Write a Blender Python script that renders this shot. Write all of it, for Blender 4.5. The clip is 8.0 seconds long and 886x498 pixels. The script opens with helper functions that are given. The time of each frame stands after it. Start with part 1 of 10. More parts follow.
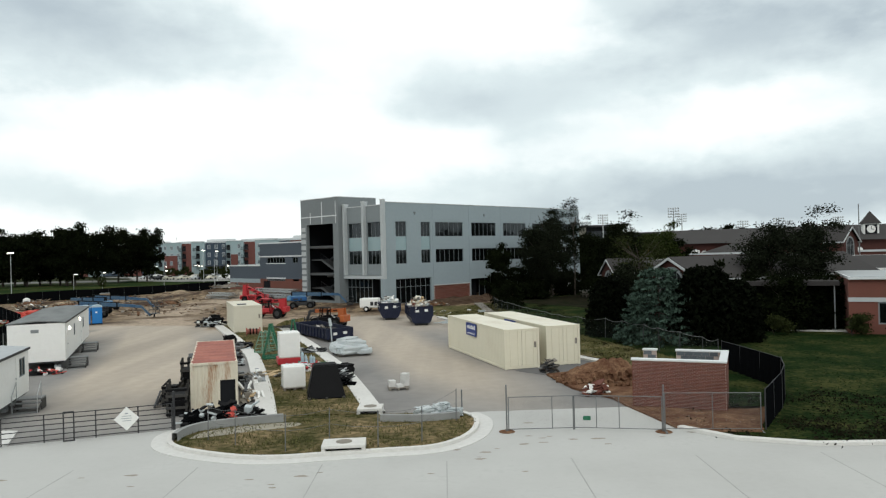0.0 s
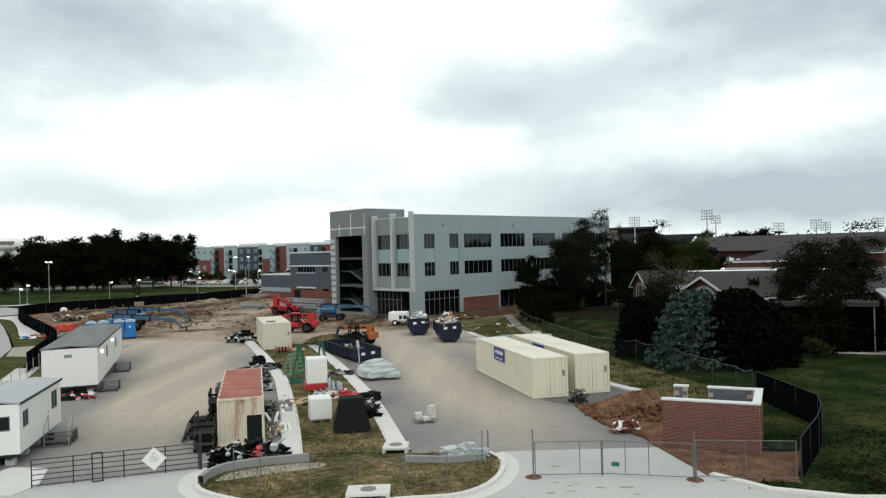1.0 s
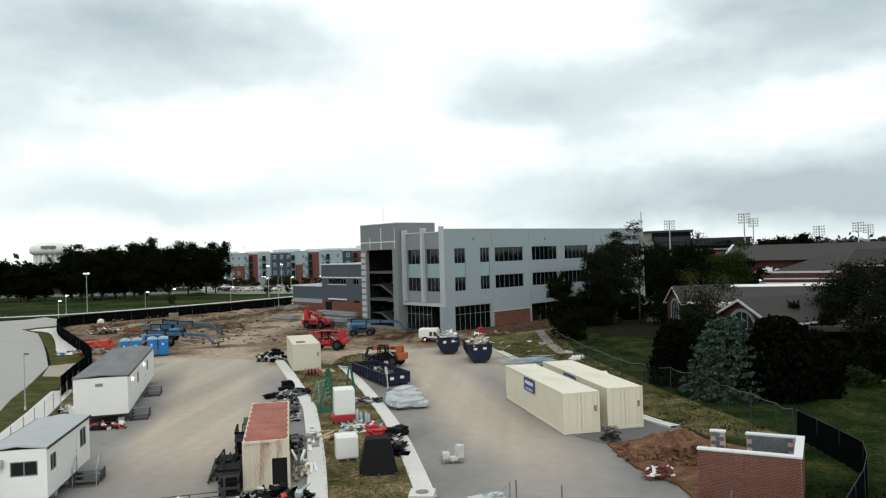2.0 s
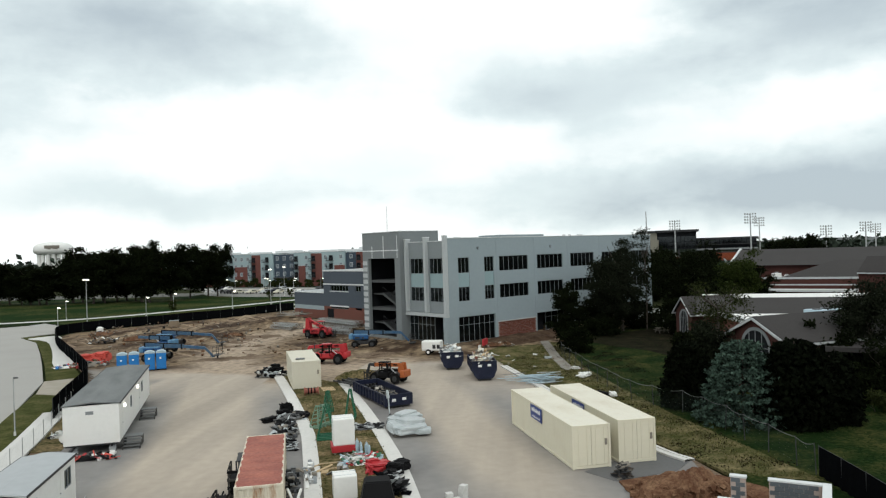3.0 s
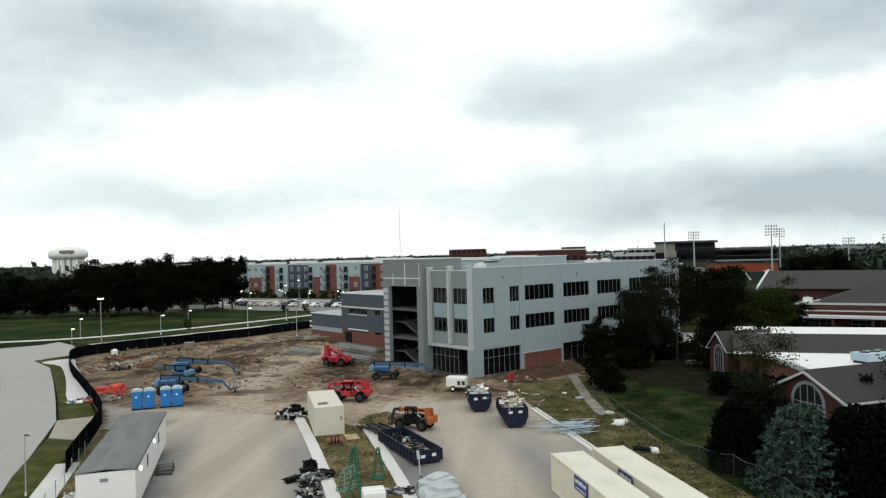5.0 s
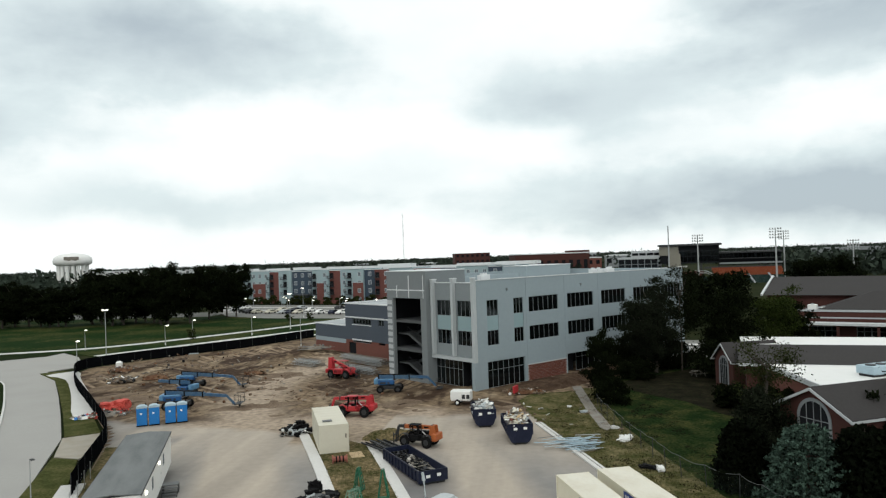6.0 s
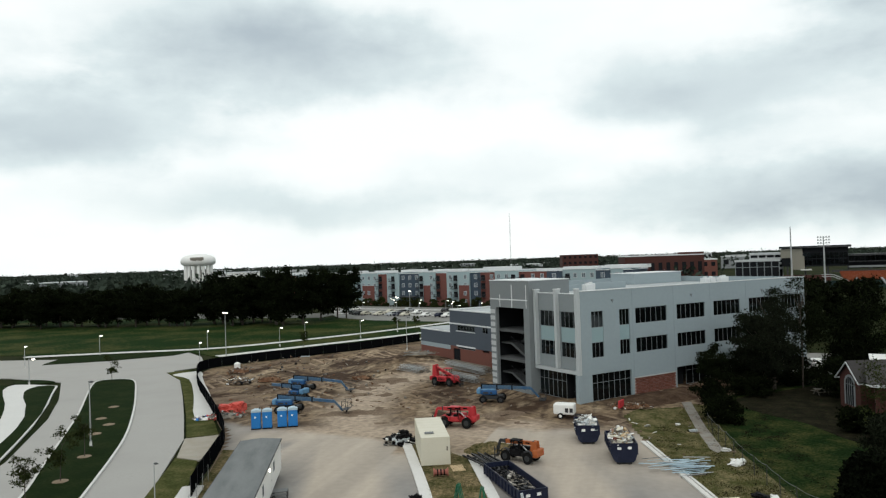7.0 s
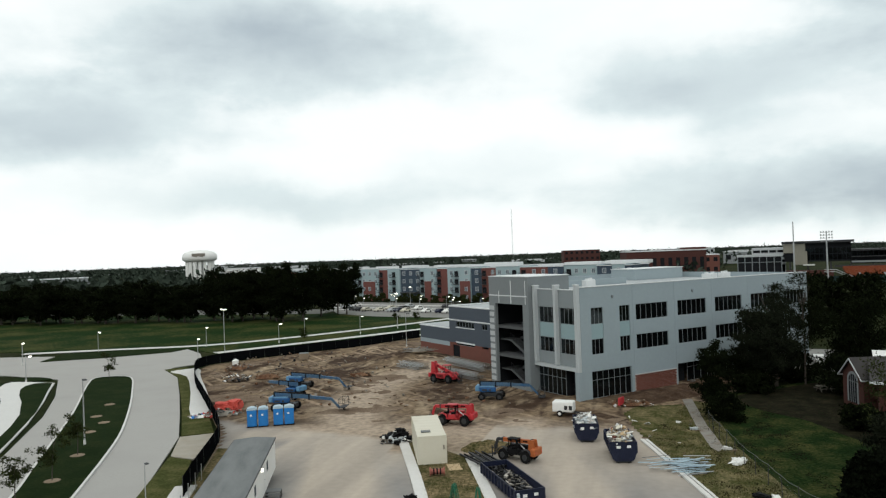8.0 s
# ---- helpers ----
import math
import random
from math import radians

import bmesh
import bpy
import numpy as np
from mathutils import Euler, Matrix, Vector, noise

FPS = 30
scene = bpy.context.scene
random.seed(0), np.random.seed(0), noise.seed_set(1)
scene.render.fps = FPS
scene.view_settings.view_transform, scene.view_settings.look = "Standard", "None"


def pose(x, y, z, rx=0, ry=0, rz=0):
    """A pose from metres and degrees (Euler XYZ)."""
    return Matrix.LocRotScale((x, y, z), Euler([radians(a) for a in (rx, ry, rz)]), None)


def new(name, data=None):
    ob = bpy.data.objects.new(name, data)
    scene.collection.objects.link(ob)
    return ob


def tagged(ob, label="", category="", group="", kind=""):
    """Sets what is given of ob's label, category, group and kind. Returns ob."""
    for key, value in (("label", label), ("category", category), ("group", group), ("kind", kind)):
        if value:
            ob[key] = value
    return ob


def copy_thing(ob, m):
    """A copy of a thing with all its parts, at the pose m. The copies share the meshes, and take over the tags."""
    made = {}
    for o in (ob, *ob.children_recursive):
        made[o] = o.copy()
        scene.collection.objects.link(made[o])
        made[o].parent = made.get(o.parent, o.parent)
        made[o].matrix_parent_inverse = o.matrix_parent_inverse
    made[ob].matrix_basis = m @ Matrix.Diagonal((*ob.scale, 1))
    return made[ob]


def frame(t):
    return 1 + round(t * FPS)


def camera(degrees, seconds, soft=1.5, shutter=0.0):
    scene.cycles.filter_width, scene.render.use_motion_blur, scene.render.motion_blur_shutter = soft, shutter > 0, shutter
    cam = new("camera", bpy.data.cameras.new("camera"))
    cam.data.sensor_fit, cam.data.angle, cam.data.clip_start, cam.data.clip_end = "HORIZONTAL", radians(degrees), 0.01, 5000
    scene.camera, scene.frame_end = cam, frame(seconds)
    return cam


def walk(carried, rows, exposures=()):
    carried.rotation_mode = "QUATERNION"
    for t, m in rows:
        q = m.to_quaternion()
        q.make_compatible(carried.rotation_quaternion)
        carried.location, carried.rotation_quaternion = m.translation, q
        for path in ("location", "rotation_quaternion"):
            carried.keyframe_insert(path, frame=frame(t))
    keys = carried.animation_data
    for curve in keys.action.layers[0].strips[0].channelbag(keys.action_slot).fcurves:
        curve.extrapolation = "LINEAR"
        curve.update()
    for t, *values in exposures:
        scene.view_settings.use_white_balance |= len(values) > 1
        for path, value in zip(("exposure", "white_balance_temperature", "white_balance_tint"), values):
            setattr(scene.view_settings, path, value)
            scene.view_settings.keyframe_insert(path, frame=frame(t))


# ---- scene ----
cam = camera(62.61, 8.0, 1.25)
PATH = [
    (0.0, pose(0.071, 0.481, 7.792, 90.160, 1.429, 0.040)),
    (0.5, pose(0.248, 0.652, 8.644, 90.172, 1.492, 1.499)),
    (1.0, pose(0.346, 0.848, 9.587, 90.190, 1.577, 2.430)),
    (1.1, pose(0.379, 0.871, 9.768, 90.200, 1.609, 2.623)),
    (1.2, pose(0.643, 1.443, 11.339, 90.361, 1.735, 4.953)),
    (1.5, pose(0.643, 1.443, 11.339, 90.361, 1.735, 4.953)),
    (1.7, pose(0.643, 1.443, 11.339, 90.361, 1.735, 4.953)),
    (2.8, pose(0.668, 3.287, 13.074, 90.107, 1.880, 5.201)),
    (3.0, pose(0.565, 3.729, 13.327, 90.086, 1.864, 5.273)),
    (3.5, pose(0.287, 5.048, 14.259, 89.961, 1.785, 5.551)),
    (4.0, pose(-0.191, 6.073, 15.135, 90.036, 1.645, 5.823)),
    (4.5, pose(-1.025, 6.479, 16.006, 90.171, 1.519, 6.017)),
    (4.7, pose(-1.338, 6.787, 16.332, 90.236, 1.451, 6.103)),
    (5.8, pose(-1.281, 6.910, 18.395, 90.517, 2.011, 6.473)),
    (6.0, pose(-1.281, 6.910, 18.395, 90.517, 2.011, 6.473)),
    (6.2, pose(-1.281, 6.910, 18.395, 90.517, 2.011, 6.473)),
    (6.3, pose(-1.260, 6.869, 18.659, 90.576, 2.015, 8.194)),
    (6.4, pose(-1.200, 6.801, 18.922, 90.676, 1.992, 10.368)),
    (6.5, pose(-1.151, 6.744, 19.148, 90.759, 1.974, 12.199)),
    (6.6, pose(-0.917, 6.914, 19.510, 90.744, 1.997, 13.529)),
    (6.8, pose(-0.695, 7.031, 19.813, 90.738, 1.987, 14.685)),
    (7.0, pose(-0.628, 7.006, 19.850, 90.748, 1.945, 14.894)),
    (7.5, pose(-0.543, 7.430, 19.879, 90.619, 1.958, 14.929)),
    (8.0, pose(-0.364, 8.208, 19.873, 90.408, 2.043, 15.067)),
]
walk(cam, PATH, ((0.0, 0.0), (4.5, 0.0), (7.0, -0.09), (8.0, -0.09)))

# ---- world, sun ----
SUN_AZ, SUN_EL = 172.0, 40.0          # degrees clockwise from +y, and up
world = bpy.data.worlds.new("sky")
scene.world = world
world.use_nodes = True
wn, wl = world.node_tree.nodes, world.node_tree.links
wn.clear()


def wmath(op, a, b=0.0, c=0.0):
    n = wn.new("ShaderNodeMath")
    n.operation = op
    for i, v in enumerate((a, b, c)):
        if isinstance(v, (int, float)):
            n.inputs[i].default_value = v
        else:
            wl.new(v, n.inputs[i])
    return n.outputs[0]


def wdot(sock, vec):
    n = wn.new("ShaderNodeVectorMath")
    n.operation = "DOT_PRODUCT"
    wl.new(sock, n.inputs[0])
    n.inputs[1].default_value = vec
    return n.outputs["Value"]


wtex = wn.new("ShaderNodeTexCoord")
direction = wtex.outputs["Generated"]
# slow swirl that frays the outlines of the cloud banks
swirl = wn.new("ShaderNodeTexNoise")
swirl.inputs["Scale"].default_value, swirl.inputs["Detail"].default_value, swirl.inputs["Roughness"].default_value = 5.5, 5.0, 0.55
wl.new(direction, swirl.inputs["Vector"])
off = wn.new("ShaderNodeVectorMath")
off.operation = "MULTIPLY_ADD"
wl.new(swirl.outputs["Color"], off.inputs[0])
off.inputs[1].default_value = (0.20, 0.20, 0.085)
off.inputs[2].default_value = (-0.10, -0.10, -0.0425)
warp = wn.new("ShaderNodeVectorMath")
warp.operation = "ADD"
wl.new(direction, warp.inputs[0])
wl.new(off.outputs[0], warp.inputs[1])
wdir = warp.outputs[0]
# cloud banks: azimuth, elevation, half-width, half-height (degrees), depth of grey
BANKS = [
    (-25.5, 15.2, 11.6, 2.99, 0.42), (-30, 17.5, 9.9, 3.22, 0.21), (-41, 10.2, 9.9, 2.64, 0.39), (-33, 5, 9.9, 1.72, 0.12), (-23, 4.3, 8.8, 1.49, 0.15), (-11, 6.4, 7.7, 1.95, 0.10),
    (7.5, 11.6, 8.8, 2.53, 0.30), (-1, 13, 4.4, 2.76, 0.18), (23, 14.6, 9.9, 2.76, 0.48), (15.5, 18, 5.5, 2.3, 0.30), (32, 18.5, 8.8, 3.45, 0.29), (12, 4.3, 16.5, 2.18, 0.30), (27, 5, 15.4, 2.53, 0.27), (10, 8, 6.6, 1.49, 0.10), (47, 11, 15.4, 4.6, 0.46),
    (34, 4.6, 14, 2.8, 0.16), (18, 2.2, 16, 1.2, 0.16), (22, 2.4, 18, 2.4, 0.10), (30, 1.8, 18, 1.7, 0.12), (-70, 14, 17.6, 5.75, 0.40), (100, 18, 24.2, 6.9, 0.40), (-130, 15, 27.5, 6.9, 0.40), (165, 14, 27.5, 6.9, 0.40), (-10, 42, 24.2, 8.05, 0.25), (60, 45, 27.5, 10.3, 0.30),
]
puff_map = wn.new("ShaderNodeMapping")
puff_map.inputs["Scale"].default_value = (1.0, 1.0, 2.4)
wl.new(direction, puff_map.inputs["Vector"])
puff = wn.new("ShaderNodeTexNoise")
puff.inputs["Scale"].default_value, puff.inputs["Detail"].default_value, puff.inputs["Roughness"].default_value = 7.0, 7.0, 0.55
wl.new(puff_map.outputs[0], puff.inputs["Vector"])
total = None
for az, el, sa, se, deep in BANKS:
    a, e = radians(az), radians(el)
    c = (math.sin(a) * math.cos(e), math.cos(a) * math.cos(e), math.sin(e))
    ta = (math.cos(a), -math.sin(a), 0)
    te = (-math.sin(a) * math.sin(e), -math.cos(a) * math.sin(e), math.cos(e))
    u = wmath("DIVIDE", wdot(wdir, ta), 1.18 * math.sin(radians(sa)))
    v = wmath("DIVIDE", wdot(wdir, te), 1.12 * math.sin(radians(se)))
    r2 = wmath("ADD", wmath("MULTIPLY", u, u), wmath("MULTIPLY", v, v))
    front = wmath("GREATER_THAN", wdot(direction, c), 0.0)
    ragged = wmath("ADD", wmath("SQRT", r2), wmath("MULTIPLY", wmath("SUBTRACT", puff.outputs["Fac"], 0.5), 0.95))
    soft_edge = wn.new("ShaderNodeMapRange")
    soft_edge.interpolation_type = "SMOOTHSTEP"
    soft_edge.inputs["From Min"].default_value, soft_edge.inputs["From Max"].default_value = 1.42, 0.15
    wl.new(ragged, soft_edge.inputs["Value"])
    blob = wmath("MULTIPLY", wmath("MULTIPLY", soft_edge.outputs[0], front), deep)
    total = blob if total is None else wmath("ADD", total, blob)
# finer, flattened texture of the cloud deck
flat = wn.new("ShaderNodeMapping")
flat.inputs["Scale"].default_value = (1.0, 1.0, 2.2)
wl.new(direction, flat.inputs["Vector"])
fine = wn.new("ShaderNodeTexNoise")
fine.inputs["Scale"].default_value, fine.inputs["Detail"].default_value, fine.inputs["Roughness"].default_value = 3.4, 8.0, 0.56
wl.new(flat.outputs[0], fine.inputs["Vector"])
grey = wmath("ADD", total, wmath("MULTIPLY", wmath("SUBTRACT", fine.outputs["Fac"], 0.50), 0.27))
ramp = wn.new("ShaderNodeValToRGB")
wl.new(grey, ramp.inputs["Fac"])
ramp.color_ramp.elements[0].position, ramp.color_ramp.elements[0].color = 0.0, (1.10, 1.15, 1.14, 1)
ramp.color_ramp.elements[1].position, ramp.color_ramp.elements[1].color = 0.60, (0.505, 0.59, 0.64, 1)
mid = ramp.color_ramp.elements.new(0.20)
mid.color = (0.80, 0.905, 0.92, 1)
sky = wn.new("ShaderNodeTexSky")
sky.sky_type, sky.sun_disc = "NISHITA", False
sky.sun_elevation, sky.sun_rotation = radians(SUN_EL), radians(SUN_AZ)
bg_sky, bg_cloud = wn.new("ShaderNodeBackground"), wn.new("ShaderNodeBackground")
bg_sky.inputs["Strength"].default_value = 0.10
wl.new(sky.outputs[0], bg_sky.inputs["Color"])
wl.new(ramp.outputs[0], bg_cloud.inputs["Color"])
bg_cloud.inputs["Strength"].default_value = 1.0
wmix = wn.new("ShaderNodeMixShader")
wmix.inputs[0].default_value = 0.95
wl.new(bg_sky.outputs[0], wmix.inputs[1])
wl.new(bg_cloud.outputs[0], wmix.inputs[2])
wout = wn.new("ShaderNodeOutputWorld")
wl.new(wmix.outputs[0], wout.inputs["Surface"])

sun_data = bpy.data.lights.new("sun", "SUN")
sun_data.energy, sun_data.angle, sun_data.color = 0.75, radians(25), (1.0, 0.97, 0.92)
sun = new("sun", sun_data)
sun.matrix_world = pose(0, 0, 60, 90 - SUN_EL, 0, -SUN_AZ + 180)


# ---- materials ----
def material(name, base, rough=0.8, vary=0.25, size=1.0, fine=None, bump=0.0, metal=0.0, second=None, cover=0.5, edge=0.15, piece=0.0, stretch=(1, 1, 1), spec=0.3):
    """A surface with two scales of noise: vary darkens and lightens base, second covers it in patches."""
    m = bpy.data.materials.new(name)
    m.use_nodes = True
    n, l = m.node_tree.nodes, m.node_tree.links
    b = n["Principled BSDF"]
    b.inputs["Roughness"].default_value, b.inputs["Metallic"].default_value = rough, metal
    b.inputs["Specular IOR Level"].default_value = spec
    co, mp = n.new("ShaderNodeTexCoord"), n.new("ShaderNodeMapping")
    mp.inputs["Scale"].default_value = stretch
    l.new(co.outputs["Object"], mp.inputs["Vector"])
    n1, n2 = n.new("ShaderNodeTexNoise"), n.new("ShaderNodeTexNoise")
    for t, s in ((n1, 1.0 / size), (n2, 1.0 / (fine or size / 9.0))):
        l.new(mp.outputs[0], t.inputs["Vector"])
        t.inputs["Scale"].default_value, t.inputs["Detail"].default_value = s, 5.0
    col = n.new("ShaderNodeRGB")
    col.outputs[0].default_value = (*base, 1)
    out = col.outputs[0]
    if second:
        mx, rp = n.new("ShaderNodeMix"), n.new("ShaderNodeMapRange")
        mx.data_type = "RGBA"
        rp.inputs["From Min"].default_value, rp.inputs["From Max"].default_value = cover - edge, cover + edge
        ad = n.new("ShaderNodeMath")
        ad.operation = "MULTIPLY_ADD"
        l.new(n2.outputs["Fac"], ad.inputs[0])
        ad.inputs[1].default_value = 0.35
        ad2 = n.new("ShaderNodeMath")
        ad2.operation = "MULTIPLY_ADD"
        l.new(n1.outputs["Fac"], ad2.inputs[0])
        ad2.inputs[1].default_value = 0.65
        ad2.inputs[2].default_value = 0.0
        l.new(ad2.outputs[0], ad.inputs[2])
        l.new(ad.outputs[0], rp.inputs["Value"])
        l.new(rp.outputs[0], mx.inputs["Factor"])
        l.new(out, mx.inputs[6])
        mx.inputs[7].default_value = (*second, 1)
        out = mx.outputs[2]
    hv = n.new("ShaderNodeHueSaturation")
    vm = n.new("ShaderNodeMath")
    vm.operation = "MULTIPLY_ADD"
    l.new(n2.outputs["Fac"], vm.inputs[0])
    vm.inputs[1].default_value, vm.inputs[2].default_value = 2 * vary, 1 - vary
    value = vm.outputs[0]
    vb = n.new("ShaderNodeMath")
    vb.operation = "MULTIPLY_ADD"
    l.new(n1.outputs["Fac"], vb.inputs[0])
    vb.inputs[1].default_value = 1.2 * vary
    sb = n.new("ShaderNodeMath")
    sb.operation = "ADD"
    l.new(value, sb.inputs[0])
    sb.inputs[1].default_value = -0.6 * vary
    l.new(sb.outputs[0], vb.inputs[2])
    value = vb.outputs[0]
    if piece:
        oi, pm, pa = n.new("ShaderNodeObjectInfo"), n.new("ShaderNodeMath"), n.new("ShaderNodeMath")
        pm.operation, pa.operation = "MULTIPLY_ADD", "ADD"
        l.new(oi.outputs["Random"], pm.inputs[0])
        pm.inputs[1].default_value, pm.inputs[2].default_value = 2 * piece, -piece
        l.new(pm.outputs[0], pa.inputs[0])
        l.new(value, pa.inputs[1])
        value = pa.outputs[0]
    l.new(value, hv.inputs["Value"])
    l.new(out, hv.inputs["Color"])
    l.new(hv.outputs[0], b.inputs["Base Color"])
    if bump:
        bp = n.new("ShaderNodeBump")
        bp.inputs["Strength"].default_value, bp.inputs["Distance"].default_value = 0.6, bump
        l.new(n2.outputs["Fac"], bp.inputs["Height"])
        l.new(bp.outputs[0], b.inputs["Normal"])
    return m


def island_vary(m, amount):
    """Lets each loose piece of one mesh differ a little in lightness."""
    n, l = m.node_tree.nodes, m.node_tree.links
    hv = [x for x in n if x.bl_idname == "ShaderNodeHueSaturation"][0]
    old = hv.inputs["Value"].links[0].from_socket
    g, a, s = n.new("ShaderNodeNewGeometry"), n.new("ShaderNodeMath"), n.new("ShaderNodeMath")
    a.operation, s.operation = "MULTIPLY_ADD", "ADD"
    l.new(g.outputs["Random Per Island"], a.inputs[0])
    a.inputs[1].default_value, a.inputs[2].default_value = 2 * amount, -amount
    l.new(a.outputs[0], s.inputs[0])
    l.new(old, s.inputs[1])
    l.new(s.outputs[0], hv.inputs["Value"])
    return m


def glass_material(name, tint, clear=0.5):
    """Tinted window glass: partly see-through, with a gloss that grows at a slant."""
    m = bpy.data.materials.new(name)
    m.use_nodes = True
    n, l = m.node_tree.nodes, m.node_tree.links
    n.clear()
    tr, df, gl, fr = n.new("ShaderNodeBsdfTransparent"), n.new("ShaderNodeBsdfDiffuse"), n.new("ShaderNodeBsdfGlossy"), n.new("ShaderNodeFresnel")
    tr.inputs[0].default_value, df.inputs[0].default_value = (*tint, 1), (*[0.12 * t for t in tint], 1)
    gl.inputs["Roughness"].default_value, gl.inputs[0].default_value = 0.05, (0.75, 0.85, 0.9, 1)
    fr.inputs[0].default_value = 1.45
    a, b, o = n.new("ShaderNodeMixShader"), n.new("ShaderNodeMixShader"), n.new("ShaderNodeOutputMaterial")
    a.inputs[0].default_value = clear
    l.new(df.outputs[0], a.inputs[1])
    l.new(tr.outputs[0], a.inputs[2])
    l.new(fr.outputs[0], b.inputs[0])
    l.new(a.outputs[0], b.inputs[1])
    l.new(gl.outputs[0], b.inputs[2])
    l.new(b.outputs[0], o.inputs[0])
    return m


def mesh_material(name, color, holes):
    """Woven wire seen from far off: a see-through share and the wire's colour."""
    m = bpy.data.materials.new(name)
    m.use_nodes = True
    n, l = m.node_tree.nodes, m.node_tree.links
    b, o = n["Principled BSDF"], n["Material Output"]
    b.inputs["Base Color"].default_value, b.inputs["Roughness"].default_value = (*color, 1), 0.5
    tr, mx, ns, rp, co = n.new("ShaderNodeBsdfTransparent"), n.new("ShaderNodeMixShader"), n.new("ShaderNodeTexNoise"), n.new("ShaderNodeMapRange"), n.new("ShaderNodeTexCoord")
    l.new(co.outputs["Object"], ns.inputs["Vector"])
    ns.inputs["Scale"].default_value = 1.6
    rp.inputs["To Min"].default_value, rp.inputs["To Max"].default_value = holes - 0.1, min(holes + 0.1, 0.99)
    l.new(ns.outputs["Fac"], rp.inputs["Value"])
    l.new(rp.outputs[0], mx.inputs[0])
    l.new(b.outputs[0], mx.inputs[1])
    l.new(tr.outputs[0], mx.inputs[2])
    l.new(mx.outputs[0], o.inputs[0])
    return m


def glow(name, color, power):
    m = bpy.data.materials.new(name)
    m.use_nodes = True
    b = m.node_tree.nodes["Principled BSDF"]
    b.inputs["Base Color"].default_value = (*color, 1)
    b.inputs["Emission Color"].default_value, b.inputs["Emission Strength"].default_value = (*color, 1), power
    return m


CONCRETE = material("pale_concrete", (0.44, 0.44, 0.42), 0.85, 0.12, 6.0, 0.25, second=(0.33, 0.325, 0.31), cover=0.60)
KERB = material("kerb_concrete", (0.58, 0.57, 0.54), 0.85, 0.14, 2.0, 0.2)
SLAB = material("sidewalk_concrete", (0.55, 0.545, 0.52), 0.85, 0.12, 3.0, 0.2)
GRASS = material("green_grass", (0.0085, 0.0208, 0.0052), 1.0, 0.8, 3.2, 0.25, second=(0.037, 0.040, 0.013), cover=0.54, edge=0.09, bump=0.03, spec=0.02)
DRYGRASS = material("dry_grass", (0.046, 0.05, 0.017), 0.95, 0.7, 2.4, 0.3, second=(0.19, 0.140, 0.08), cover=0.51, bump=0.04, spec=0.02)
FIELD = material("field_far", (0.012, 0.018, 0.006), 0.95, 0.4, 60, 4, second=(0.03, 0.03, 0.013), cover=0.55, spec=0.02)
REDDIRT = material("red_dirt", (0.11, 0.055, 0.033), 0.95, 0.5, 0.8, 0.12, second=(0.20, 0.125, 0.075), cover=0.58, bump=0.05, spec=0.03)
SPOIL = material("spoil_dirt", (0.12, 0.083, 0.057), 0.95, 0.4, 3.0, 0.25, second=(0.19, 0.145, 0.105), cover=0.5, bump=0.06, spec=0.03)
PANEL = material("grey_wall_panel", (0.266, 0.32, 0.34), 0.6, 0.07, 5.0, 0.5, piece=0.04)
# piers paler, front wall and tower darker, than the right face's PANEL
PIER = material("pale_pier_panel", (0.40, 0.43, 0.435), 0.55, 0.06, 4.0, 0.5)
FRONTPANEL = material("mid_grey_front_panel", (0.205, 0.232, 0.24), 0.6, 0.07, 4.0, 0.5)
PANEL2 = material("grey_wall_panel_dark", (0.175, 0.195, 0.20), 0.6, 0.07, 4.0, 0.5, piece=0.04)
SPANDREL = material("glass_spandrel", (0.25, 0.345, 0.36), 0.2, 0.05, 2.0, spec=0.5)
CAPMETAL = material("white_coping", (0.60, 0.62, 0.62), 0.45, 0.06, 2.0)
SLATE = material("slate_cladding", (0.06, 0.075, 0.095), 0.6, 0.10, 3.0, 0.3)
BRICK = material("red_brick", (0.14, 0.052, 0.037), 0.9, 0.25, 1.0, 0.08, piece=0.25)
MORTAR = material("mortar", (0.40, 0.33, 0.29), 0.95, 0.2, 0.5)
BRICKFAR = material("brick_wall_far", (0.165, 0.062, 0.046), 0.9, 0.22, 1.2, 0.09, second=(0.13, 0.053, 0.04), cover=0.5)
WHITEROOF = material("white_membrane", (0.36, 0.385, 0.39), 0.7, 0.12, 6.0, 0.6, second=(0.27, 0.285, 0.29), cover=0.6)
GREYROOF = material("grey_membrane", (0.36, 0.38, 0.39), 0.8, 0.1, 6.0, 0.6)
SHINGLE = material("grey_shingles", (0.036, 0.033, 0.032), 0.9, 0.18, 4.0, 0.25)
FRAME = material("grey_window_frame", (0.17, 0.19, 0.20), 0.45, 0.05, 1.0)
WHITE = material("white_paint", (0.74, 0.74, 0.71), 0.5, 0.07, 2.0, 0.3, second=(0.62, 0.61, 0.57), cover=0.66)
CREAM = material("cream_paint", (0.66, 0.62, 0.49), 0.5, 0.06, 2.0, 0.3, second=(0.55, 0.50, 0.38), cover=0.68)
CREAMROOF = material("cream_roof_paint", (0.66, 0.63, 0.53), 0.6, 0.12, 1.6, 0.2, second=(0.50, 0.45, 0.35), cover=0.60, stretch=(1, 0.4, 1))
RUSTYCREAM = material("rust_streaked_cream", (0.60, 0.55, 0.44), 0.6, 0.12, 1.2, 0.12, second=(0.30, 0.155, 0.075), cover=0.60, edge=0.08, stretch=(2.2, 2.2, 0.35))
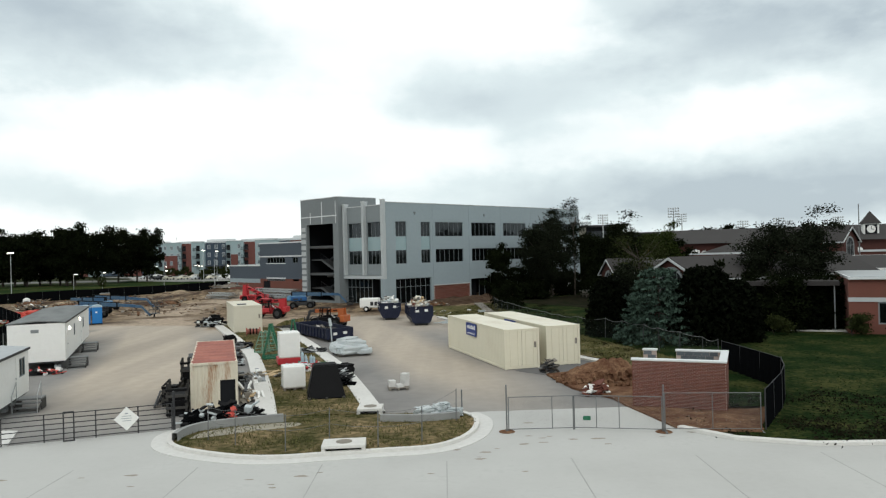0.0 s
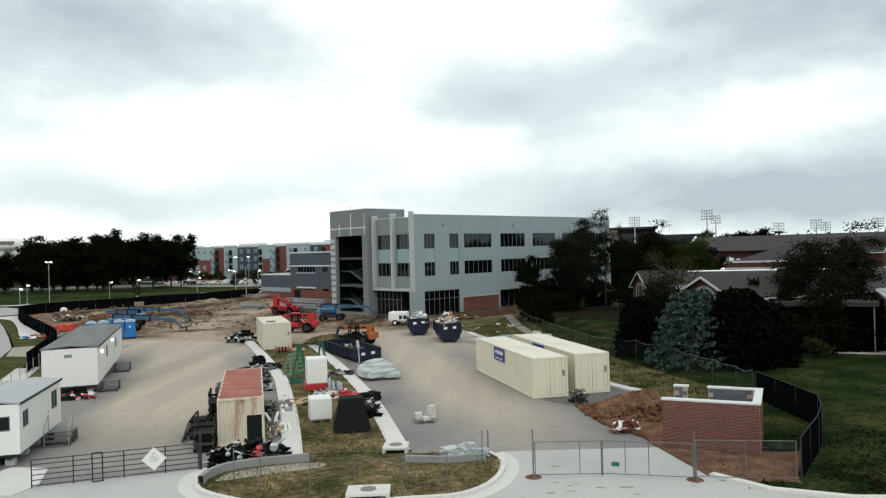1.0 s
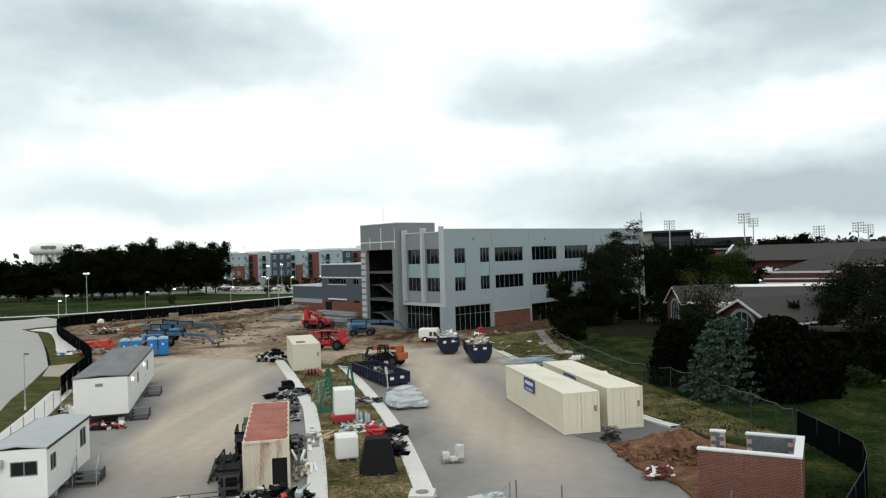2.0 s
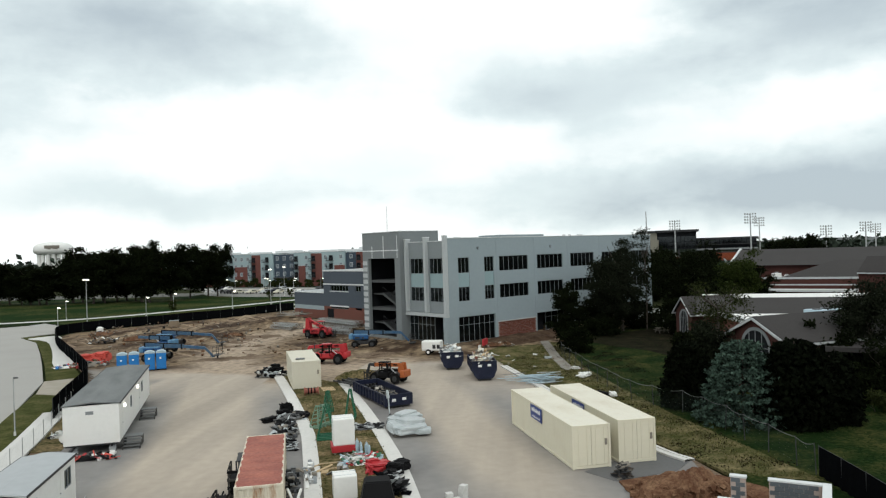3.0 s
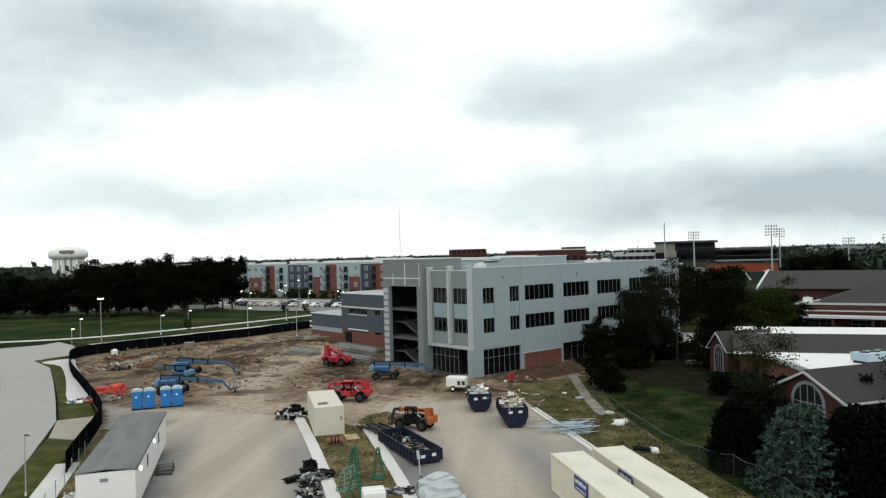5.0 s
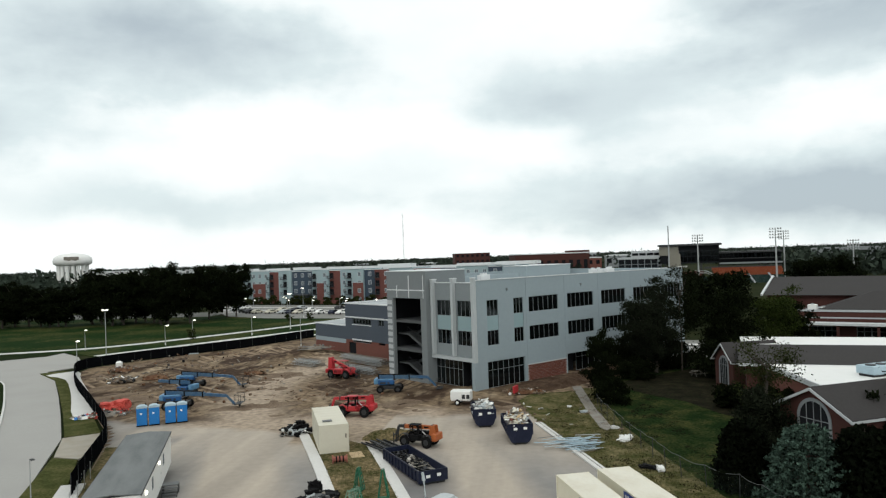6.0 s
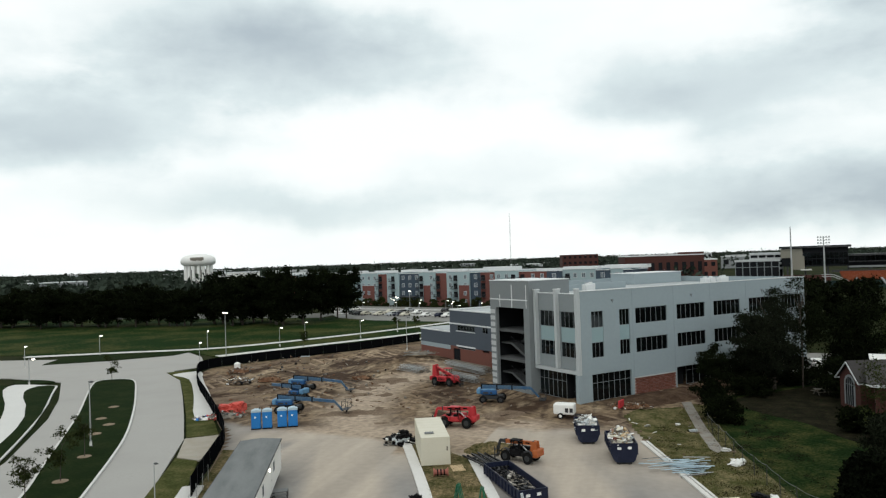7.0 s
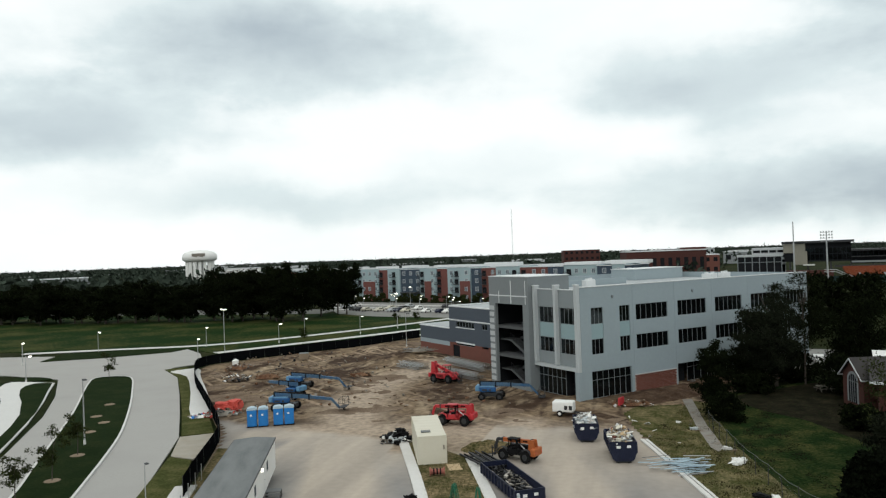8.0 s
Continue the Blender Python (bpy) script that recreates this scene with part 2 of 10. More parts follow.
TANPAINT = material("tan_paint", (0.57, 0.54, 0.44), 0.55, 0.07, 2.0, 0.3, second=(0.45, 0.41, 0.32), cover=0.66)
TRAILER_ROOF = material("trailer_roof", (0.165, 0.175, 0.172), 0.7, 0.25, 2.0, 0.2, second=(0.075, 0.082, 0.082), cover=0.53, stretch=(2.0, 0.5, 1))
RUST = material("rusty_red_roof", (0.27, 0.09, 0.068), 0.8, 0.28, 1.5, 0.15, second=(0.36, 0.13, 0.09), cover=0.56)
# near-black: puts the dimness of rooms into the colour; also dark doors
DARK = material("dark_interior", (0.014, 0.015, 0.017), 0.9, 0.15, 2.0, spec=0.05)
BLACK = material("black_plastic", (0.007, 0.007, 0.0075), 0.7, 0.3, 0.6, spec=0.1)
FABRIC = material("black_fence_fabric", (0.004, 0.0045, 0.005), 1.0, 0.35, 1.2, 0.15, spec=0.0)
STEEL = material("galvanised_steel", (0.42, 0.43, 0.43), 0.45, 0.12, 0.8, metal=0.7)
DSTEEL = material("dark_steel", (0.045, 0.046, 0.048), 0.6, 0.25, 0.8, metal=0.3, spec=0.2)
STONE = material("light_quoin", (0.42, 0.44, 0.445), 0.7, 0.06, 1.5)
NAVY = material("navy_paint", (0.0045, 0.008, 0.026), 0.5, 0.25, 1.2, 0.15, second=(0.02, 0.024, 0.045), cover=0.62)
BLUE = material("blue_paint", (0.018, 0.17, 0.46), 0.45, 0.12, 1.0)
LIFTBLUE = material("lift_blue", (0.012, 0.075, 0.21), 0.45, 0.18, 1.0, second=(0.05, 0.13, 0.25), cover=0.62)
BOOM = material("boom_pale_blue", (0.03, 0.09, 0.18), 0.5, 0.25, 0.8, second=(0.08, 0.12, 0.15), cover=0.55)
COVERBLUE = material("lift_cover_blue", (0.12, 0.27, 0.42), 0.45, 0.2, 0.9, 0.15, second=(0.03, 0.10, 0.22), cover=0.58)
PALEBLUE = material("pale_blue_wrap", (0.36, 0.47, 0.53), 0.5, 0.15, 0.8)
RED = material("red_paint", (0.40, 0.03, 0.036), 0.45, 0.15, 1.0)
ORANGE = material("orange_paint", (0.36, 0.10, 0.03), 0.5, 0.18, 1.0)
GREEN = material("green_steel", (0.02, 0.12, 0.065), 0.5, 0.2, 0.8)
RUBBER = material("tyre_rubber", (0.010, 0.010, 0.010), 0.9, 0.2, 0.3, spec=0.08)
WOOD = material("raw_timber", (0.42, 0.31, 0.18), 0.8, 0.25, 0.8, 0.05, stretch=(1, 6, 6))
OLDWOOD = material("weathered_timber", (0.20, 0.18, 0.15), 0.85, 0.3, 0.8, 0.05)
WRAP = material("grey_plastic_wrap", (0.50, 0.53, 0.53), 0.35, 0.25, 0.7, 0.1, second=(0.33, 0.37, 0.38), cover=0.5, bump=0.04)
SIGNBLUE = material("sign_blue", (0.015, 0.04, 0.20), 0.4, 0.05, 1.0)
BARK = material("bark", (0.055, 0.045, 0.037), 0.95, 0.3, 0.6, 0.08, stretch=(4, 4, 0.6))
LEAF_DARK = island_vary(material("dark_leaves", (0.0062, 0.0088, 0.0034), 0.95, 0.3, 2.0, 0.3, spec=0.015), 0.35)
# lighter and bluer than LEAF_DARK: haze before the building is in the colour
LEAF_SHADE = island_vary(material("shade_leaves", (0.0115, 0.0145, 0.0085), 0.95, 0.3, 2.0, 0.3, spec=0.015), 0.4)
LEAF_GREEN = island_vary(material("green_leaves", (0.026, 0.037, 0.009), 0.95, 0.3, 2.0, 0.3, spec=0.02), 0.45)
# lifted, bluer leaf colour: distance haze over the far woods is painted in
LEAF_HAZY_WOODS = island_vary(material("hazy_woods_leaves", (0.032, 0.042, 0.032), 0.95, 0.3, 40.0, 6.0, spec=0.01), 0.4)
LEAF_OLIVE = island_vary(material("olive_leaves", (0.024, 0.030, 0.0095), 0.9, 0.3, 2.0, 0.3, spec=0.04), 0.4)
LEAF_SPRUCE = island_vary(material("spruce_needles", (0.042, 0.068, 0.052), 0.85, 0.4, 0.7, 0.12, spec=0.06), 0.75)
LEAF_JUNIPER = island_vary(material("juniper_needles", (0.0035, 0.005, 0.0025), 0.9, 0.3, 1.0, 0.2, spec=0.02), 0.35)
LEAF_GRASS = island_vary(material("grass_blades", (0.095, 0.092, 0.035), 0.9, 0.3, 2.0, 0.4, spec=0.1), 0.45)
LEAF_LAWN = island_vary(material("lawn_blades", (0.0115, 0.0245, 0.006), 0.9, 0.3, 3.0, 0.5, spec=0.1), 0.45)
DEBRIS = island_vary(material("mixed_scrap", (0.30, 0.28, 0.25), 0.7, 0.4, 0.6, 0.1), 0.7)
GLASS = glass_material("dark_tinted_glass", (0.05, 0.065, 0.07), 0.5)
WIRE = mesh_material("chain_link", (0.16, 0.17, 0.17), 0.95)
MEDIAN_GRASS = material("dark_mown_grass", (0.009, 0.018, 0.005), 0.95, 0.4, 3.0, 0.25, second=(0.02, 0.026, 0.009), cover=0.6, bump=0.02, spec=0.02)
VERGE = material("verge_grass", (0.044, 0.054, 0.016), 0.95, 0.5, 2.2, 0.2, second=(0.095, 0.085, 0.036), cover=0.56, bump=0.03, spec=0.02)
CARPARK = material("car_park_paving", (0.22, 0.218, 0.205), 0.9, 0.25, 9.0, 0.8, second=(0.15, 0.148, 0.13), cover=0.52)
BAREPATH = material("trodden_dirt", (0.26, 0.205, 0.15), 0.95, 0.3, 2.0, 0.2, second=(0.17, 0.13, 0.09), cover=0.55, bump=0.02, spec=0.03)
EASTTURF = material("olive_turf", (0.050, 0.056, 0.018), 0.95, 0.6, 1.8, 0.25, second=(0.17, 0.135, 0.075), cover=0.55, bump=0.03, spec=0.02)
# dark litter and gutter dirt; under the trees it is painted shade
TREEFLOOR = material("shade_dark_litter", (0.010, 0.010, 0.006), 0.95, 0.5, 2.0, 0.3, second=(0.024, 0.021, 0.012), cover=0.55, spec=0.02)
ROAD = material("road_concrete", (0.33, 0.322, 0.30), 0.85, 0.13, 7.0, 0.3, second=(0.27, 0.262, 0.245), cover=0.60)
DECK = material("deck_concrete", (0.22, 0.235, 0.24), 0.85, 0.1, 6.0, 0.6)
STEPWOOD = material("dark_wet_timber", (0.05, 0.047, 0.043), 0.85, 0.3, 0.8, 0.05)
DULLPIPE = material("dull_galvanised_pipe", (0.15, 0.155, 0.155), 0.55, 0.15, 0.8, metal=0.4)
# brown far brick; on school walls it also holds painted shade
BRICKDARK = material("brown_brick_and_shade", (0.064, 0.024, 0.019), 0.9, 0.2, 3.0, 0.3)
# stair concrete darkened: the shaft's inner shade is in this colour
STAIR = material("shade_dark_stair_concrete", (0.075, 0.08, 0.082), 0.85, 0.15, 1.5, 0.2)
SALMON = material("faded_red_plastic", (0.50, 0.075, 0.055), 0.6, 0.2, 0.6, 0.1, bump=0.03)
GREENWIRE = mesh_material("green_screen_mesh", (0.04, 0.06, 0.045), 0.90)
LAMPGLOW = glow("lamp_glow", (1.0, 0.93, 0.80), 6.0)
CAPGLOW = glow("trailer_lamp_glow", (1.0, 0.93, 0.8), 4.0)


def ground_material():
    """Dirt lot and dusty asphalt in one sheet: the attribute 'asphalt' tells paved from bare, 'dust' the worn wheel ways."""
    m = bpy.data.materials.new("site_ground")
    m.use_nodes = True
    n, l = m.node_tree.nodes, m.node_tree.links
    b = n["Principled BSDF"]
    b.inputs["Roughness"].default_value, b.inputs["Specular IOR Level"].default_value = 0.95, 0.06
    co = n.new("ShaderNodeTexCoord")

    def noise_at(scale, detail=6.0, stretch=(1, 1, 1)):
        t, mp = n.new("ShaderNodeTexNoise"), n.new("ShaderNodeMapping")
        mp.inputs["Scale"].default_value = stretch
        mp.inputs["Rotation"].default_value = (0, 0, radians(-20))
        l.new(co.outputs["Object"], mp.inputs["Vector"])
        l.new(mp.outputs[0], t.inputs["Vector"])
        t.inputs["Scale"].default_value, t.inputs["Detail"].default_value = scale, detail
        return t.outputs["Fac"]

    def attr(name):
        a = n.new("ShaderNodeAttribute")
        a.attribute_name = name
        return a.outputs["Fac"]

    def mix(f, a, b2):
        x = n.new("ShaderNodeMix")
        x.data_type = "RGBA"
        if isinstance(f, float):
            x.inputs["Factor"].default_value = f
        else:
            l.new(f, x.inputs["Factor"])
        for s, v in ((x.inputs[6], a), (x.inputs[7], b2)):
            if isinstance(v, tuple):
                s.default_value = (*v, 1)
            else:
                l.new(v, s)
        return x.outputs[2]

    def rng(v, lo, hi):
        r = n.new("ShaderNodeMapRange")
        l.new(v, r.inputs["Value"])
        r.inputs["From Min"].default_value, r.inputs["From Max"].default_value = lo, hi
        return r.outputs[0]

    def add(a, b2, k):
        x = n.new("ShaderNodeMath")
        x.operation = "MULTIPLY_ADD"
        l.new(b2, x.inputs[0])
        x.inputs[1].default_value = k
        l.new(a, x.inputs[2])
        return x.outputs[0]

    dirt = mix(rng(noise_at(0.13, 7.0), 0.42, 0.58), (0.048, 0.030, 0.019), (0.205, 0.150, 0.096))
    dirt = mix(rng(noise_at(0.9, 5.0), 0.50, 0.72), dirt, (0.052, 0.034, 0.024))
    dirt = mix(rng(noise_at(0.28, 8.0, (1.0, 0.4, 1.0)), 0.55, 0.68), dirt, (0.29, 0.225, 0.152))
    asph = mix(rng(noise_at(0.10, 4.0), 0.35, 0.68), (0.165, 0.16, 0.156), (0.265, 0.255, 0.24))
    ruts = rng(noise_at(0.8, 5.0, (1.0, 0.22, 1.0)), 0.52, 0.70)
    dirt = mix(ruts, dirt, (0.045, 0.029, 0.02))

    def tracks(turn, scale, mask):
        """Pairs of bent wheel tracks, kept to patches by a slow noise."""
        w, mp = n.new("ShaderNodeTexWave"), n.new("ShaderNodeMapping")
        mp.inputs["Rotation"].default_value = (0, 0, radians(turn))
        l.new(co.outputs["Object"], mp.inputs["Vector"])
        l.new(mp.outputs[0], w.inputs["Vector"])
        w.inputs["Scale"].default_value, w.inputs["Distortion"].default_value = scale, 9.0
        w.inputs["Detail"].default_value, w.inputs["Detail Scale"].default_value = 2.5, 0.28
        k = n.new("ShaderNodeMath")
        k.operation = "MULTIPLY"
        l.new(rng(w.outputs["Fac"], 0.72, 0.95), k.inputs[0])
        l.new(rng(noise_at(mask, 3.0), 0.48, 0.60), k.inputs[1])
        return k.outputs[0]

    dirt = mix(tracks(28, 0.16, 0.05), dirt, (0.055, 0.036, 0.025))
    dirt = mix(tracks(-52, 0.13, 0.06), dirt, (0.28, 0.21, 0.145))
    worn = mix(rng(noise_at(0.35, 4.0, (1.0, 0.06, 1.0)), 0.35, 0.65), (0.42, 0.365, 0.30), (0.33, 0.29, 0.242))
    dusty = rng(add(attr("dust"), noise_at(0.22, 4.0, (1.0, 0.16, 1.0)), 0.40), 0.32, 0.98)
    paved = mix(dusty, asph, worn)
    edge = rng(add(attr("asphalt"), noise_at(0.3, 6.0), 0.5), 0.6, 0.9)
    allof = mix(edge, mix(rng(attr("dust"), 0.2, 0.9), dirt, (0.33, 0.265, 0.20)), paved)
    grain = n.new("ShaderNodeHueSaturation")
    l.new(allof, grain.inputs["Color"])
    g = n.new("ShaderNodeMapRange")
    l.new(noise_at(1.3, 7.0), g.inputs["Value"])
    g.inputs["From Min"].default_value, g.inputs["From Max"].default_value = 0.3, 0.7
    g.inputs["To Min"].default_value, g.inputs["To Max"].default_value = 0.70, 1.28
    l.new(g.outputs[0], grain.inputs["Value"])
    l.new(mix(edge, grain.outputs[0], mix(0.82, grain.outputs[0], allof)), b.inputs["Base Color"])
    bp = n.new("ShaderNodeBump")
    bp.inputs["Strength"].default_value, bp.inputs["Distance"].default_value = 0.6, 0.05
    l.new(noise_at(1.7, 8.0), bp.inputs["Height"])
    l.new(bp.outputs[0], b.inputs["Normal"])
    return m


SITE = ground_material()


# ---- building tools ----
def bx(bm, x0, x1, y0, y1, z0, z1, m=None):
    """A box between two corners, turned by m if given."""
    vs = [bm.verts.new((m @ Vector(p)) if m else p) for p in ((x0, y0, z0), (x1, y0, z0), (x1, y1, z0), (x0, y1, z0), (x0, y0, z1), (x1, y0, z1), (x1, y1, z1), (x0, y1, z1))]
    for f in ((3, 2, 1, 0), (4, 5, 6, 7), (0, 1, 5, 4), (1, 2, 6, 5), (2, 3, 7, 6), (3, 0, 4, 7)):
        bm.faces.new([vs[i] for i in f])
    return vs


def soft_box(bm, x0, x1, y0, y1, z0, z1, r=0.05, m=None):
    """A box with its edges bevelled."""
    t = bmesh.new()
    bx(t, x0, x1, y0, y1, z0, z1)
    bmesh.ops.bevel(t, geom=t.edges[:] + t.verts[:], offset=r, segments=2, profile=0.5, affect="EDGES")
    join(bm, t, m)


def join(bm, t, m=None):
    t.verts.ensure_lookup_table()
    vs = [bm.verts.new((m @ v.co) if m else v.co) for v in t.verts]
    for f in t.faces:
        try:
            bm.faces.new([vs[v.index] for v in f.verts])
        except ValueError:
            pass
    t.free()


def rod(bm, a, b, r, seg=8, r2=None, caps=True):
    """A round bar from a to b."""
    a, b = Vector(a), Vector(b)
    d = (b - a).normalized()
    s = d.orthogonal().normalized()
    t = d.cross(s)
    r2 = r if r2 is None else r2
    ra = [bm.verts.new(a + r * (math.cos(2 * math.pi * i / seg) * s + math.sin(2 * math.pi * i / seg) * t)) for i in range(seg)]
    rb = [bm.verts.new(b + r2 * (math.cos(2 * math.pi * i / seg) * s + math.sin(2 * math.pi * i / seg) * t)) for i in range(seg)]
    for i in range(seg):
        bm.faces.new((ra[i], ra[(i + 1) % seg], rb[(i + 1) % seg], rb[i]))
    if caps:
        bm.faces.new(ra[::-1])
        bm.faces.new(rb)


def beam(bm, a, b, w, h):
    """A square bar from a to b, w wide and h high."""
    a, b = Vector(a), Vector(b)
    d = b - a
    m = Matrix.Translation(a) @ d.to_track_quat("X", "Z").to_matrix().to_4x4()
    bx(bm, 0, d.length, -w / 2, w / 2, -h / 2, h / 2, m)


def prism(bm, pts, z0, z1):
    """An outline in plan, drawn up from z0 to z1."""
    lo = [bm.verts.new((x, y, z0)) for x, y in pts]
    hi = [bm.verts.new((x, y, z1)) for x, y in pts]
    f1 = bm.faces.new(hi)
    f0 = bm.faces.new(lo[::-1])
    for i in range(len(pts)):
        j = (i + 1) % len(pts)
        bm.faces.new((lo[i], lo[j], hi[j], hi[i]))
    bmesh.ops.triangulate(bm, faces=[f0, f1])


def finish(bm):
    bmesh.ops.recalc_face_normals(bm, faces=bm.faces[:])


def mesh_of(name, bm, mat, smooth=False):
    finish(bm)
    me = bpy.data.meshes.new(name)
    bm.to_mesh(me)
    bm.free()
    me.materials.append(mat)
    if smooth:
        for p in me.polygons:
            p.use_smooth = True
    return me


def part(name, bm, mat, parent=None, label="", smooth=False):
    ob = new(name, mesh_of(name, bm, mat, smooth))
    if parent:
        ob.parent = parent
    if label:
        ob["label"] = label
    return ob


def piece(name, me, parent, m=None):
    """An object of its own on a shared mesh."""
    ob = new(name, me)
    ob.parent = parent
    if m is not None:
        ob.matrix_basis = m
    return ob


def thing(name, m, label, category, group="", kind=""):
    ob = new(name)
    ob.empty_display_size = 0.2
    ob.matrix_basis = m
    return tagged(ob, label, category, group, kind)


def setting(name, bm, mat, label="", category=""):
    ob = part(name, bm, mat)
    return tagged(ob, label, category, kind="structure")


def wall(bm, w0, w1, z0, z1, holes, deep, put):
    """A wall of real thickness with rectangular openings through it. put(w, d, z) places a point: along, inward, up."""
    ws = sorted({w0, w1, *[v for h in holes for v in h[:2] if w0 < v < w1]})
    zs = sorted({z0, z1, *[v for h in holes for v in h[2:4] if z0 < v < z1]})

    def solid(i, j):
        if not (0 <= i < len(ws) - 1 and 0 <= j < len(zs) - 1):
            return False
        w, z = (ws[i] + ws[i + 1]) / 2, (zs[j] + zs[j + 1]) / 2
        return not any(h[0] < w < h[1] and h[2] < z < h[3] for h in holes)

    made = {}

    def v(i, j, d):
        if (i, j, d) not in made:
            made[i, j, d] = bm.verts.new(put(ws[i], deep * d, zs[j]))
        return made[i, j, d]

    for i in range(len(ws) - 1):
        for j in range(len(zs) - 1):
            if not solid(i, j):
                continue
            for d in (0, 1):
                bm.faces.new((v(i, j, d), v(i + 1, j, d), v(i + 1, j + 1, d), v(i, j + 1, d)))
            for di, dj, a, b in ((-1, 0, (i, j), (i, j + 1)), (1, 0, (i + 1, j), (i + 1, j + 1)), (0, -1, (i, j), (i + 1, j)), (0, 1, (i, j + 1), (i + 1, j + 1))):
                if not solid(i + di, j + dj):
                    bm.faces.new((v(*a, 0), v(*b, 0), v(*b, 1), v(*a, 1)))


def smoothstep(a, b, x):
    t = min(max((x - a) / (b - a), 0.0), 1.0)
    return t * t * (3 - 2 * t)


def along(pts, step):
    """Points every step metres along a broken line in plan, with the heading there."""
    out, left = [], 0.0
    for (x0, y0), (x1, y1) in zip(pts, pts[1:]):
        d = math.hypot(x1 - x0, y1 - y0)
        s = left
        while s < d:
            out.append((x0 + (x1 - x0) * s / d, y0 + (y1 - y0) * s / d, math.atan2(y1 - y0, x1 - x0)))
            s += step
        left = s - d
    return out


def curve_through(pts, n=6):
    """A smooth line (Catmull-Rom) through points in plan."""
    out = []
    p = [Vector(q) for q in pts]
    for i in range(len(p) - 1):
        a, b, c, d = p[max(i - 1, 0)], p[i], p[i + 1], p[min(i + 2, len(p) - 1)]
        for k in range(n):
            t = k / n
            q = 0.5 * (2 * b + (c - a) * t + (2 * a - 5 * b + 4 * c - d) * t * t + (3 * b - a - 3 * c + d) * t ** 3)
            out.append((q.x, q.y))
    out.append(tuple(p[-1]))
    return out


def inside(x, y, pts):
    hit = False
    for (x0, y0), (x1, y1) in zip(pts, pts[1:] + pts[:1]):
        if (y0 > y) != (y1 > y) and x < (x1 - x0) * (y - y0) / (y1 - y0) + x0:
            hit = not hit
    return hit


def off_line(x, y, pts):
    """Distance from a broken line."""
    best = 1e9
    for (x0, y0), (x1, y1) in zip(pts, pts[1:]):
        dx, dy = x1 - x0, y1 - y0
        t = min(max(((x - x0) * dx + (y - y0) * dy) / (dx * dx + dy * dy), 0), 1)
        best = min(best, math.hypot(x - x0 - t * dx, y - y0 - t * dy))
    return best


def band(left, right):
    return left + right[::-1]


def shifted(pts, d):
    """A line moved sideways to its left by d."""
    out = []
    for i in range(len(pts)):
        a, b = Vector(pts[max(i - 1, 0)]), Vector(pts[min(i + 1, len(pts) - 1)])
        t = (b - a).normalized()
        out.append((pts[i][0] - t.y * d, pts[i][1] + t.x * d))
    return out


# ---- plan of the site ----
HOUSE = pose(-8, 103.2, 0, 0, 0, 45.5)      # new building: x along its right face, y along its front
L_KERB = curve_through([(-8.55, 35.2), (-10.7, 43.1), (-14.0, 54.0), (-15.4, 58.0), (-20.2, 70.0), (-26.0, 83.5)])
R_KERB = curve_through([(-3.4, 35.6), (-6.4, 47.2), (-9.6, 57.2), (-12.9, 66.5), (-17.0, 77.2)])
E_KERB = curve_through([(11.0, 49.2), (8.9, 53.5), (4.5, 68.6), (-0.6, 86.0)])
SILT = curve_through([(-38.3, 61.9), (-40.8, 67.6), (-44.8, 77.0), (-48.8, 84.0), (-62, 101), (-71.0, 112.5), (-80.0, 126.0), (-81.5, 132.5), (-77.0, 140.5), (-70, 149), (-62.4, 158.4), (-52.2, 176.4)])
SITE_EDGE = [(-19.4, 29.9), (-12.0, 31.9), (-8.9, 33.6), (-3.0, 33.8), (1.2, 34.0), (9.4, 34.6), (11.4, 39.0), (12.2, 46.5), (11.4, 49.6), (9.2, 53.8), (4.8, 68.8), (-0.2, 86.4), (3.0, 96), (7.0, 103.0), (9, 110), (22, 128),
             (-20, 155), (-45, 185), (-52.2, 176.4), (-62.4, 158.4), (-77, 140.5), (-81.5, 132.5), (-80, 126), (-71, 112.5), (-62, 101), (-48.8, 84), (-44.8, 77), (-37.9, 61.7), (-33.5, 52), (-27.5, 40.0)]
WAYS = [curve_through([(-15.5, 30), (-17.5, 42), (-21.5, 55), (-26, 68), (-31, 82), (-36, 96)]), curve_through([(-19, 36), (-25, 58), (-34, 82)]),
        curve_through([(4.5, 33), (1.5, 44), (-2.0, 55), (-4.5, 64), (-7, 74), (-11, 84), (-14, 92)]), curve_through([(-8, 82), (-20, 88), (-33, 86), (-42, 84)]), curve_through([(-33, 86), (-38, 100), (-40, 118), (-36, 128)])]


def paved(x, y):
    """1 on the asphalt of the two drives, 0 on bare dirt."""
    far = 84.0 if x < -26 else 80.0
    lot = smoothstep(far + 3, far - 6, y + 0.25 * (x + 26) if x < -26 else y)
    drive = smoothstep(96, 84, y) if x > -17 else 0.0
    return max(lot, drive)


def dust(x, y):
    d = 0.0
    for i, w in enumerate(WAYS):
        wide = (3.6, 2.2, 3.4, 4.5, 5.0)[i]
        d = max(d, math.exp(-(off_line(x, y, w) / wide) ** 2) * smoothstep(28, 50, y))
    return max(d, smoothstep(58, 84, y) * 0.75 * smoothstep(100, 86, y) * (0.45 if x < -38 else 1.0))


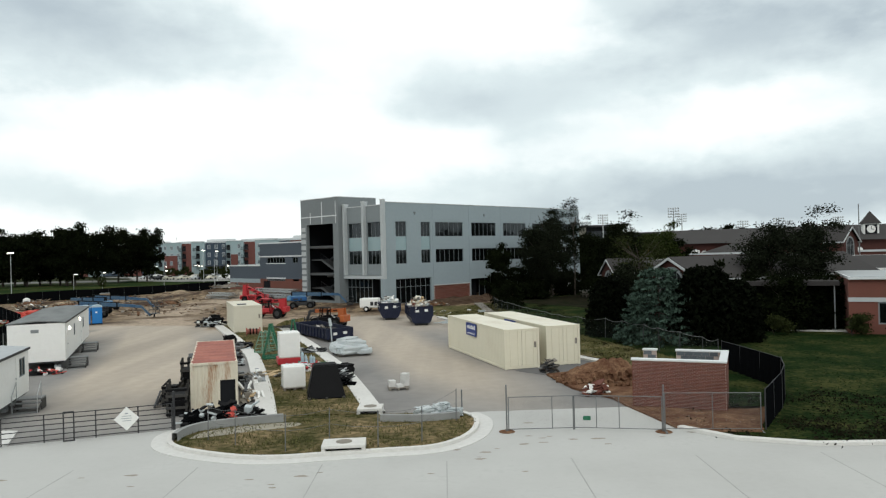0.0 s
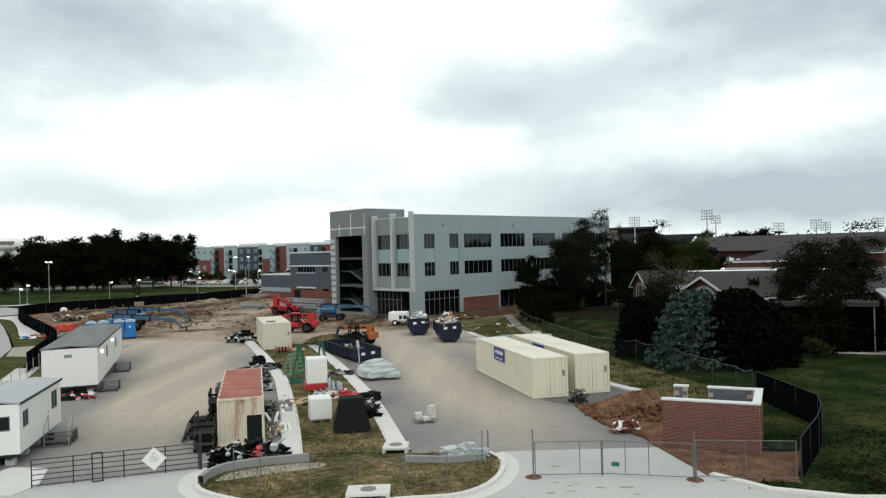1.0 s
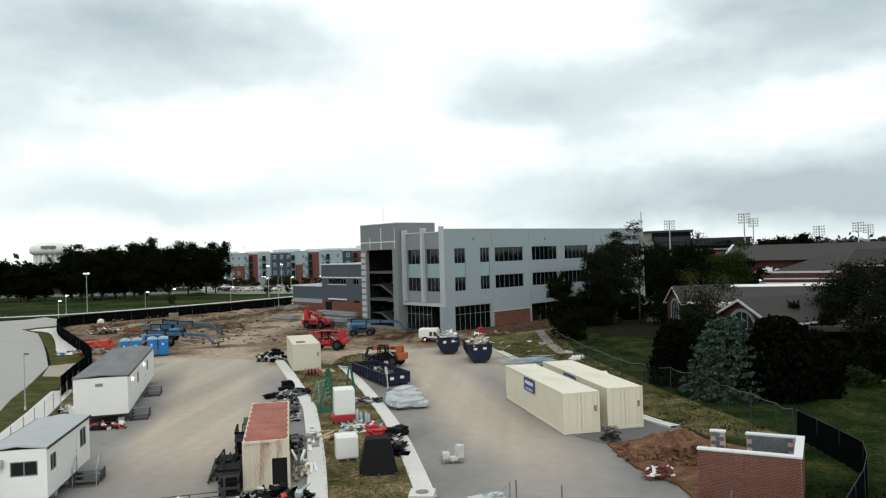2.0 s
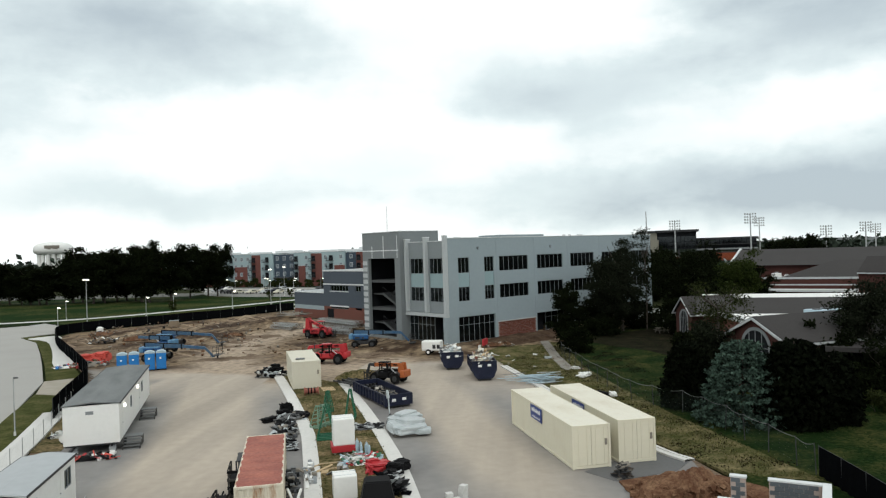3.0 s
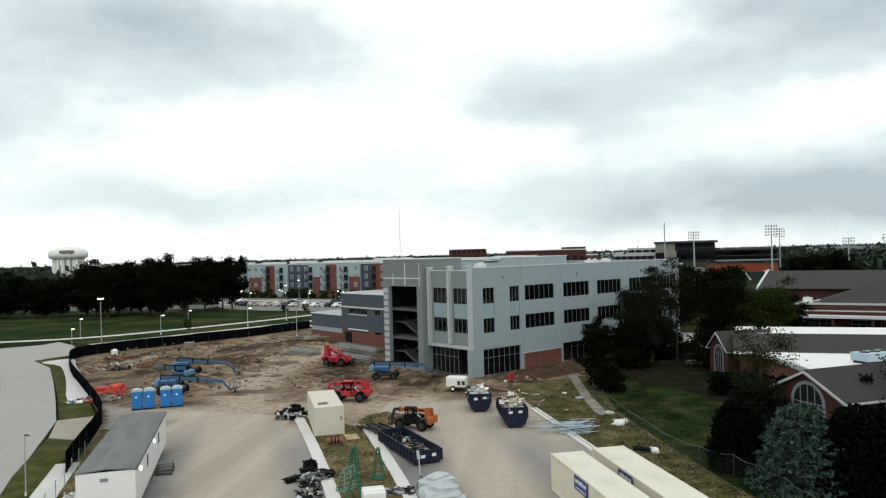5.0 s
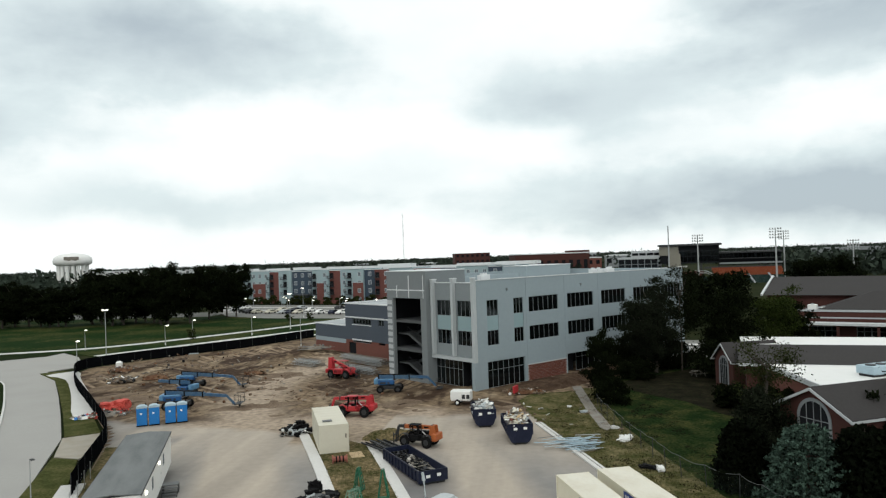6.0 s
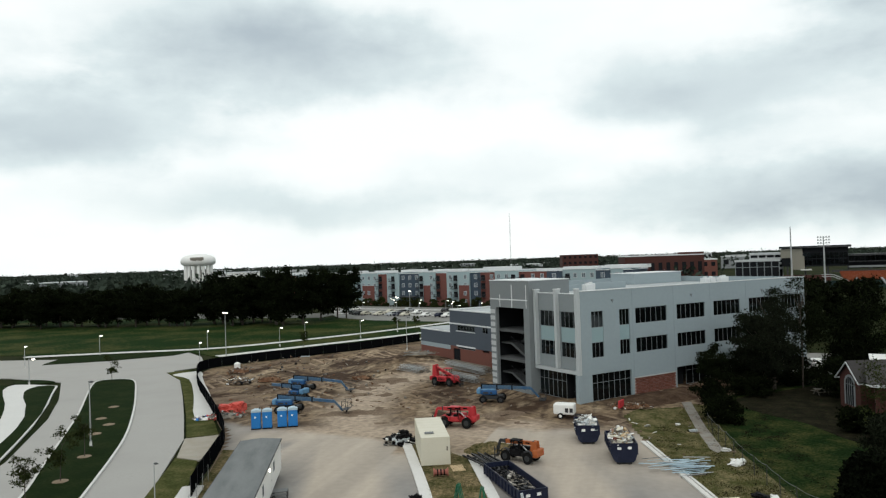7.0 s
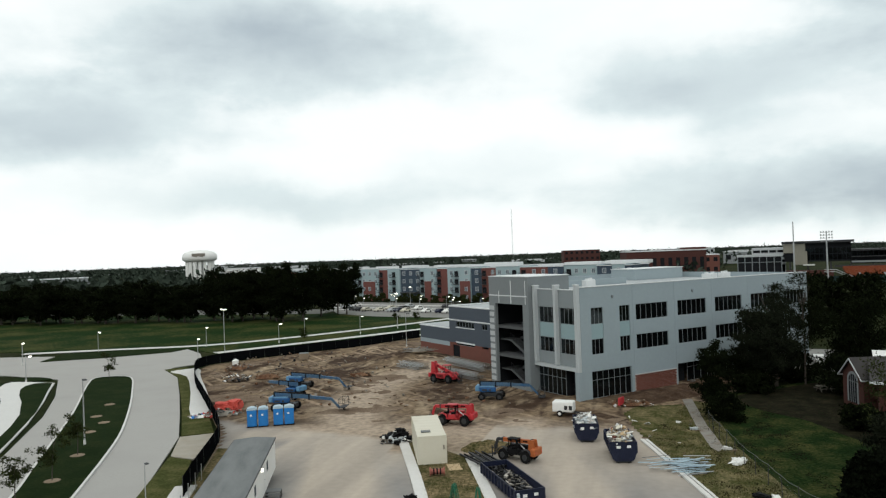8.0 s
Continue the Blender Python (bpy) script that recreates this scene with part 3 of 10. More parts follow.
def site_height(x, y):
    """The bare lot swells and is rutted; it climbs to the new building's plinth."""
    loose = smoothstep(84, 97, y + (0.12 * (x + 20) if x < -20 else 0.0)) * smoothstep(7, -3, x - (y - 103) * 0.9 - 2)
    h = loose * (0.16 * noise.noise((x * 0.16, y * 0.16, 0)) + 0.10 * noise.noise((x * 0.5, y * 0.5, 3)) + 0.05 * noise.noise((x * 1.3, y * 1.3, 7)))
    local = HOUSE.inverted() @ Vector((x, y, 0))
    gap = max(-local.x, -local.y, 0.0)
    h += 0.42 * smoothstep(9, 0.5, gap) * smoothstep(72, 60, local.y) * smoothstep(60, 47, local.x)
    # spoil heaps
    for hx, hy, hr, hh in ((-43, 140, 6, 1.1), (-36, 134, 5, 0.9), (-30, 129, 4, 0.6), (-56, 152, 5, 0.7), (-58, 124, 3.5, 0.6), (-68, 128, 3, 0.7), (-49, 128, 4, 0.35)):
        h += hh * math.exp(-((x - hx) ** 2 + (y - hy) ** 2) / (hr * hr)) * (1 + 0.5 * noise.noise((x * 0.7, y * 0.7, 5)))
    return h


def on_site(x, y, turn=0.0):
    return pose(x, y, site_height(x, y) + 0.02, 0, 0, turn)


# ---- ground: one sheet to the horizon ----
bm = bmesh.new()
rings = [0, 60, 150, 300, 600, 1200, 2400, 4600]
segs = 48
prev = None
for r in rings:
    ring = [bm.verts.new((r * math.cos(2 * math.pi * i / segs), 80 + r * math.sin(2 * math.pi * i / segs), -0.12)) for i in range(segs)] if r else [bm.verts.new((0, 80, -0.12))]
    if prev:
        for i in range(segs):
            j = (i + 1) % segs
            bm.faces.new((prev[0], ring[i], ring[j]) if len(prev) == 1 else (prev[i], ring[i], ring[j], prev[j]))
    prev = ring
setting("ground", bm, FIELD, "dark green and brown open land", "ground")


def slab(name, pts, top, mat, label, category, thick=0.16):
    bm = bmesh.new()
    prism(bm, pts, top - thick, top)
    return setting(name, bm, mat, label, category)


# bare lot and drives
bm = bmesh.new()
step = 0.8
x0, x1, y0, y1 = -84, 24, 29, 188
nx, ny = int((x1 - x0) / step), int((y1 - y0) / step)
keep, vals = {}, []
for j in range(ny + 1):
    for i in range(nx + 1):
        x, y = x0 + i * step, y0 + j * step
        if inside(x, y, SITE_EDGE):
            keep[i, j] = bm.verts.new((x, y, site_height(x, y)))
            vals.append((paved(x, y), dust(x, y)))
for (i, j), v in keep.items():
    q = [keep.get(k) for k in ((i, j), (i + 1, j), (i + 1, j + 1), (i, j + 1))]
    if all(q):
        bm.faces.new(q)
lot = setting("site_ground", bm, SITE, "dusty asphalt drives running into a rutted bare dirt lot", "ground")
for k, name in enumerate(("asphalt", "dust")):
    lot.data.attributes.new(name, "FLOAT", "POINT").data.foreach_set("value", [v[k] for v in vals])
for p in lot.data.polygons:
    p.use_smooth = True
bm = bmesh.new()
prism(bm, SITE_EDGE, -0.10, -0.03)
setting("site_subgrade", bm, SPOIL, "brown dirt under the edges of the lot", "ground")

# front street with its aprons
street = [(-400, -80), (400, -80), (400, 28.0), (20, 28.0), (14.2, 28.2), (11.4, 29.3), (9.9, 31.2), (8.9, 35.8), (1.4, 35.5), (1.7, 34.0), (1.5, 32.0), (0.5, 29.9), (-1.0, 28.8),
          (-5, 28.3), (-8.1, 28.2), (-10.4, 29.7), (-12.0, 32.2), (-12.4, 33.4), (-19.0, 31.0), (-22, 31.5), (-400, 31.5)]
slab("front_street", street, 0.03, CONCRETE, "pale stained concrete street with wide driveway aprons", "road")
joints = bmesh.new()
for k in range(-8, 9):
    bx(joints, k * 4.6 - 0.02, k * 4.6 + 0.02, 6, 27.4, 0.030, 0.034)
for yy in (12.0, 19.5):
    bx(joints, -40, 40, yy - 0.02, yy + 0.02, 0.030, 0.034)
setting("street_joint", joints, material("joint_sealant", (0.33, 0.33, 0.315), 0.9, 0.2, 0.5), "thin grey joints in the concrete street", "joint")


def kerb(name, line, wide, top, mat, label):
    bm = bmesh.new()
    a, b = shifted(line, wide / 2), shifted(line, -wide / 2)
    for (p, q), (r, s) in zip(zip(a, b), zip(a[1:], b[1:])):
        lo = [bm.verts.new((*k, -0.02)) for k in (p, q, s, r)]
        hi = [bm.verts.new((*k, top)) for k in (p, q, s, r)]
        bm.faces.new(hi)
        bm.faces.new((lo[0], lo[3], hi[3], hi[0]))
        bm.faces.new((lo[1], lo[2], hi[2], hi[1]))
    bmesh.ops.remove_doubles(bm, verts=bm.verts[:], dist=0.001)
    return setting(name, bm, mat, label, "kerb")


kerb("kerb_left_drive", L_KERB, 1.0, 0.14, KERB, "broad white concrete kerb strip")
kerb("kerb_right_drive", R_KERB, 0.95, 0.14, KERB, "broad white concrete kerb strip")
kerb("kerb_east", shifted(E_KERB, 0.17), 0.42, 0.14, KERB, "white concrete kerb beside the containers")
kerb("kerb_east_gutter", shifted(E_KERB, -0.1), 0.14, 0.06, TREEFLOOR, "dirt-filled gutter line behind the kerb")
kerb("kerb_east_rear", shifted(E_KERB, -0.29), 0.24, 0.12, KERB, "narrow white concrete strip behind the kerb")
# entrance island: kerb ring, lip and worn grass
ISLAND = curve_through([(-11.9, 32.6), (-11.4, 30.6), (-10.2, 29.5), (-8.1, 28.5), (-6.4, 28.25), (-4.5, 28.55), (-2.2, 28.9), (-0.6, 29.2), (0.5, 30.2), (1.2, 31.8), (1.35, 33.8), (0.8, 35.1), (-1.3, 35.2), (-3.0, 35.1), (-8.0, 35.1), (-9.6, 34.6), (-11.2, 34.0), (-11.9, 32.6)], 4)
FRONT_ARC = curve_through([(-11.5, 33.2), (-11.9, 32.2), (-11.4, 30.6), (-10.2, 29.5), (-8.1, 28.5), (-6.4, 28.25), (-4.5, 28.55), (-2.2, 28.9), (-0.6, 29.2), (0.5, 30.2), (1.2, 31.8), (1.35, 33.8), (0.8, 35.1)], 4)
kerb("kerb_island_lip", shifted(FRONT_ARC, -0.35), 0.75, 0.05, SLAB, "pale concrete gutter round the entrance island")
kerb("kerb_island", FRONT_ARC, 0.22, 0.17, KERB, "white concrete kerb round the entrance island")
slab("island_turf", ISLAND[:-1], 0.12, DRYGRASS, "worn yellow-brown turf of the entrance island", "grass")
WALLGREY = material("grey_wall_concrete", (0.27, 0.275, 0.265), 0.9, 0.25, 1.2, 0.15, second=(0.17, 0.175, 0.17), cover=0.58)
kerb("kerb_island_back", curve_through([(-11.35, 30.9), (-11.3, 31.9), (-10.8, 32.8), (-9.5, 33.5), (-7.5, 34.1)], 4), 0.22, 0.47, WALLGREY, "low grey concrete wall at the back of the island")
kerb("kerb_island_rear", curve_through([(-3.0, 33.7), (-1.1, 33.5), (0.6, 33.9)], 4), 0.22, 0.42, WALLGREY, "low grey concrete wall behind the island turf")
SILT_DUST = material("pale_dried_silt", (0.36, 0.34, 0.29), 0.95, 0.3, 1.0, 0.15, second=(0.20, 0.175, 0.12), cover=0.52)
slab("dried_silt", curve_through([(-10.9, 31.3), (-10.0, 31.6), (-8.6, 32.3), (-6.9, 33.0), (-6.6, 33.6), (-7.6, 33.8), (-9.4, 33.2), (-10.6, 32.4), (-10.9, 31.3)], 3)[:-1], 0.128, SILT_DUST, "pale dried silt washed against the low wall", "ground", 0.05)
median = band(shifted(L_KERB, -0.4), shifted(R_KERB, 0.4))
slab("median_turf", median, 0.11, DRYGRASS, "worn turf and dirt between the two drives", "grass")
east_strip = [(11.5, 49.4), (9.4, 53.7), (4.9, 68.8), (-0.2, 86.2), (2.6, 96), (5.0, 106), (9, 104), (7.6, 95), (8.2, 84), (10.3, 72.2), (12.7, 61.1), (15.3, 52), (17.2, 45), (12.5, 46.5)]
slab("east_turf", east_strip, 0.10, EASTTURF, "patchy dry turf along the kerb", "grass")
BANK_TURF = [(-0.5, 86.0), (-1.8, 91), (-3.0, 98.0), (-1.6, 101.5), (1.2, 103.2), (4.2, 104.0), (4.6, 98), (3.2, 95), (1.2, 90)]
bm = bmesh.new()
grid = {}
for j in range(60):
    for i in range(40):
        x, y = -4 + 0.3 * i, 85 + 0.34 * j
        if inside(x, y, BANK_TURF):
            grid[i, j] = bm.verts.new((x, y, max(site_height(x, y) if inside(x, y, SITE_EDGE) else 0.0, 0.0) + 0.06 + 0.05 * noise.noise((x * 0.8, y * 0.8, 1))))
for (i, j), v in grid.items():
    q = [grid.get(k) for k in ((i, j), (i + 1, j), (i + 1, j + 1), (i, j + 1))]
    if all(q):
        bm.faces.new(q)
setting("bank_turf", bm, EASTTURF, "patchy turf sloping up to the soil bank", "grass")
lawn = [(9.4, 36.6), (10.2, 31.6), (11.6, 29.6), (14.3, 28.5), (20, 28.3), (400, 28.3), (400, 145), (60, 140), (30, 128), (12, 112), (8.6, 104), (7.6, 95), (8.2, 84), (10.3, 72.2), (12.7, 61.1), (15.3, 52), (17.2, 45), (12.5, 46.5), (11.2, 39.4)]
# sheet darkened to hold the shade the trees throw on the lawn
slab("tree_shade_sheet", [(9.5, 108), (13, 101), (17, 96), (19, 90), (22, 84), (27, 80), (40, 84), (60, 100), (60, 128), (31, 127), (13, 111.5)], 0.105, TREEFLOOR, "dark ground sheet with the tree shade in its colour", "ground")
slab("lawn", lawn, 0.09, GRASS, "dark green mown lawn with bare patches", "grass")
kerb("kerb_street_east", [(9.9, 31.4), (11.5, 29.45), (14.2, 28.35), (20, 28.15), (60, 28.15), (390, 28.15)], 0.35, 0.15, KERB, "white concrete street kerb")
FOOT_PATH = [(4.3, 106.7), (5.5, 106.8), (6.1, 93.2), (6.9, 83.6), (6.3, 82.1), (5.7, 83.3), (5.0, 91.7)]
slab("foot_path", FOOT_PATH, 0.14, material("dirty_path_concrete", (0.24, 0.23, 0.205), 0.9, 0.3, 1.2, 0.15, second=(0.13, 0.10, 0.07), cover=0.56), "short dirty concrete path beside the new building", "path")
slab("container_pad", [(6.1, 45.4), (9.9, 47.4), (11.0, 49.2), (9.2, 52.3), (8.2, 51.0), (4.5, 47.2)], 0.022, material("dark_asphalt", (0.115, 0.115, 0.115), 0.9, 0.15, 1.5, 0.2), "dark fresh asphalt before the containers", "pavement", 0.05)
slab("torn_ground", [(7.0, 40.6), (6.2, 45.2), (8.4, 46.2), (11.9, 46.2), (13.8, 44), (13.4, 32.5), (12.9, 30.2), (11.0, 30.4), (9.6, 35.6)], 0.115, REDDIRT, "raw red-brown dirt round the brick enclosure", "ground")

slab("torn_ground_front", curve_through([(9.3, 36.0), (10.0, 33.0), (11.2, 30.9), (12.9, 30.4), (13.4, 31.4), (14.6, 33.3), (15.4, 34.8), (14.0, 34.3), (12.0, 35.2), (9.3, 36.0)], 3)[:-1], 0.125, REDDIRT, "trampled red-brown dirt before the brick enclosure", "ground")
slab("apron_edge", [(8.5, 38.0), (8.8, 35.7), (9.75, 31.3), (10.8, 30.4), (11.4, 31.2), (10.2, 36.6)], 0.105, REDDIRT, "red-brown dirt along the edge of the apron", "ground")
rnd = random.Random(17)
bm = bmesh.new()
for i in range(34):
    cx, cy = rnd.choice(((-17, 27.5), (-12, 26), (-6, 25.6), (3.5, 29), (5, 30.5), (7.5, 30.5), (-20, 28.5), (2, 27)))
    cx, cy = cx + rnd.gauss(0, 1.6), min(cy + rnd.gauss(0, 1.1), 27.6 if cx < 1.5 else 33)
    n, r = 9, rnd.uniform(0.04, 0.14)
    ring = [bm.verts.new((cx + r * 2.4 * math.cos(2 * math.pi * k / n) * rnd.uniform(0.5, 1.2), cy + r * math.sin(2 * math.pi * k / n) * rnd.uniform(0.5, 1.2), 0.034)) for k in range(n)]
    bm.faces.new(ring)
tagged(part("mud_marks", bm, material("dried_mud", (0.27, 0.24, 0.20), 0.9, 0.3, 0.6, 0.1)), "brown mud marks trodden onto the concrete", "mud", kind="stuff")

# west roads
west = [(-27.0, 31.4), (-36.0, 49.5), (-42.1, 61.0), (-51.9, 80.7), (-60, 92.5), (-68.8, 105.0), (-79, 119), (-87.4, 129.1), (-85.0, 134), (-86.1, 137.5), (-94, 148.5), (-102, 155.5), (-114, 149.5), (-126, 143.5), (-180, 136), (-400, 110),
        (-400, 92), (-150, 116), (-116, 119), (-101, 115.6), (-88, 101), (-78, 88.2), (-65.5, 69.3), (-57, 52), (-47, 31.4)]
slab("west_road", west, 0.02, ROAD, "pale concrete divided road and junction", "road")
median_w = curve_through([(-48.2, 60.5), (-55.2, 73.0), (-61, 82.5), (-70.2, 95.6), (-79, 107.3), (-86.4, 116.6), (-90.2, 119.0), (-94.0, 117.0), (-90.4, 110.6), (-76.5, 92.2), (-68.6, 81.0), (-59.4, 67.7), (-53.6, 59.2), (-45, 44), (-39.5, 39), (-40.4, 44), (-48.2, 60.5)], 4)
slab("road_median", median_w[:-1], 0.16, MEDIAN_GRASS, "dark grass median of the divided road", "grass")
kerb("kerb_road_median", median_w, 0.24, 0.19, SLAB, "white kerb round the road median")
verge1 = [(-87.0, 126.5), (-84.5, 129.5), (-80, 126), (-71, 112.5), (-62, 101), (-48.8, 83.0), (-51.9, 81.2), (-60, 93), (-69, 105.5), (-79, 119)]
slab("verge_north", verge1, 0.11, VERGE, "worn grass verge beside the road", "grass")
slab("walk_pad", curve_through([(-81.5, 128.5), (-84, 124), (-77.5, 119.5), (-67.0, 105.2), (-57.5, 91.2), (-55.6, 93), (-65, 106.5), (-72.5, 116.5), (-76.8, 122.5), (-79, 126), (-81.5, 128.5)], 3)[:-1], 0.15, SLAB, "pale concrete walkway ending at the fence", "path")
slab("verge_south", [(-47.6, 73), (-44.6, 72.4), (-38.5, 61.0), (-34, 51), (-28.5, 40), (-27.3, 33), (-28.2, 33), (-36.2, 49.5), (-42.4, 61.2)], 0.11, VERGE, "worn grass verge beside the road", "grass")
slab("verge_crossing", [(-51.7, 80.6), (-48.6, 82.8), (-44.8, 77), (-44.6, 72.6), (-47.6, 73.2)], 0.12, material("pale_trodden_ground", (0.34, 0.315, 0.265), 0.95, 0.25, 1.6, 0.2, second=(0.24, 0.21, 0.16), cover=0.55, bump=0.02), "pale trodden ground in the verge", "ground")
slab("grass_corner_west", [(-98.6, 111.7), (-92.4, 104.0), (-87.1, 97.6), (-81.6, 90.8), (-76.7, 84.0), (-72.0, 77.3), (-68.8, 72.6), (-63.8, 65.2), (-69.0, 69.9), (-74.3, 77.9), (-77.7, 82.8), (-82.6, 89.0), (-86.2, 92.7), (-89.7, 96.4), (-95.0, 101.2), (-99.4, 105.8), (-101.2, 108.6), (-101.7, 111.0), (-100.4, 111.9)], 0.13, MEDIAN_GRASS, "curved grass bed between walk and road", "grass")
slab("corner_walk", [(-107.6, 112.2), (-104.4, 112.6), (-101.2, 112.3), (-98.4, 112.0), (-92.25, 104.2), (-86.95, 97.8), (-76.55, 84.2), (-68.65, 72.8), (-63.65, 65.3), (-70, 66), (-77.8, 77.9), (-85.1, 87.5), (-89.6, 92.4), (-94.0, 96.8), (-100.4, 102.6), (-105.2, 107.2), (-107.4, 110.4)], 0.10, SLAB, "pale concrete walk along the grass bed", "path")
slab("grass_lens", curve_through([(-110.3, 114.4), (-109.6, 116.6), (-106.4, 117.0), (-102.0, 115.3), (-104.7, 112.9), (-108.2, 113.0), (-110.3, 114.4)], 3)[:-1], 0.13, MEDIAN_GRASS, "small lens of grass at the junction", "grass")
slab("grass_corner_far", [(-118, 114), (-107.5, 110.6), (-105.2, 107.2), (-100.4, 102.6), (-94.0, 96.8), (-89.6, 92.4), (-85.1, 87.5), (-77.8, 77.9), (-70, 66), (-95, 60), (-150, 100)], 0.12, MEDIAN_GRASS, "grass beyond the walk", "grass")
slab("verge_junction", [(-123.7, 135.1), (-129, 148.1), (-102, 156.2), (-102.4, 150.4), (-112.7, 141.3)], 0.13, MEDIAN_GRASS, "narrow grass triangle at the junction", "grass")
slab("fence_side_turf", [(-44.5, 77), (-40.8, 68.4), (-37, 58), (-34, 52), (-31.5, 52.5), (-36.5, 66), (-41, 77)], 0.04, DRYGRASS, "dry turf between fence and long trailer", "grass")
slab("field_car_park", [(-270, 258), (-112, 250), (-112, 270), (-270, 282)], 0.05, material("worn_paving", (0.13, 0.128, 0.118), 0.9, 0.35, 9.0, 0.8, second=(0.06, 0.06, 0.05), cover=0.50), "strip of paving behind the tree row", "pavement")
for name, line, wide in (("walk_far_a", [(-140, 147), (-120, 155), (-100, 163), (-84, 181), (-64, 212), (-40, 262)], 2.4), ("walk_far_b", [(-90.5, 149), (-78, 166), (-58.5, 193), (-40, 225)], 2.6), ("walk_far_c", [(-86, 144), (-74, 157), (-54.5, 180), (-36, 210)], 2.2)):
    line = curve_through(line, 4)
    kerb(name, line, wide, 0.10, SLAB, "long pale concrete walk through the grass")
slab("north_field", [(-400, 125), (-180, 150), (-133, 150), (-103, 157), (-88, 147), (-82, 136), (-70, 152), (-54, 178), (-20, 250), (-60, 262), (-105, 250), (-240, 262), (-400, 250)], 0.02, material("field_grass", (0.010, 0.026, 0.006), 0.95, 0.6, 14, 0.9, second=(0.042, 0.046, 0.015), cover=0.53, edge=0.07, spec=0.02), "rough green field with dry brown patches", "grass")
slab("apartment_car_park", [(-150, 318), (-124, 290), (-112, 262), (-104, 248), (-86, 236), (-70, 231), (-52, 226), (-30, 240), (-36, 268), (-78, 292), (-118, 308)], 0.06, CARPARK, "pale grey car park before the apartments", "pavement")


# ---- the new building ----
house = thing("office_building", HOUSE, "three-storey grey panelled building with dark ribbon windows, nearly finished", "building")
Z0, ROOF = 0.4, 14.9


def right(w, d, z):
    return (w, d, z)


def front(w, d, z):
    return (d, w, z)


def window(parent, put, w0, w1, z0, z1, panes, inset=0.14, bar=0.045, transom=None, mat=None, name="window", vary=True):
    """Frame bars with a pane of glass in each light."""
    bm = bmesh.new()

    edges = [w0 + (w1 - w0) * i / panes for i in range(panes + 1)]
    rows = [z0, transom, z1] if transom else [z0, z1]
    lights = [(a + (bar if a == w0 else bar / 2), b - (bar if b == w1 else bar / 2), c + (bar if c == z0 else bar / 2), d - (bar if d == z1 else bar / 2)) for a, b in zip(edges, edges[1:]) for c, d in zip(rows, rows[1:])]
    wall(bm, w0, w1, z0, z1, lights, 0.06, lambda w, d, z: put(w, inset - 0.02 + d, z))
    win = part(name, bm, FRAME, parent)
    for a, b in zip(edges, edges[1:]):
        for c, d in (((z0, transom), (transom, z1)) if transom else ((z0, z1),)):
            g = bmesh.new()
            vs = [g.verts.new(put(*q)) for q in ((a + 0.02, inset + 0.02, c + 0.02), (b - 0.02, inset + 0.02, c + 0.02), (b - 0.02, inset + 0.02, d - 0.02), (a + 0.02, inset + 0.02, d - 0.02))]
            g.faces.new(vs)
            back = [g.verts.new(put(*q)) for q in ((a + 0.02, inset + 0.035, c + 0.02), (b - 0.02, inset + 0.035, c + 0.02), (b - 0.02, inset + 0.035, d - 0.02), (a + 0.02, inset + 0.035, d - 0.02))]
            g.faces.new(back[::-1])
            for k in range(4):
                g.faces.new((vs[k], vs[(k + 1) % 4], back[(k + 1) % 4], back[k]))
            p = part("pane", g, mat or GLASS, win)
            p.visible_shadow = False
    return win


UP, LOW = (10.05, 12.2), (6.1, 8.1)
# right face: panels with ribbon windows
splits = [0.02, 9.3, 17.35, 25.1, 33.2, 41.3, 48.0]
ribbons = [(9.85, 15.95), (17.95, 23.9), (25.8, 31.8), (33.9, 39.9), (41.9, 47.2)]
tall = [(1.85, 3.95), (6.85, 8.75)]
for k, (a, b) in enumerate(zip(splits, splits[1:])):
    holes = []
    if k == 0:
        holes = [(w0, w1, LOW[0], UP[1]) for w0, w1 in tall] + [(1.7, 8.75, 0.35, 3.95)]
    else:
        w0, w1 = ribbons[k - 1]
        holes = [(w0, w1, *UP), (w0, w1, *LOW)]
        if k == 2:
            holes.append((17.6, 25.2, 0.3, 3.3))
        if k > 2:
            holes.append((a - 0.01, min(b + 0.01, 46.5), 0.3, 3.3))
    low = Z0 - 0.4 if k in (0,) else (2.75 if k == 1 else Z0 - 0.4)
    bm = bmesh.new()
    wall(bm, a, b - 0.03, low, ROOF, holes, 0.3, right)
    part("panel", bm, PANEL, house)
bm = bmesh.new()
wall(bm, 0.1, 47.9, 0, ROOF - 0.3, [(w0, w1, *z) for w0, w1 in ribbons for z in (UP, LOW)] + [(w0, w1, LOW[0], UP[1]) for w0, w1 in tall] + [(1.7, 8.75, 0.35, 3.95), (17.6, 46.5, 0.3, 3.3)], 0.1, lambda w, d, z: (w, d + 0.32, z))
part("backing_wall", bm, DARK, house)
for w0, w1 in ribbons:
    for z in (UP, LOW):
        window(house, right, w0, w1, *z, 6)
for w0, w1 in tall:
    window(house, right, w0, w1, *UP, 3)
    window(house, right, w0, w1, *LOW, 3)
    bm = bmesh.new()
    bx(bm, w0, w1, 0.13, 0.2, LOW[1], UP[0])
    part("spandrel", bm, SPANDREL, house, "pale green-grey glass spandrel")
window(house, right, 1.72, 8.73, 0.4, 3.93, 7, 0.2, 0.055, 2.75, name="storefront")
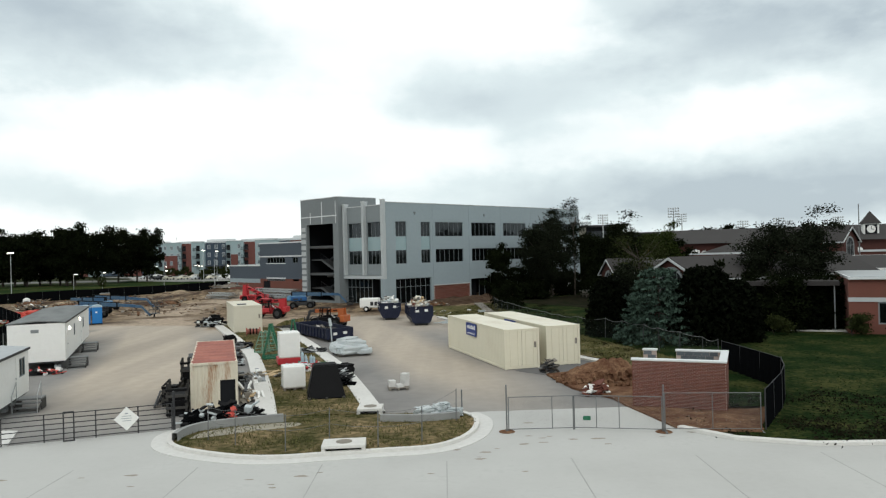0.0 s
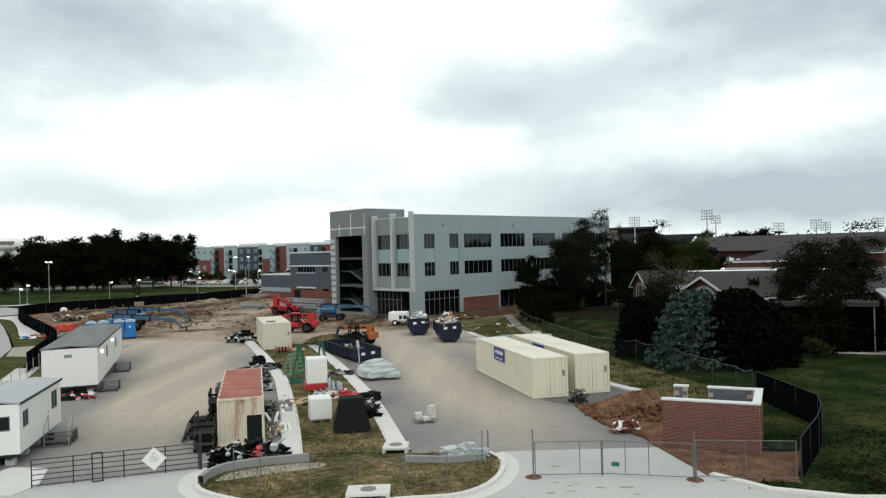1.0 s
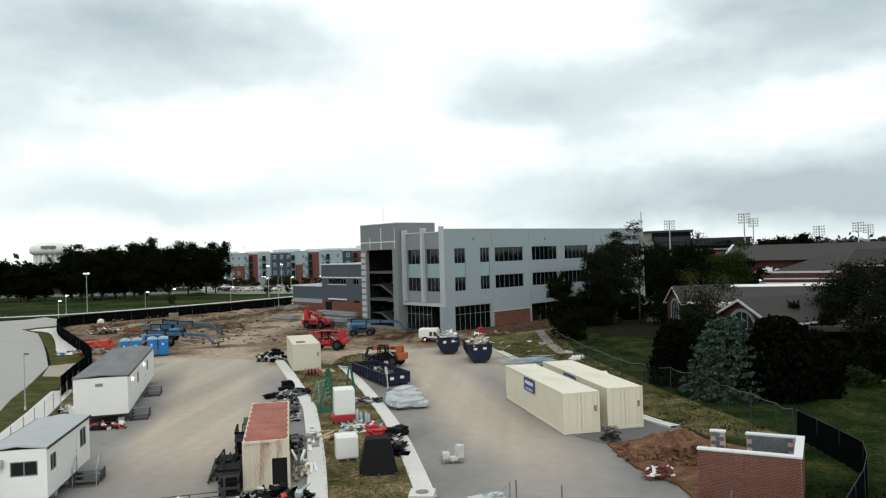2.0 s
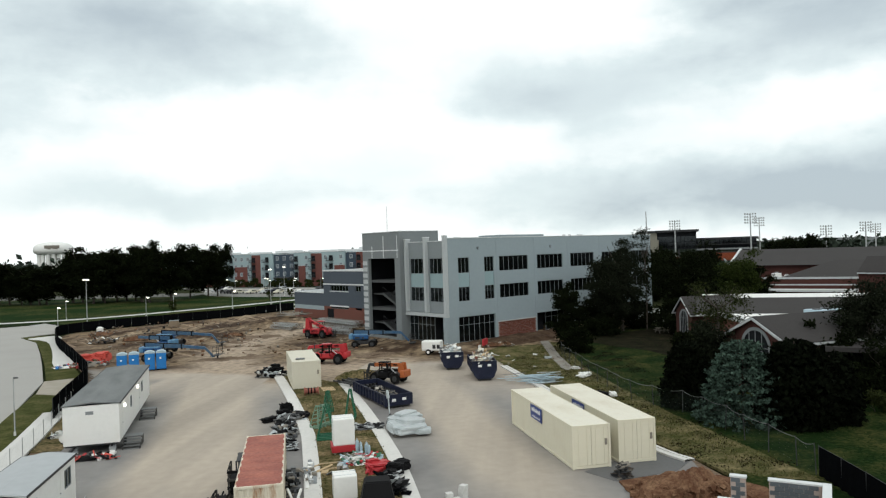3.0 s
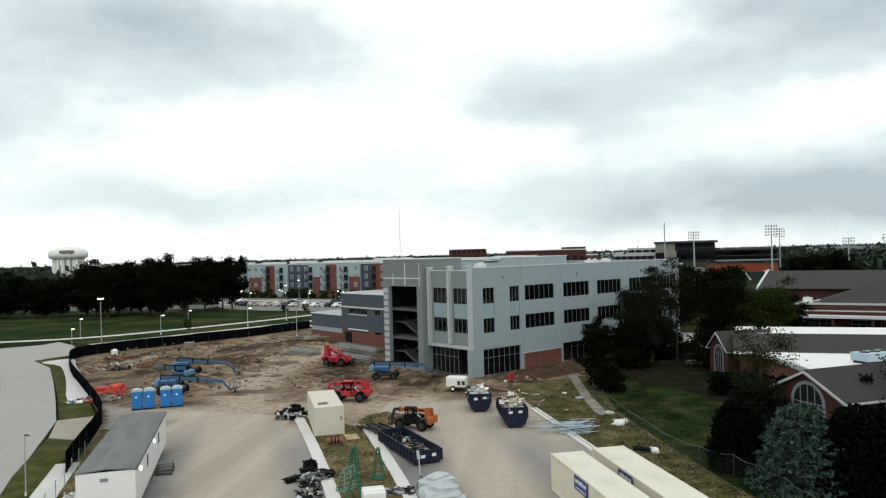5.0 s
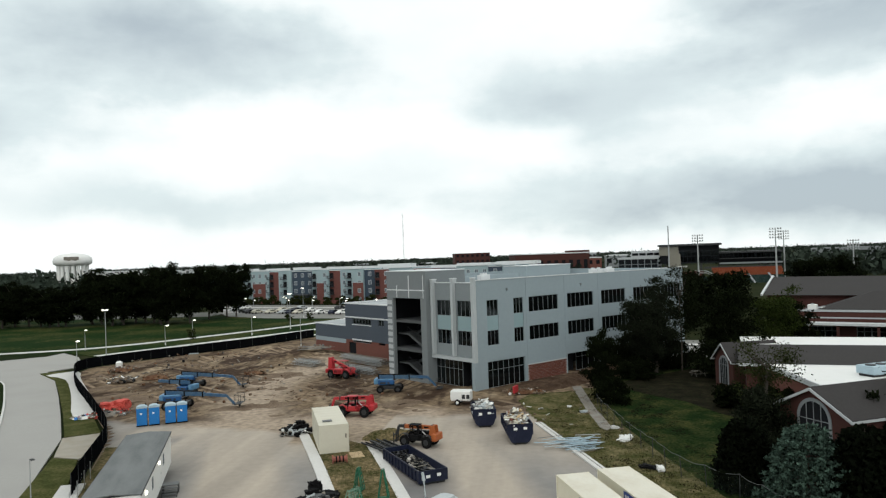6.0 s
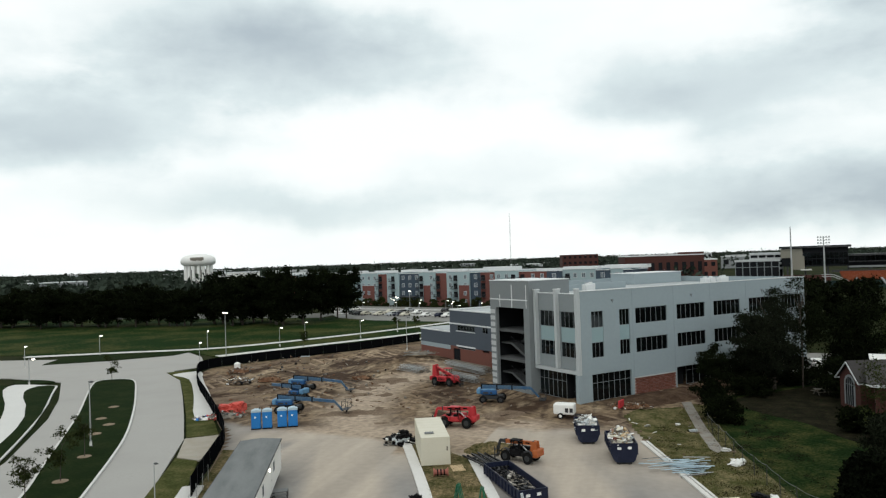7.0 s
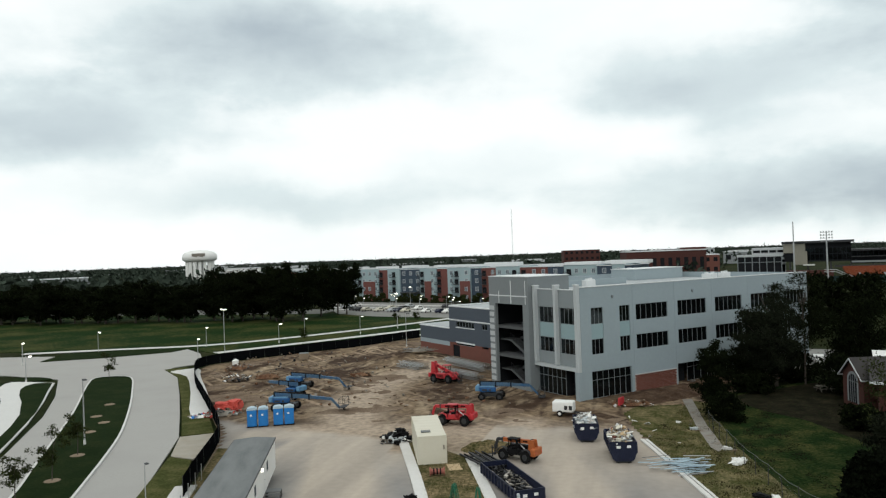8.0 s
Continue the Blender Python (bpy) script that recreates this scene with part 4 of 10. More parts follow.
# brick base on the right face
bm = bmesh.new()
bx(bm, 9.3, 17.3, 0.02, 0.32, 0, 2.68)
part("brick_base", bm, MORTAR, house)
bm = bmesh.new()
bx(bm, 9.28, 17.34, -0.06, 0.34, 2.66, 2.78)
part("stone_ledge", bm, STONE, house)
bm = bmesh.new()
bx(bm, 17.4, 20.6, 1.6, 1.75, 0.2, 3.4)
part("recessed_door", bm, DARK, house)
window(house, lambda w, d, z: (w, d + 1.0, z), 20.7, 46.4, 0.4, 3.3, 18, 0.14, 0.06, 2.4, name="storefront")
# coping
bm = bmesh.new()
bx(bm, -0.06, 48.05, -0.06, 0.38, ROOF, ROOF + 0.1)
bx(bm, -0.06, 0.36, 0.4, 9.6, ROOF - 0.35, ROOF - 0.25)
part("coping", bm, CAPMETAL, house)
# wall lamps and scuppers
for w, z in ((5.6, 13.4), (21.0, 13.3), (37, 13.2)):
    bm = bmesh.new()
    bx(bm, w - 0.14, w + 0.14, -0.14, 0, z, z + 0.26)
    rod(bm, (w, -0.07, z), (w, -0.12, z - 0.16), 0.06, 8)
    part("scupper", bm, FRAME, house)
# front face, set between three piers
TOP_F = 14.55
fw = [(0.75, 4.1), (4.95, 8.5), (9.45, 10.45)]
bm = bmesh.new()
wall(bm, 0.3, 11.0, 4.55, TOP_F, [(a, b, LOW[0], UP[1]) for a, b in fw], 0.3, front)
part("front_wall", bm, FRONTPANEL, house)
for (a, b), n in zip(fw, (4, 4, 1)):
    window(house, front, a, b, *UP, n)
    window(house, front, a, b, *LOW, n)
    bm = bmesh.new()
    bx(bm, 0.13, 0.2, a, b, LOW[1], UP[0])
    part("spandrel", bm, SPANDREL, house, "pale green-grey glass spandrel")
for v0, v1, foot, top in ((0.0, 0.55, 0.0, 15.25), (4.3, 4.75, 4.55, 15.15), (8.75, 9.2, 4.55, 15.0)):
    bm = bmesh.new()
    soft_box(bm, -0.55, 0.3 if v0 else -0.002, v0, v1, foot, top, 0.02)
    part("pier", bm, PIER, house)
    bm = bmesh.new()
    bx(bm, -0.6, 0.34 if v0 else -0.002, v0 - 0.05 if v0 else 0.0, v1 + 0.05, top, top + 0.1)
    part("pier_cap", bm, CAPMETAL, house)
bm = bmesh.new()
bx(bm, -0.42, 0.3, 0.57, 11.2, 4.05, 4.5)
part("band_course", bm, PIER, house, "grey horizontal band over the entrance")
bm = bmesh.new()
bx(bm, -0.554, 0.6, -0.003, 0.72, 0.0, 4.04)
part("corner_column", bm, PANEL, house)
bm = bmesh.new()
bx(bm, 0.0, 4.0, 0.6, 11.0, 4.06, 4.5)
part("entrance_soffit", bm, PANEL2, house)
window(house, lambda w, d, z: (d + 0.2, w, z), 3.6, 9.3, 0.4, 4.02, 6, 0.14, 0.055, 2.75, name="storefront")
# dark door; the near-black cheeks put the recess's shade into the colour
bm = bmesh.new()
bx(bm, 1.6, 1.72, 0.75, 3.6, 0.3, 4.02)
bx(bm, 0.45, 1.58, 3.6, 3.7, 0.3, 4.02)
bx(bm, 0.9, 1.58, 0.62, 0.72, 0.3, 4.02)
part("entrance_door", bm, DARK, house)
# stair tower
TV0, TV1, TU = 9.35, 18.95, -1.2
OPEN = (10.65, 17.45, 0.7, 12.35)
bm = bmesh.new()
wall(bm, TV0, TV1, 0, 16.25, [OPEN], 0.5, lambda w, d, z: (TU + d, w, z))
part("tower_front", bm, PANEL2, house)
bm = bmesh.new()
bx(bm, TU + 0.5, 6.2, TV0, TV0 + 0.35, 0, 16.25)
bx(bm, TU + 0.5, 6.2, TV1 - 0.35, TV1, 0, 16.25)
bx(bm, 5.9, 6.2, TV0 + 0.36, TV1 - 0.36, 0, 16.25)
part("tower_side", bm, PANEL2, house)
bm = bmesh.new()
bx(bm, TU - 0.06, 6.26, TV0 - 0.06, TV1 + 0.06, 16.25, 16.36)
part("tower_coping", bm, CAPMETAL, house)
bm = bmesh.new()
for z in (13.45,):
    bx(bm, TU - 0.035, TU - 0.003, TV0 + 0.3, TV1, z, z + 0.16)
bx(bm, TU - 0.04, TU - 0.003, 13.3, 13.46, 12.4, 15.7)
bx(bm, TU - 0.04, TU - 0.003, 16.3, 16.42, 12.4, 14.2)
bx(bm, TU - 0.04, TU - 0.003, 9.9, 10.0, 12.4, 15.7)
part("reveal_strip", bm, CAPMETAL, house, "thin white reveal strips crossing the tower's head")
z = 0.9
while z < 12.2:
    bm = bmesh.new()
    bx(bm, TU - 0.03, TU - 0.002, 17.75, 18.93, z, z + 0.62)
    part("quoin", bm, STONE, house)
    z += 0.95
for z in (0.45, 4.85, 9.05):
    bm = bmesh.new()
    bx(bm, TU + 0.5, 5.9, 9.7, 18.6, z - 0.35, z)
    part("stair_landing", bm, STAIR, house)
for base, sgn in ((0.45, 1), (4.85, 1), (9.05, 1)):
    for lane, (va, vb, za, zb) in enumerate(((11.4, 15.9, base, base + 2.1), (15.9, 11.4, base + 2.1, base + 4.2))):
        if base > 9 and lane == 0:
            continue
        if base > 9:
            continue
        bm = bmesh.new()
        u0 = 0.3 + 1.9 * lane
        n = 12
        for i in range(n):
            t0, t1 = i / n, (i + 1) / n
            y0s, y1s = sorted((va + (vb - va) * t0, va + (vb - va) * t1))
            bx(bm, u0, u0 + 1.4, y0s, y1s, za + (zb - za) * t0, za + (zb - za) * t1)
        for uu in (u0 - 0.05, u0 + 1.4):
            beam(bm, (uu, va, za), (uu, vb, zb), 0.08, 0.34)
        part("stair_flight", bm, STAIR, house)
        bm = bmesh.new()
        beam(bm, (u0 - 0.04, va, za + 1.0), (u0 - 0.04, vb, zb + 1.0), 0.05, 0.06)
        for i in range(7):
            t = i / 6
            rod(bm, (u0 - 0.04, va + (vb - va) * t, za + (zb - za) * t), (u0 - 0.04, va + (vb - va) * t, za + (zb - za) * t + 1.0), 0.02, 6)
        part("stair_rail", bm, DSTEEL, house)
    if base < 9:
        bm = bmesh.new()
        bx(bm, 0.3, 3.6, 15.9, 18.4, base + 1.9, base + 2.1)
        part("half_landing", bm, STAIR, house)
# near-black lining added to put the shaft's shade into its walls
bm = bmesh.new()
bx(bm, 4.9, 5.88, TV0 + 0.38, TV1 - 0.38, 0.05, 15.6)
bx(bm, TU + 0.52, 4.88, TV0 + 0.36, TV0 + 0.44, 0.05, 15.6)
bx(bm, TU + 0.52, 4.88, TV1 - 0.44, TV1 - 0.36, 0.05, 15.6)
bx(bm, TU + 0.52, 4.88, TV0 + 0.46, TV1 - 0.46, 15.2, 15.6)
part("shaft_shade_lining", bm, DARK, house)
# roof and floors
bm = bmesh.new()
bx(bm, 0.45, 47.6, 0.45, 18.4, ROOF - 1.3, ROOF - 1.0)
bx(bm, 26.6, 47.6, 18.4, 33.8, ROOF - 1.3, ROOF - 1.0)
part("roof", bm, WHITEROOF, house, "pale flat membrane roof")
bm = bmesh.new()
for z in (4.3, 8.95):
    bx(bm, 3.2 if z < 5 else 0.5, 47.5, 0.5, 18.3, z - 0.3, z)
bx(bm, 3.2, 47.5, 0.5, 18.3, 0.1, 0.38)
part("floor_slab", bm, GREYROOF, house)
# near-black core walls added so the rooms behind the glass look dim
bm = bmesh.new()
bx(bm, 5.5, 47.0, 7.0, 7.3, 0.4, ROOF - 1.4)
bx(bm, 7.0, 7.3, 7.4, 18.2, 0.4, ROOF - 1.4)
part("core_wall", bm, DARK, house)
bm = bmesh.new()
bx(bm, 6.3, 26.5, 18.5, 18.8, 0, ROOF)
bx(bm, 26.2, 26.5, 18.9, 34, 0, ROOF)
bx(bm, 26.5, 47.9, 33.9, 34.2, 0, ROOF)
bx(bm, 47.7, 47.95, 0.45, 33.8, 0, ROOF)
part("rear_wall", bm, PANEL, house)
bm = bmesh.new()
soft_box(bm, 34, 46.4, 24, 30, ROOF - 1.0, 15.85, 0.03)
part("penthouse", bm, PANEL, house)
bm = bmesh.new()
bx(bm, 33.9, 46.5, 23.9, 30.1, 15.85, 15.95)
part("penthouse_coping", bm, CAPMETAL, house)
for i, (u, v) in enumerate(((35, 9), (37, 9.4), (39, 9), (41, 10), (12, 12), (14.5, 14))):
    bm = bmesh.new()
    soft_box(bm, u - 0.6, u + 0.6, v - 0.5, v + 0.5, ROOF - 1.0, ROOF + 0.25, 0.06)
    rod(bm, (u, v, ROOF + 0.25), (u, v, ROOF + 0.5), 0.3, 10)
    part("roof_vent", bm, CAPMETAL, house)

# low wing behind the tower
wing = thing("low_wing", HOUSE, "low dark slate-clad wing on a red brick base", "building")


def wside(w, d, z):
    return (8.0 + d, w, z)


bm = bmesh.new()
wall(bm, 19.0, 46.4, 3.35, 10.0, [(37.8, 43.9, 6.3, 7.35), (33.6, 35.4, 6.3, 7.35)], 0.3, wside)
part("upper_wall", bm, SLATE, wing)
bm = bmesh.new()
wall(bm, 19.0, 46.4, 0, 3.33, [(37.8, 44.0, 2.95, 3.32), (42.9, 45.4, 0.2, 2.9), (33.4, 35.4, 2.95, 3.32)], 0.3, wside)
part("brick_base", bm, BRICKFAR, wing)
window(wing, wside, 37.82, 43.88, 6.32, 7.33, 6)
window(wing, wside, 33.62, 35.38, 6.32, 7.33, 2)
window(wing, wside, 37.82, 43.98, 2.96, 3.31, 8)
bm = bmesh.new()
bx(bm, 8.16, 8.24, 42.9, 45.4, 0.2, 2.9)
part("door", bm, DARK, wing)
bm = bmesh.new()
for z0, z1 in ((9.98, 10.2), (7.45, 7.68)):
    bx(bm, 7.9, 8.32 if z1 > 10 else 7.998, 19.0, 46.5, z0, z1)
bx(bm, 8.32, 26, 46.1, 46.5, 9.98, 10.2)
bx(bm, 7.94, 7.997, 37.6, 44.1, 6.15, 6.28)
bx(bm, 7.94, 7.997, 37.6, 44.1, 3.335, 3.6)
part("white_trim", bm, CAPMETAL, wing)
bm = bmesh.new()
bx(bm, 8.3, 26, 19.0, 46.1, 9.7, 9.95)
part("roof", bm, WHITEROOF, wing)
bm = bmesh.new()
bx(bm, 8.31, 26, 46.1, 46.4, 0, 9.96)
bx(bm, 25.7, 26, 19.0, 46.0, 0, 9.68)
part("end_wall", bm, SLATE, wing)
bm = bmesh.new()
bx(bm, 8.1, 22, 46.42, 58.1, 3.3, 5.75)
part("lower_block", bm, SLATE, wing)
bm = bmesh.new()
bx(bm, 8.1, 22, 46.42, 58.1, 0, 2.5)
part("lower_brick", bm, BRICKFAR, wing)
bm = bmesh.new()
bx(bm, 8.1, 22, 46.42, 58.1, 2.5, 3.3)
part("lower_band", bm, PANEL, wing)
bm = bmesh.new()
bx(bm, 8.0, 22.1, 46.44, 58.2, 5.75, 5.95)
part("lower_coping", bm, CAPMETAL, wing)
bm = bmesh.new()
bx(bm, 8.4, 21.8, 46.6, 57.9, 5.952, 5.99)
part("lower_roof", bm, WHITEROOF, wing)


# ---- site: containers, trailers and huts ----
def corrugated(bm, x0, x1, y, z0, z1, pitch=0.28, deep=0.04, flip=1, axis="x"):
    """A trapezoid-ribbed sheet along x at y (or along y at x)."""
    xs, x, k = [], x0, 0
    while x < x1 - 0.01:
        for dx, d in ((0.0, 0), (0.32, 0), (0.5, 1), (0.82, 1)):
            if x + dx * pitch < x1:
                xs.append((x + dx * pitch, d * deep * flip))
        x += pitch
    xs.append((x1, 0))

    def p(a, d, z):
        return (a, y + d, z) if axis == "x" else (y + d, a, z)

    lo = [bm.verts.new(p(a, d, z0)) for a, d in xs]
    hi = [bm.verts.new(p(a, d, z1)) for a, d in xs]
    for i in range(len(xs) - 1):
        bm.faces.new((lo[i], lo[i + 1], hi[i + 1], hi[i]))


def shipping_container(m, long, wide, high, side, roofmat, label, sign=False, doorhole=False, ribs=0.05):
    """Stands along local y from its door end at y = 0."""
    t = thing("shipping_container", m, label, "container", "storage containers")
    for x, f in ((0.06, 1), (wide - 0.06, -1)):
        bm = bmesh.new()
        corrugated(bm, 0.12, long - 0.12, x, 0.16, high - 0.1, 0.28, ribs, f, "y")
        part("side_wall", bm, side, t)
    bm = bmesh.new()
    corrugated(bm, 0.1, wide - 0.1, long - 0.06, 0.16, high - 0.1, 0.28, -ribs)
    part("end_wall", bm, side, t)
    bm = bmesh.new()
    n = int(long / 0.3)
    for zz, up in ((high - 0.02, 0.02), (high - 0.07, 0.0)):
        row = [(bm.verts.new((0.06, 0.05 + (long - 0.1) * i / n, zz + up * (i // 2 % 2))), bm.verts.new((wide - 0.06, 0.05 + (long - 0.1) * i / n, zz + up * (i // 2 % 2)))) for i in range(n + 1)]
        for (a, b), (c, d) in zip(row, row[1:]):
            bm.faces.new((a, b, d, c))
    part("roof", bm, roofmat, t)
    bm = bmesh.new()
    for x in (0, wide - 0.13):
        for y in (0, long - 0.13):
            bx(bm, x, x + 0.13, y, y + 0.13, 0, high)
        bx(bm, x, x + 0.13, 0.13, long - 0.13, 0.02, 0.16)
        bx(bm, x + 0.02, x + 0.11, 0.13, long - 0.13, high - 0.11, high - 0.012)
    for y in (0, long - 0.13):
        bx(bm, 0.13, wide - 0.13, y + 0.01, y + 0.12, 0.02, 0.17)
        bx(bm, 0.13, wide - 0.13, y + 0.01, y + 0.12, high - 0.13, high - 0.012)
    part("frame", bm, side, t)
    bm = bmesh.new()
    bx(bm, 0.14, wide - 0.14, 0.14, long - 0.14, 0.06, 0.15)
    part("floor", bm, OLDWOOD, t)
    if doorhole:
        bm = bmesh.new()
        corrugated(bm, 0.13, wide * 0.62, 0.06, 0.17, high - 0.12, 0.24, 0.04)
        bx(bm, wide * 0.62, wide - 0.13, 0.04, 0.08, high * 0.62, high - 0.12)
        part("end_panel", bm, side, t)
        bm = bmesh.new()
        bx(bm, wide * 0.62, wide - 0.13, 0.10, 0.14, 0.17, high * 0.62)
        part("dark_doorway", bm, DARK, t)
    else:
        if ribs < 0.005:
            bm = bmesh.new()
            soft_box(bm, 0.13, wide - 0.13, 0.03, 0.09, 0.17, high - 0.13, 0.012)
            part("end_panel", bm, side, t)
        for k in range(2 if ribs >= 0.005 else 0):
            bm = bmesh.new()
            a = 0.14 + k * (wide / 2 - 0.13)
            soft_box(bm, a, a + wide / 2 - 0.15, 0.03, 0.08, 0.18, high - 0.14, 0.012)
            d = part("door", bm, side, t)
            for q in (0.25, 0.75):
                bm = bmesh.new()
                xx = a + (wide / 2 - 0.15) * q
                rod(bm, (xx, 0.01, 0.12), (xx, 0.01, high - 0.1), 0.018, 6)
                part("lock_rod", bm, side, d)
        bm = bmesh.new()
        bx(bm, wide - 0.36, wide - 0.22, -0.02, 0.03, high * 0.52, high * 0.66)
        part("lock_box", bm, OLDWOOD, t)
    if sign:
        bm = bmesh.new()
        bx(bm, -0.03, 0.0, long - 6.8, long - 4.6, high - 1.05, high - 0.14)
        s = part("sign_board", bm, SIGNBLUE, t, "blue sign board with pale lettering shapes")
        for y0, y1, z0, z1 in ((long - 6.6, long - 4.8, high - 0.56, high - 0.28), (long - 6.5, long - 4.9, high - 0.92, high - 0.80)):
            n = 9 if z1 - z0 > 0.2 else 14
            for i in range(n):
                a, b = y0 + (y1 - y0) * i / n, y0 + (y1 - y0) * (i + 0.72) / n
                bm = bmesh.new()
                bx(bm, -0.036, -0.031, a, b, z0, z1 - (0.06 if i % 3 else 0))
                part("sign_bar", bm, WHITE, s)
    return t


C_TURN = 17.0
shipping_container(pose(3.85, 47.45, 0.02, 0, 0, C_TURN), 12.19, 2.44, 2.6, CREAM, CREAMROOF, "long cream shipping container with a blue sign, doors closed", True, ribs=0.006)
shipping_container(pose(6.72, 48.65, 0.02, 0, 0, C_TURN - 0.6), 12.19, 2.44, 2.65, CREAM, CREAMROOF, "long cream shipping container with a blue sign, beside its twin", True, ribs=0.006)
shipping_container(pose(-12.75, 36.9, 0.02, 0, 0, 16.9), 10.0, 2.3, 2.45, RUSTYCREAM, RUST, "cream ribbed container with a rusty red roof and open doorway", False, True)
tan = shipping_container(on_site(-21.2, 73.8, 21), 8.9, 2.8, 2.75, TANPAINT, TANPAINT, "plain tan storage container on the median", ribs=0.003)
bm = bmesh.new()
soft_box(bm, 0.5, 1.4, 1.4, 2.0, 2.75, 2.85, 0.03)
part("roof_hatch", bm, TRAILER_ROOF, tan)


def steps(bm, x, y0, y1, n, rise, run, sgn):
    for i in range(n):
        bx(bm, *sorted((x + sgn * i * run, x + sgn * (i + 1) * run)), y0, y1, 0, rise * (n - i))


def office_trailer(m, long, wide, z0, z1, label, windows, door_y, lamps, ac, roof=None):
    """Near end at y = 0; the side with doors faces +x."""
    t = thing("office_trailer", m, label, "trailer", "site office trailers")
    holes_end = [w[1:] for w in windows if w[0] == "end"]
    holes_side = [w[1:] for w in windows if w[0] == "side"] + [(y, y + 0.95, z0 + 0.12, z0 + 2.15) for y in door_y]
    bm = bmesh.new()
    wall(bm, 0, wide, z0, z1, holes_end, 0.1, lambda w, d, z: (w, d, z))
    part("end_wall", bm, WHITE, t)
    bm = bmesh.new()
    wall(bm, 0.1, long - 0.1, z0, z1, holes_side, 0.1, lambda w, d, z: (wide - d, w, z))
    part("side_wall", bm, WHITE, t)
    bm = bmesh.new()
    bx(bm, 0, 0.1, 0.1, long - 0.1, z0, z1)
    part("side_wall", bm, WHITE, t)
    bm = bmesh.new()
    bx(bm, 0, wide, long - 0.1, long, z0, z1)
    part("end_wall", bm, WHITE, t)
    bm = bmesh.new()
    ridge = z1 + 0.16
    vs = [(-0.06, z1), (wide / 2, ridge), (wide + 0.06, z1), (wide + 0.06, z1 + 0.07), (wide / 2, ridge + 0.07), (-0.06, z1 + 0.07)]
    a = [bm.verts.new((x, -0.06, z)) for x, z in vs]
    b = [bm.verts.new((x, long + 0.06, z)) for x, z in vs]
    for i in range(6):
        bm.faces.new((a[i], a[(i + 1) % 6], b[(i + 1) % 6], b[i]))
    bm.faces.new((a[0], a[1], a[4], a[5]))
    bm.faces.new((a[1], a[2], a[3], a[4]))
    bm.faces.new((b[5], b[4], b[1], b[0]))
    bm.faces.new((b[4], b[3], b[2], b[1]))
    part("roof", bm, roof or TRAILER_ROOF, t)
    bm = bmesh.new()
    for x in (-0.09, wide + 0.062):
        bx(bm, x, x + 0.03, -0.08, long + 0.08, z1 - 0.05, z1 + 0.08)
    part("eave_strip", bm, DSTEEL, t)
    bm = bmesh.new()
    bx(bm, 0.1, wide - 0.1, 0.1, long - 0.1, z0 - 0.12, z0 + 0.05)
    bx(bm, 0.5, 0.65, -0.9, long - 0.2, z0 - 0.3, z0 - 0.12)
    bx(bm, wide - 0.65, wide - 0.5, 0.2, long - 0.2, z0 - 0.3, z0 - 0.12)
    part("chassis", bm, DSTEEL, t)
    for y in (0.6, long * 0.35, long * 0.62, long - 0.8):
        for x in (0.58, wide - 0.58):
            bm = bmesh.new()
            for k in range(3):
                bx(bm, x - 0.2, x + 0.2, y - 0.2, y + 0.2, k * (z0 - 0.3) / 3, (k + 0.94) * (z0 - 0.3) / 3)
            part("block_pier", bm, STONE, t)
    for w in windows:
        if w[0] == "end":
            window(t, lambda a, d, z: (a, d, z), *w[1:], 2, 0.03, 0.05)
        else:
            window(t, lambda a, d, z: (wide - d, a, z), *w[1:], 2, 0.03, 0.05)
    for y in door_y:
        bm = bmesh.new()
        soft_box(bm, wide - 0.07, wide - 0.02, y + 0.01, y + 0.94, z0 + 0.13, z0 + 2.14, 0.01)
        d = part("door", bm, WHITE, t)
        bm = bmesh.new()
        rod(bm, (wide - 0.02, y + 0.82, z0 + 1.05), (wide + 0.05, y + 0.82, z0 + 1.05), 0.03, 8)
        part("handle", bm, STEEL, d)
    for y, z in lamps:
        bm = bmesh.new()
        soft_box(bm, wide, wide + 0.12, y - 0.12, y + 0.12, z - 0.1, z + 0.14, 0.03)
        part("wall_lamp", bm, CAPGLOW, t, "lit wall lamp")
    if ac:
        bm = bmesh.new()
        soft_box(bm, *ac[:2], -0.32, 0.0, *ac[2:], 0.03)
        a = part("air_conditioner", bm, GREYROOF, t)
        bm = bmesh.new()
        for k in range(5):
            z = ac[2] + 0.06 + k * (ac[3] - ac[2] - 0.1) / 5
            bx(bm, ac[0] + 0.05, ac[1] - 0.05, -0.335, -0.322, z, z + 0.035)
        part("grille", bm, DSTEEL, a)
    return t


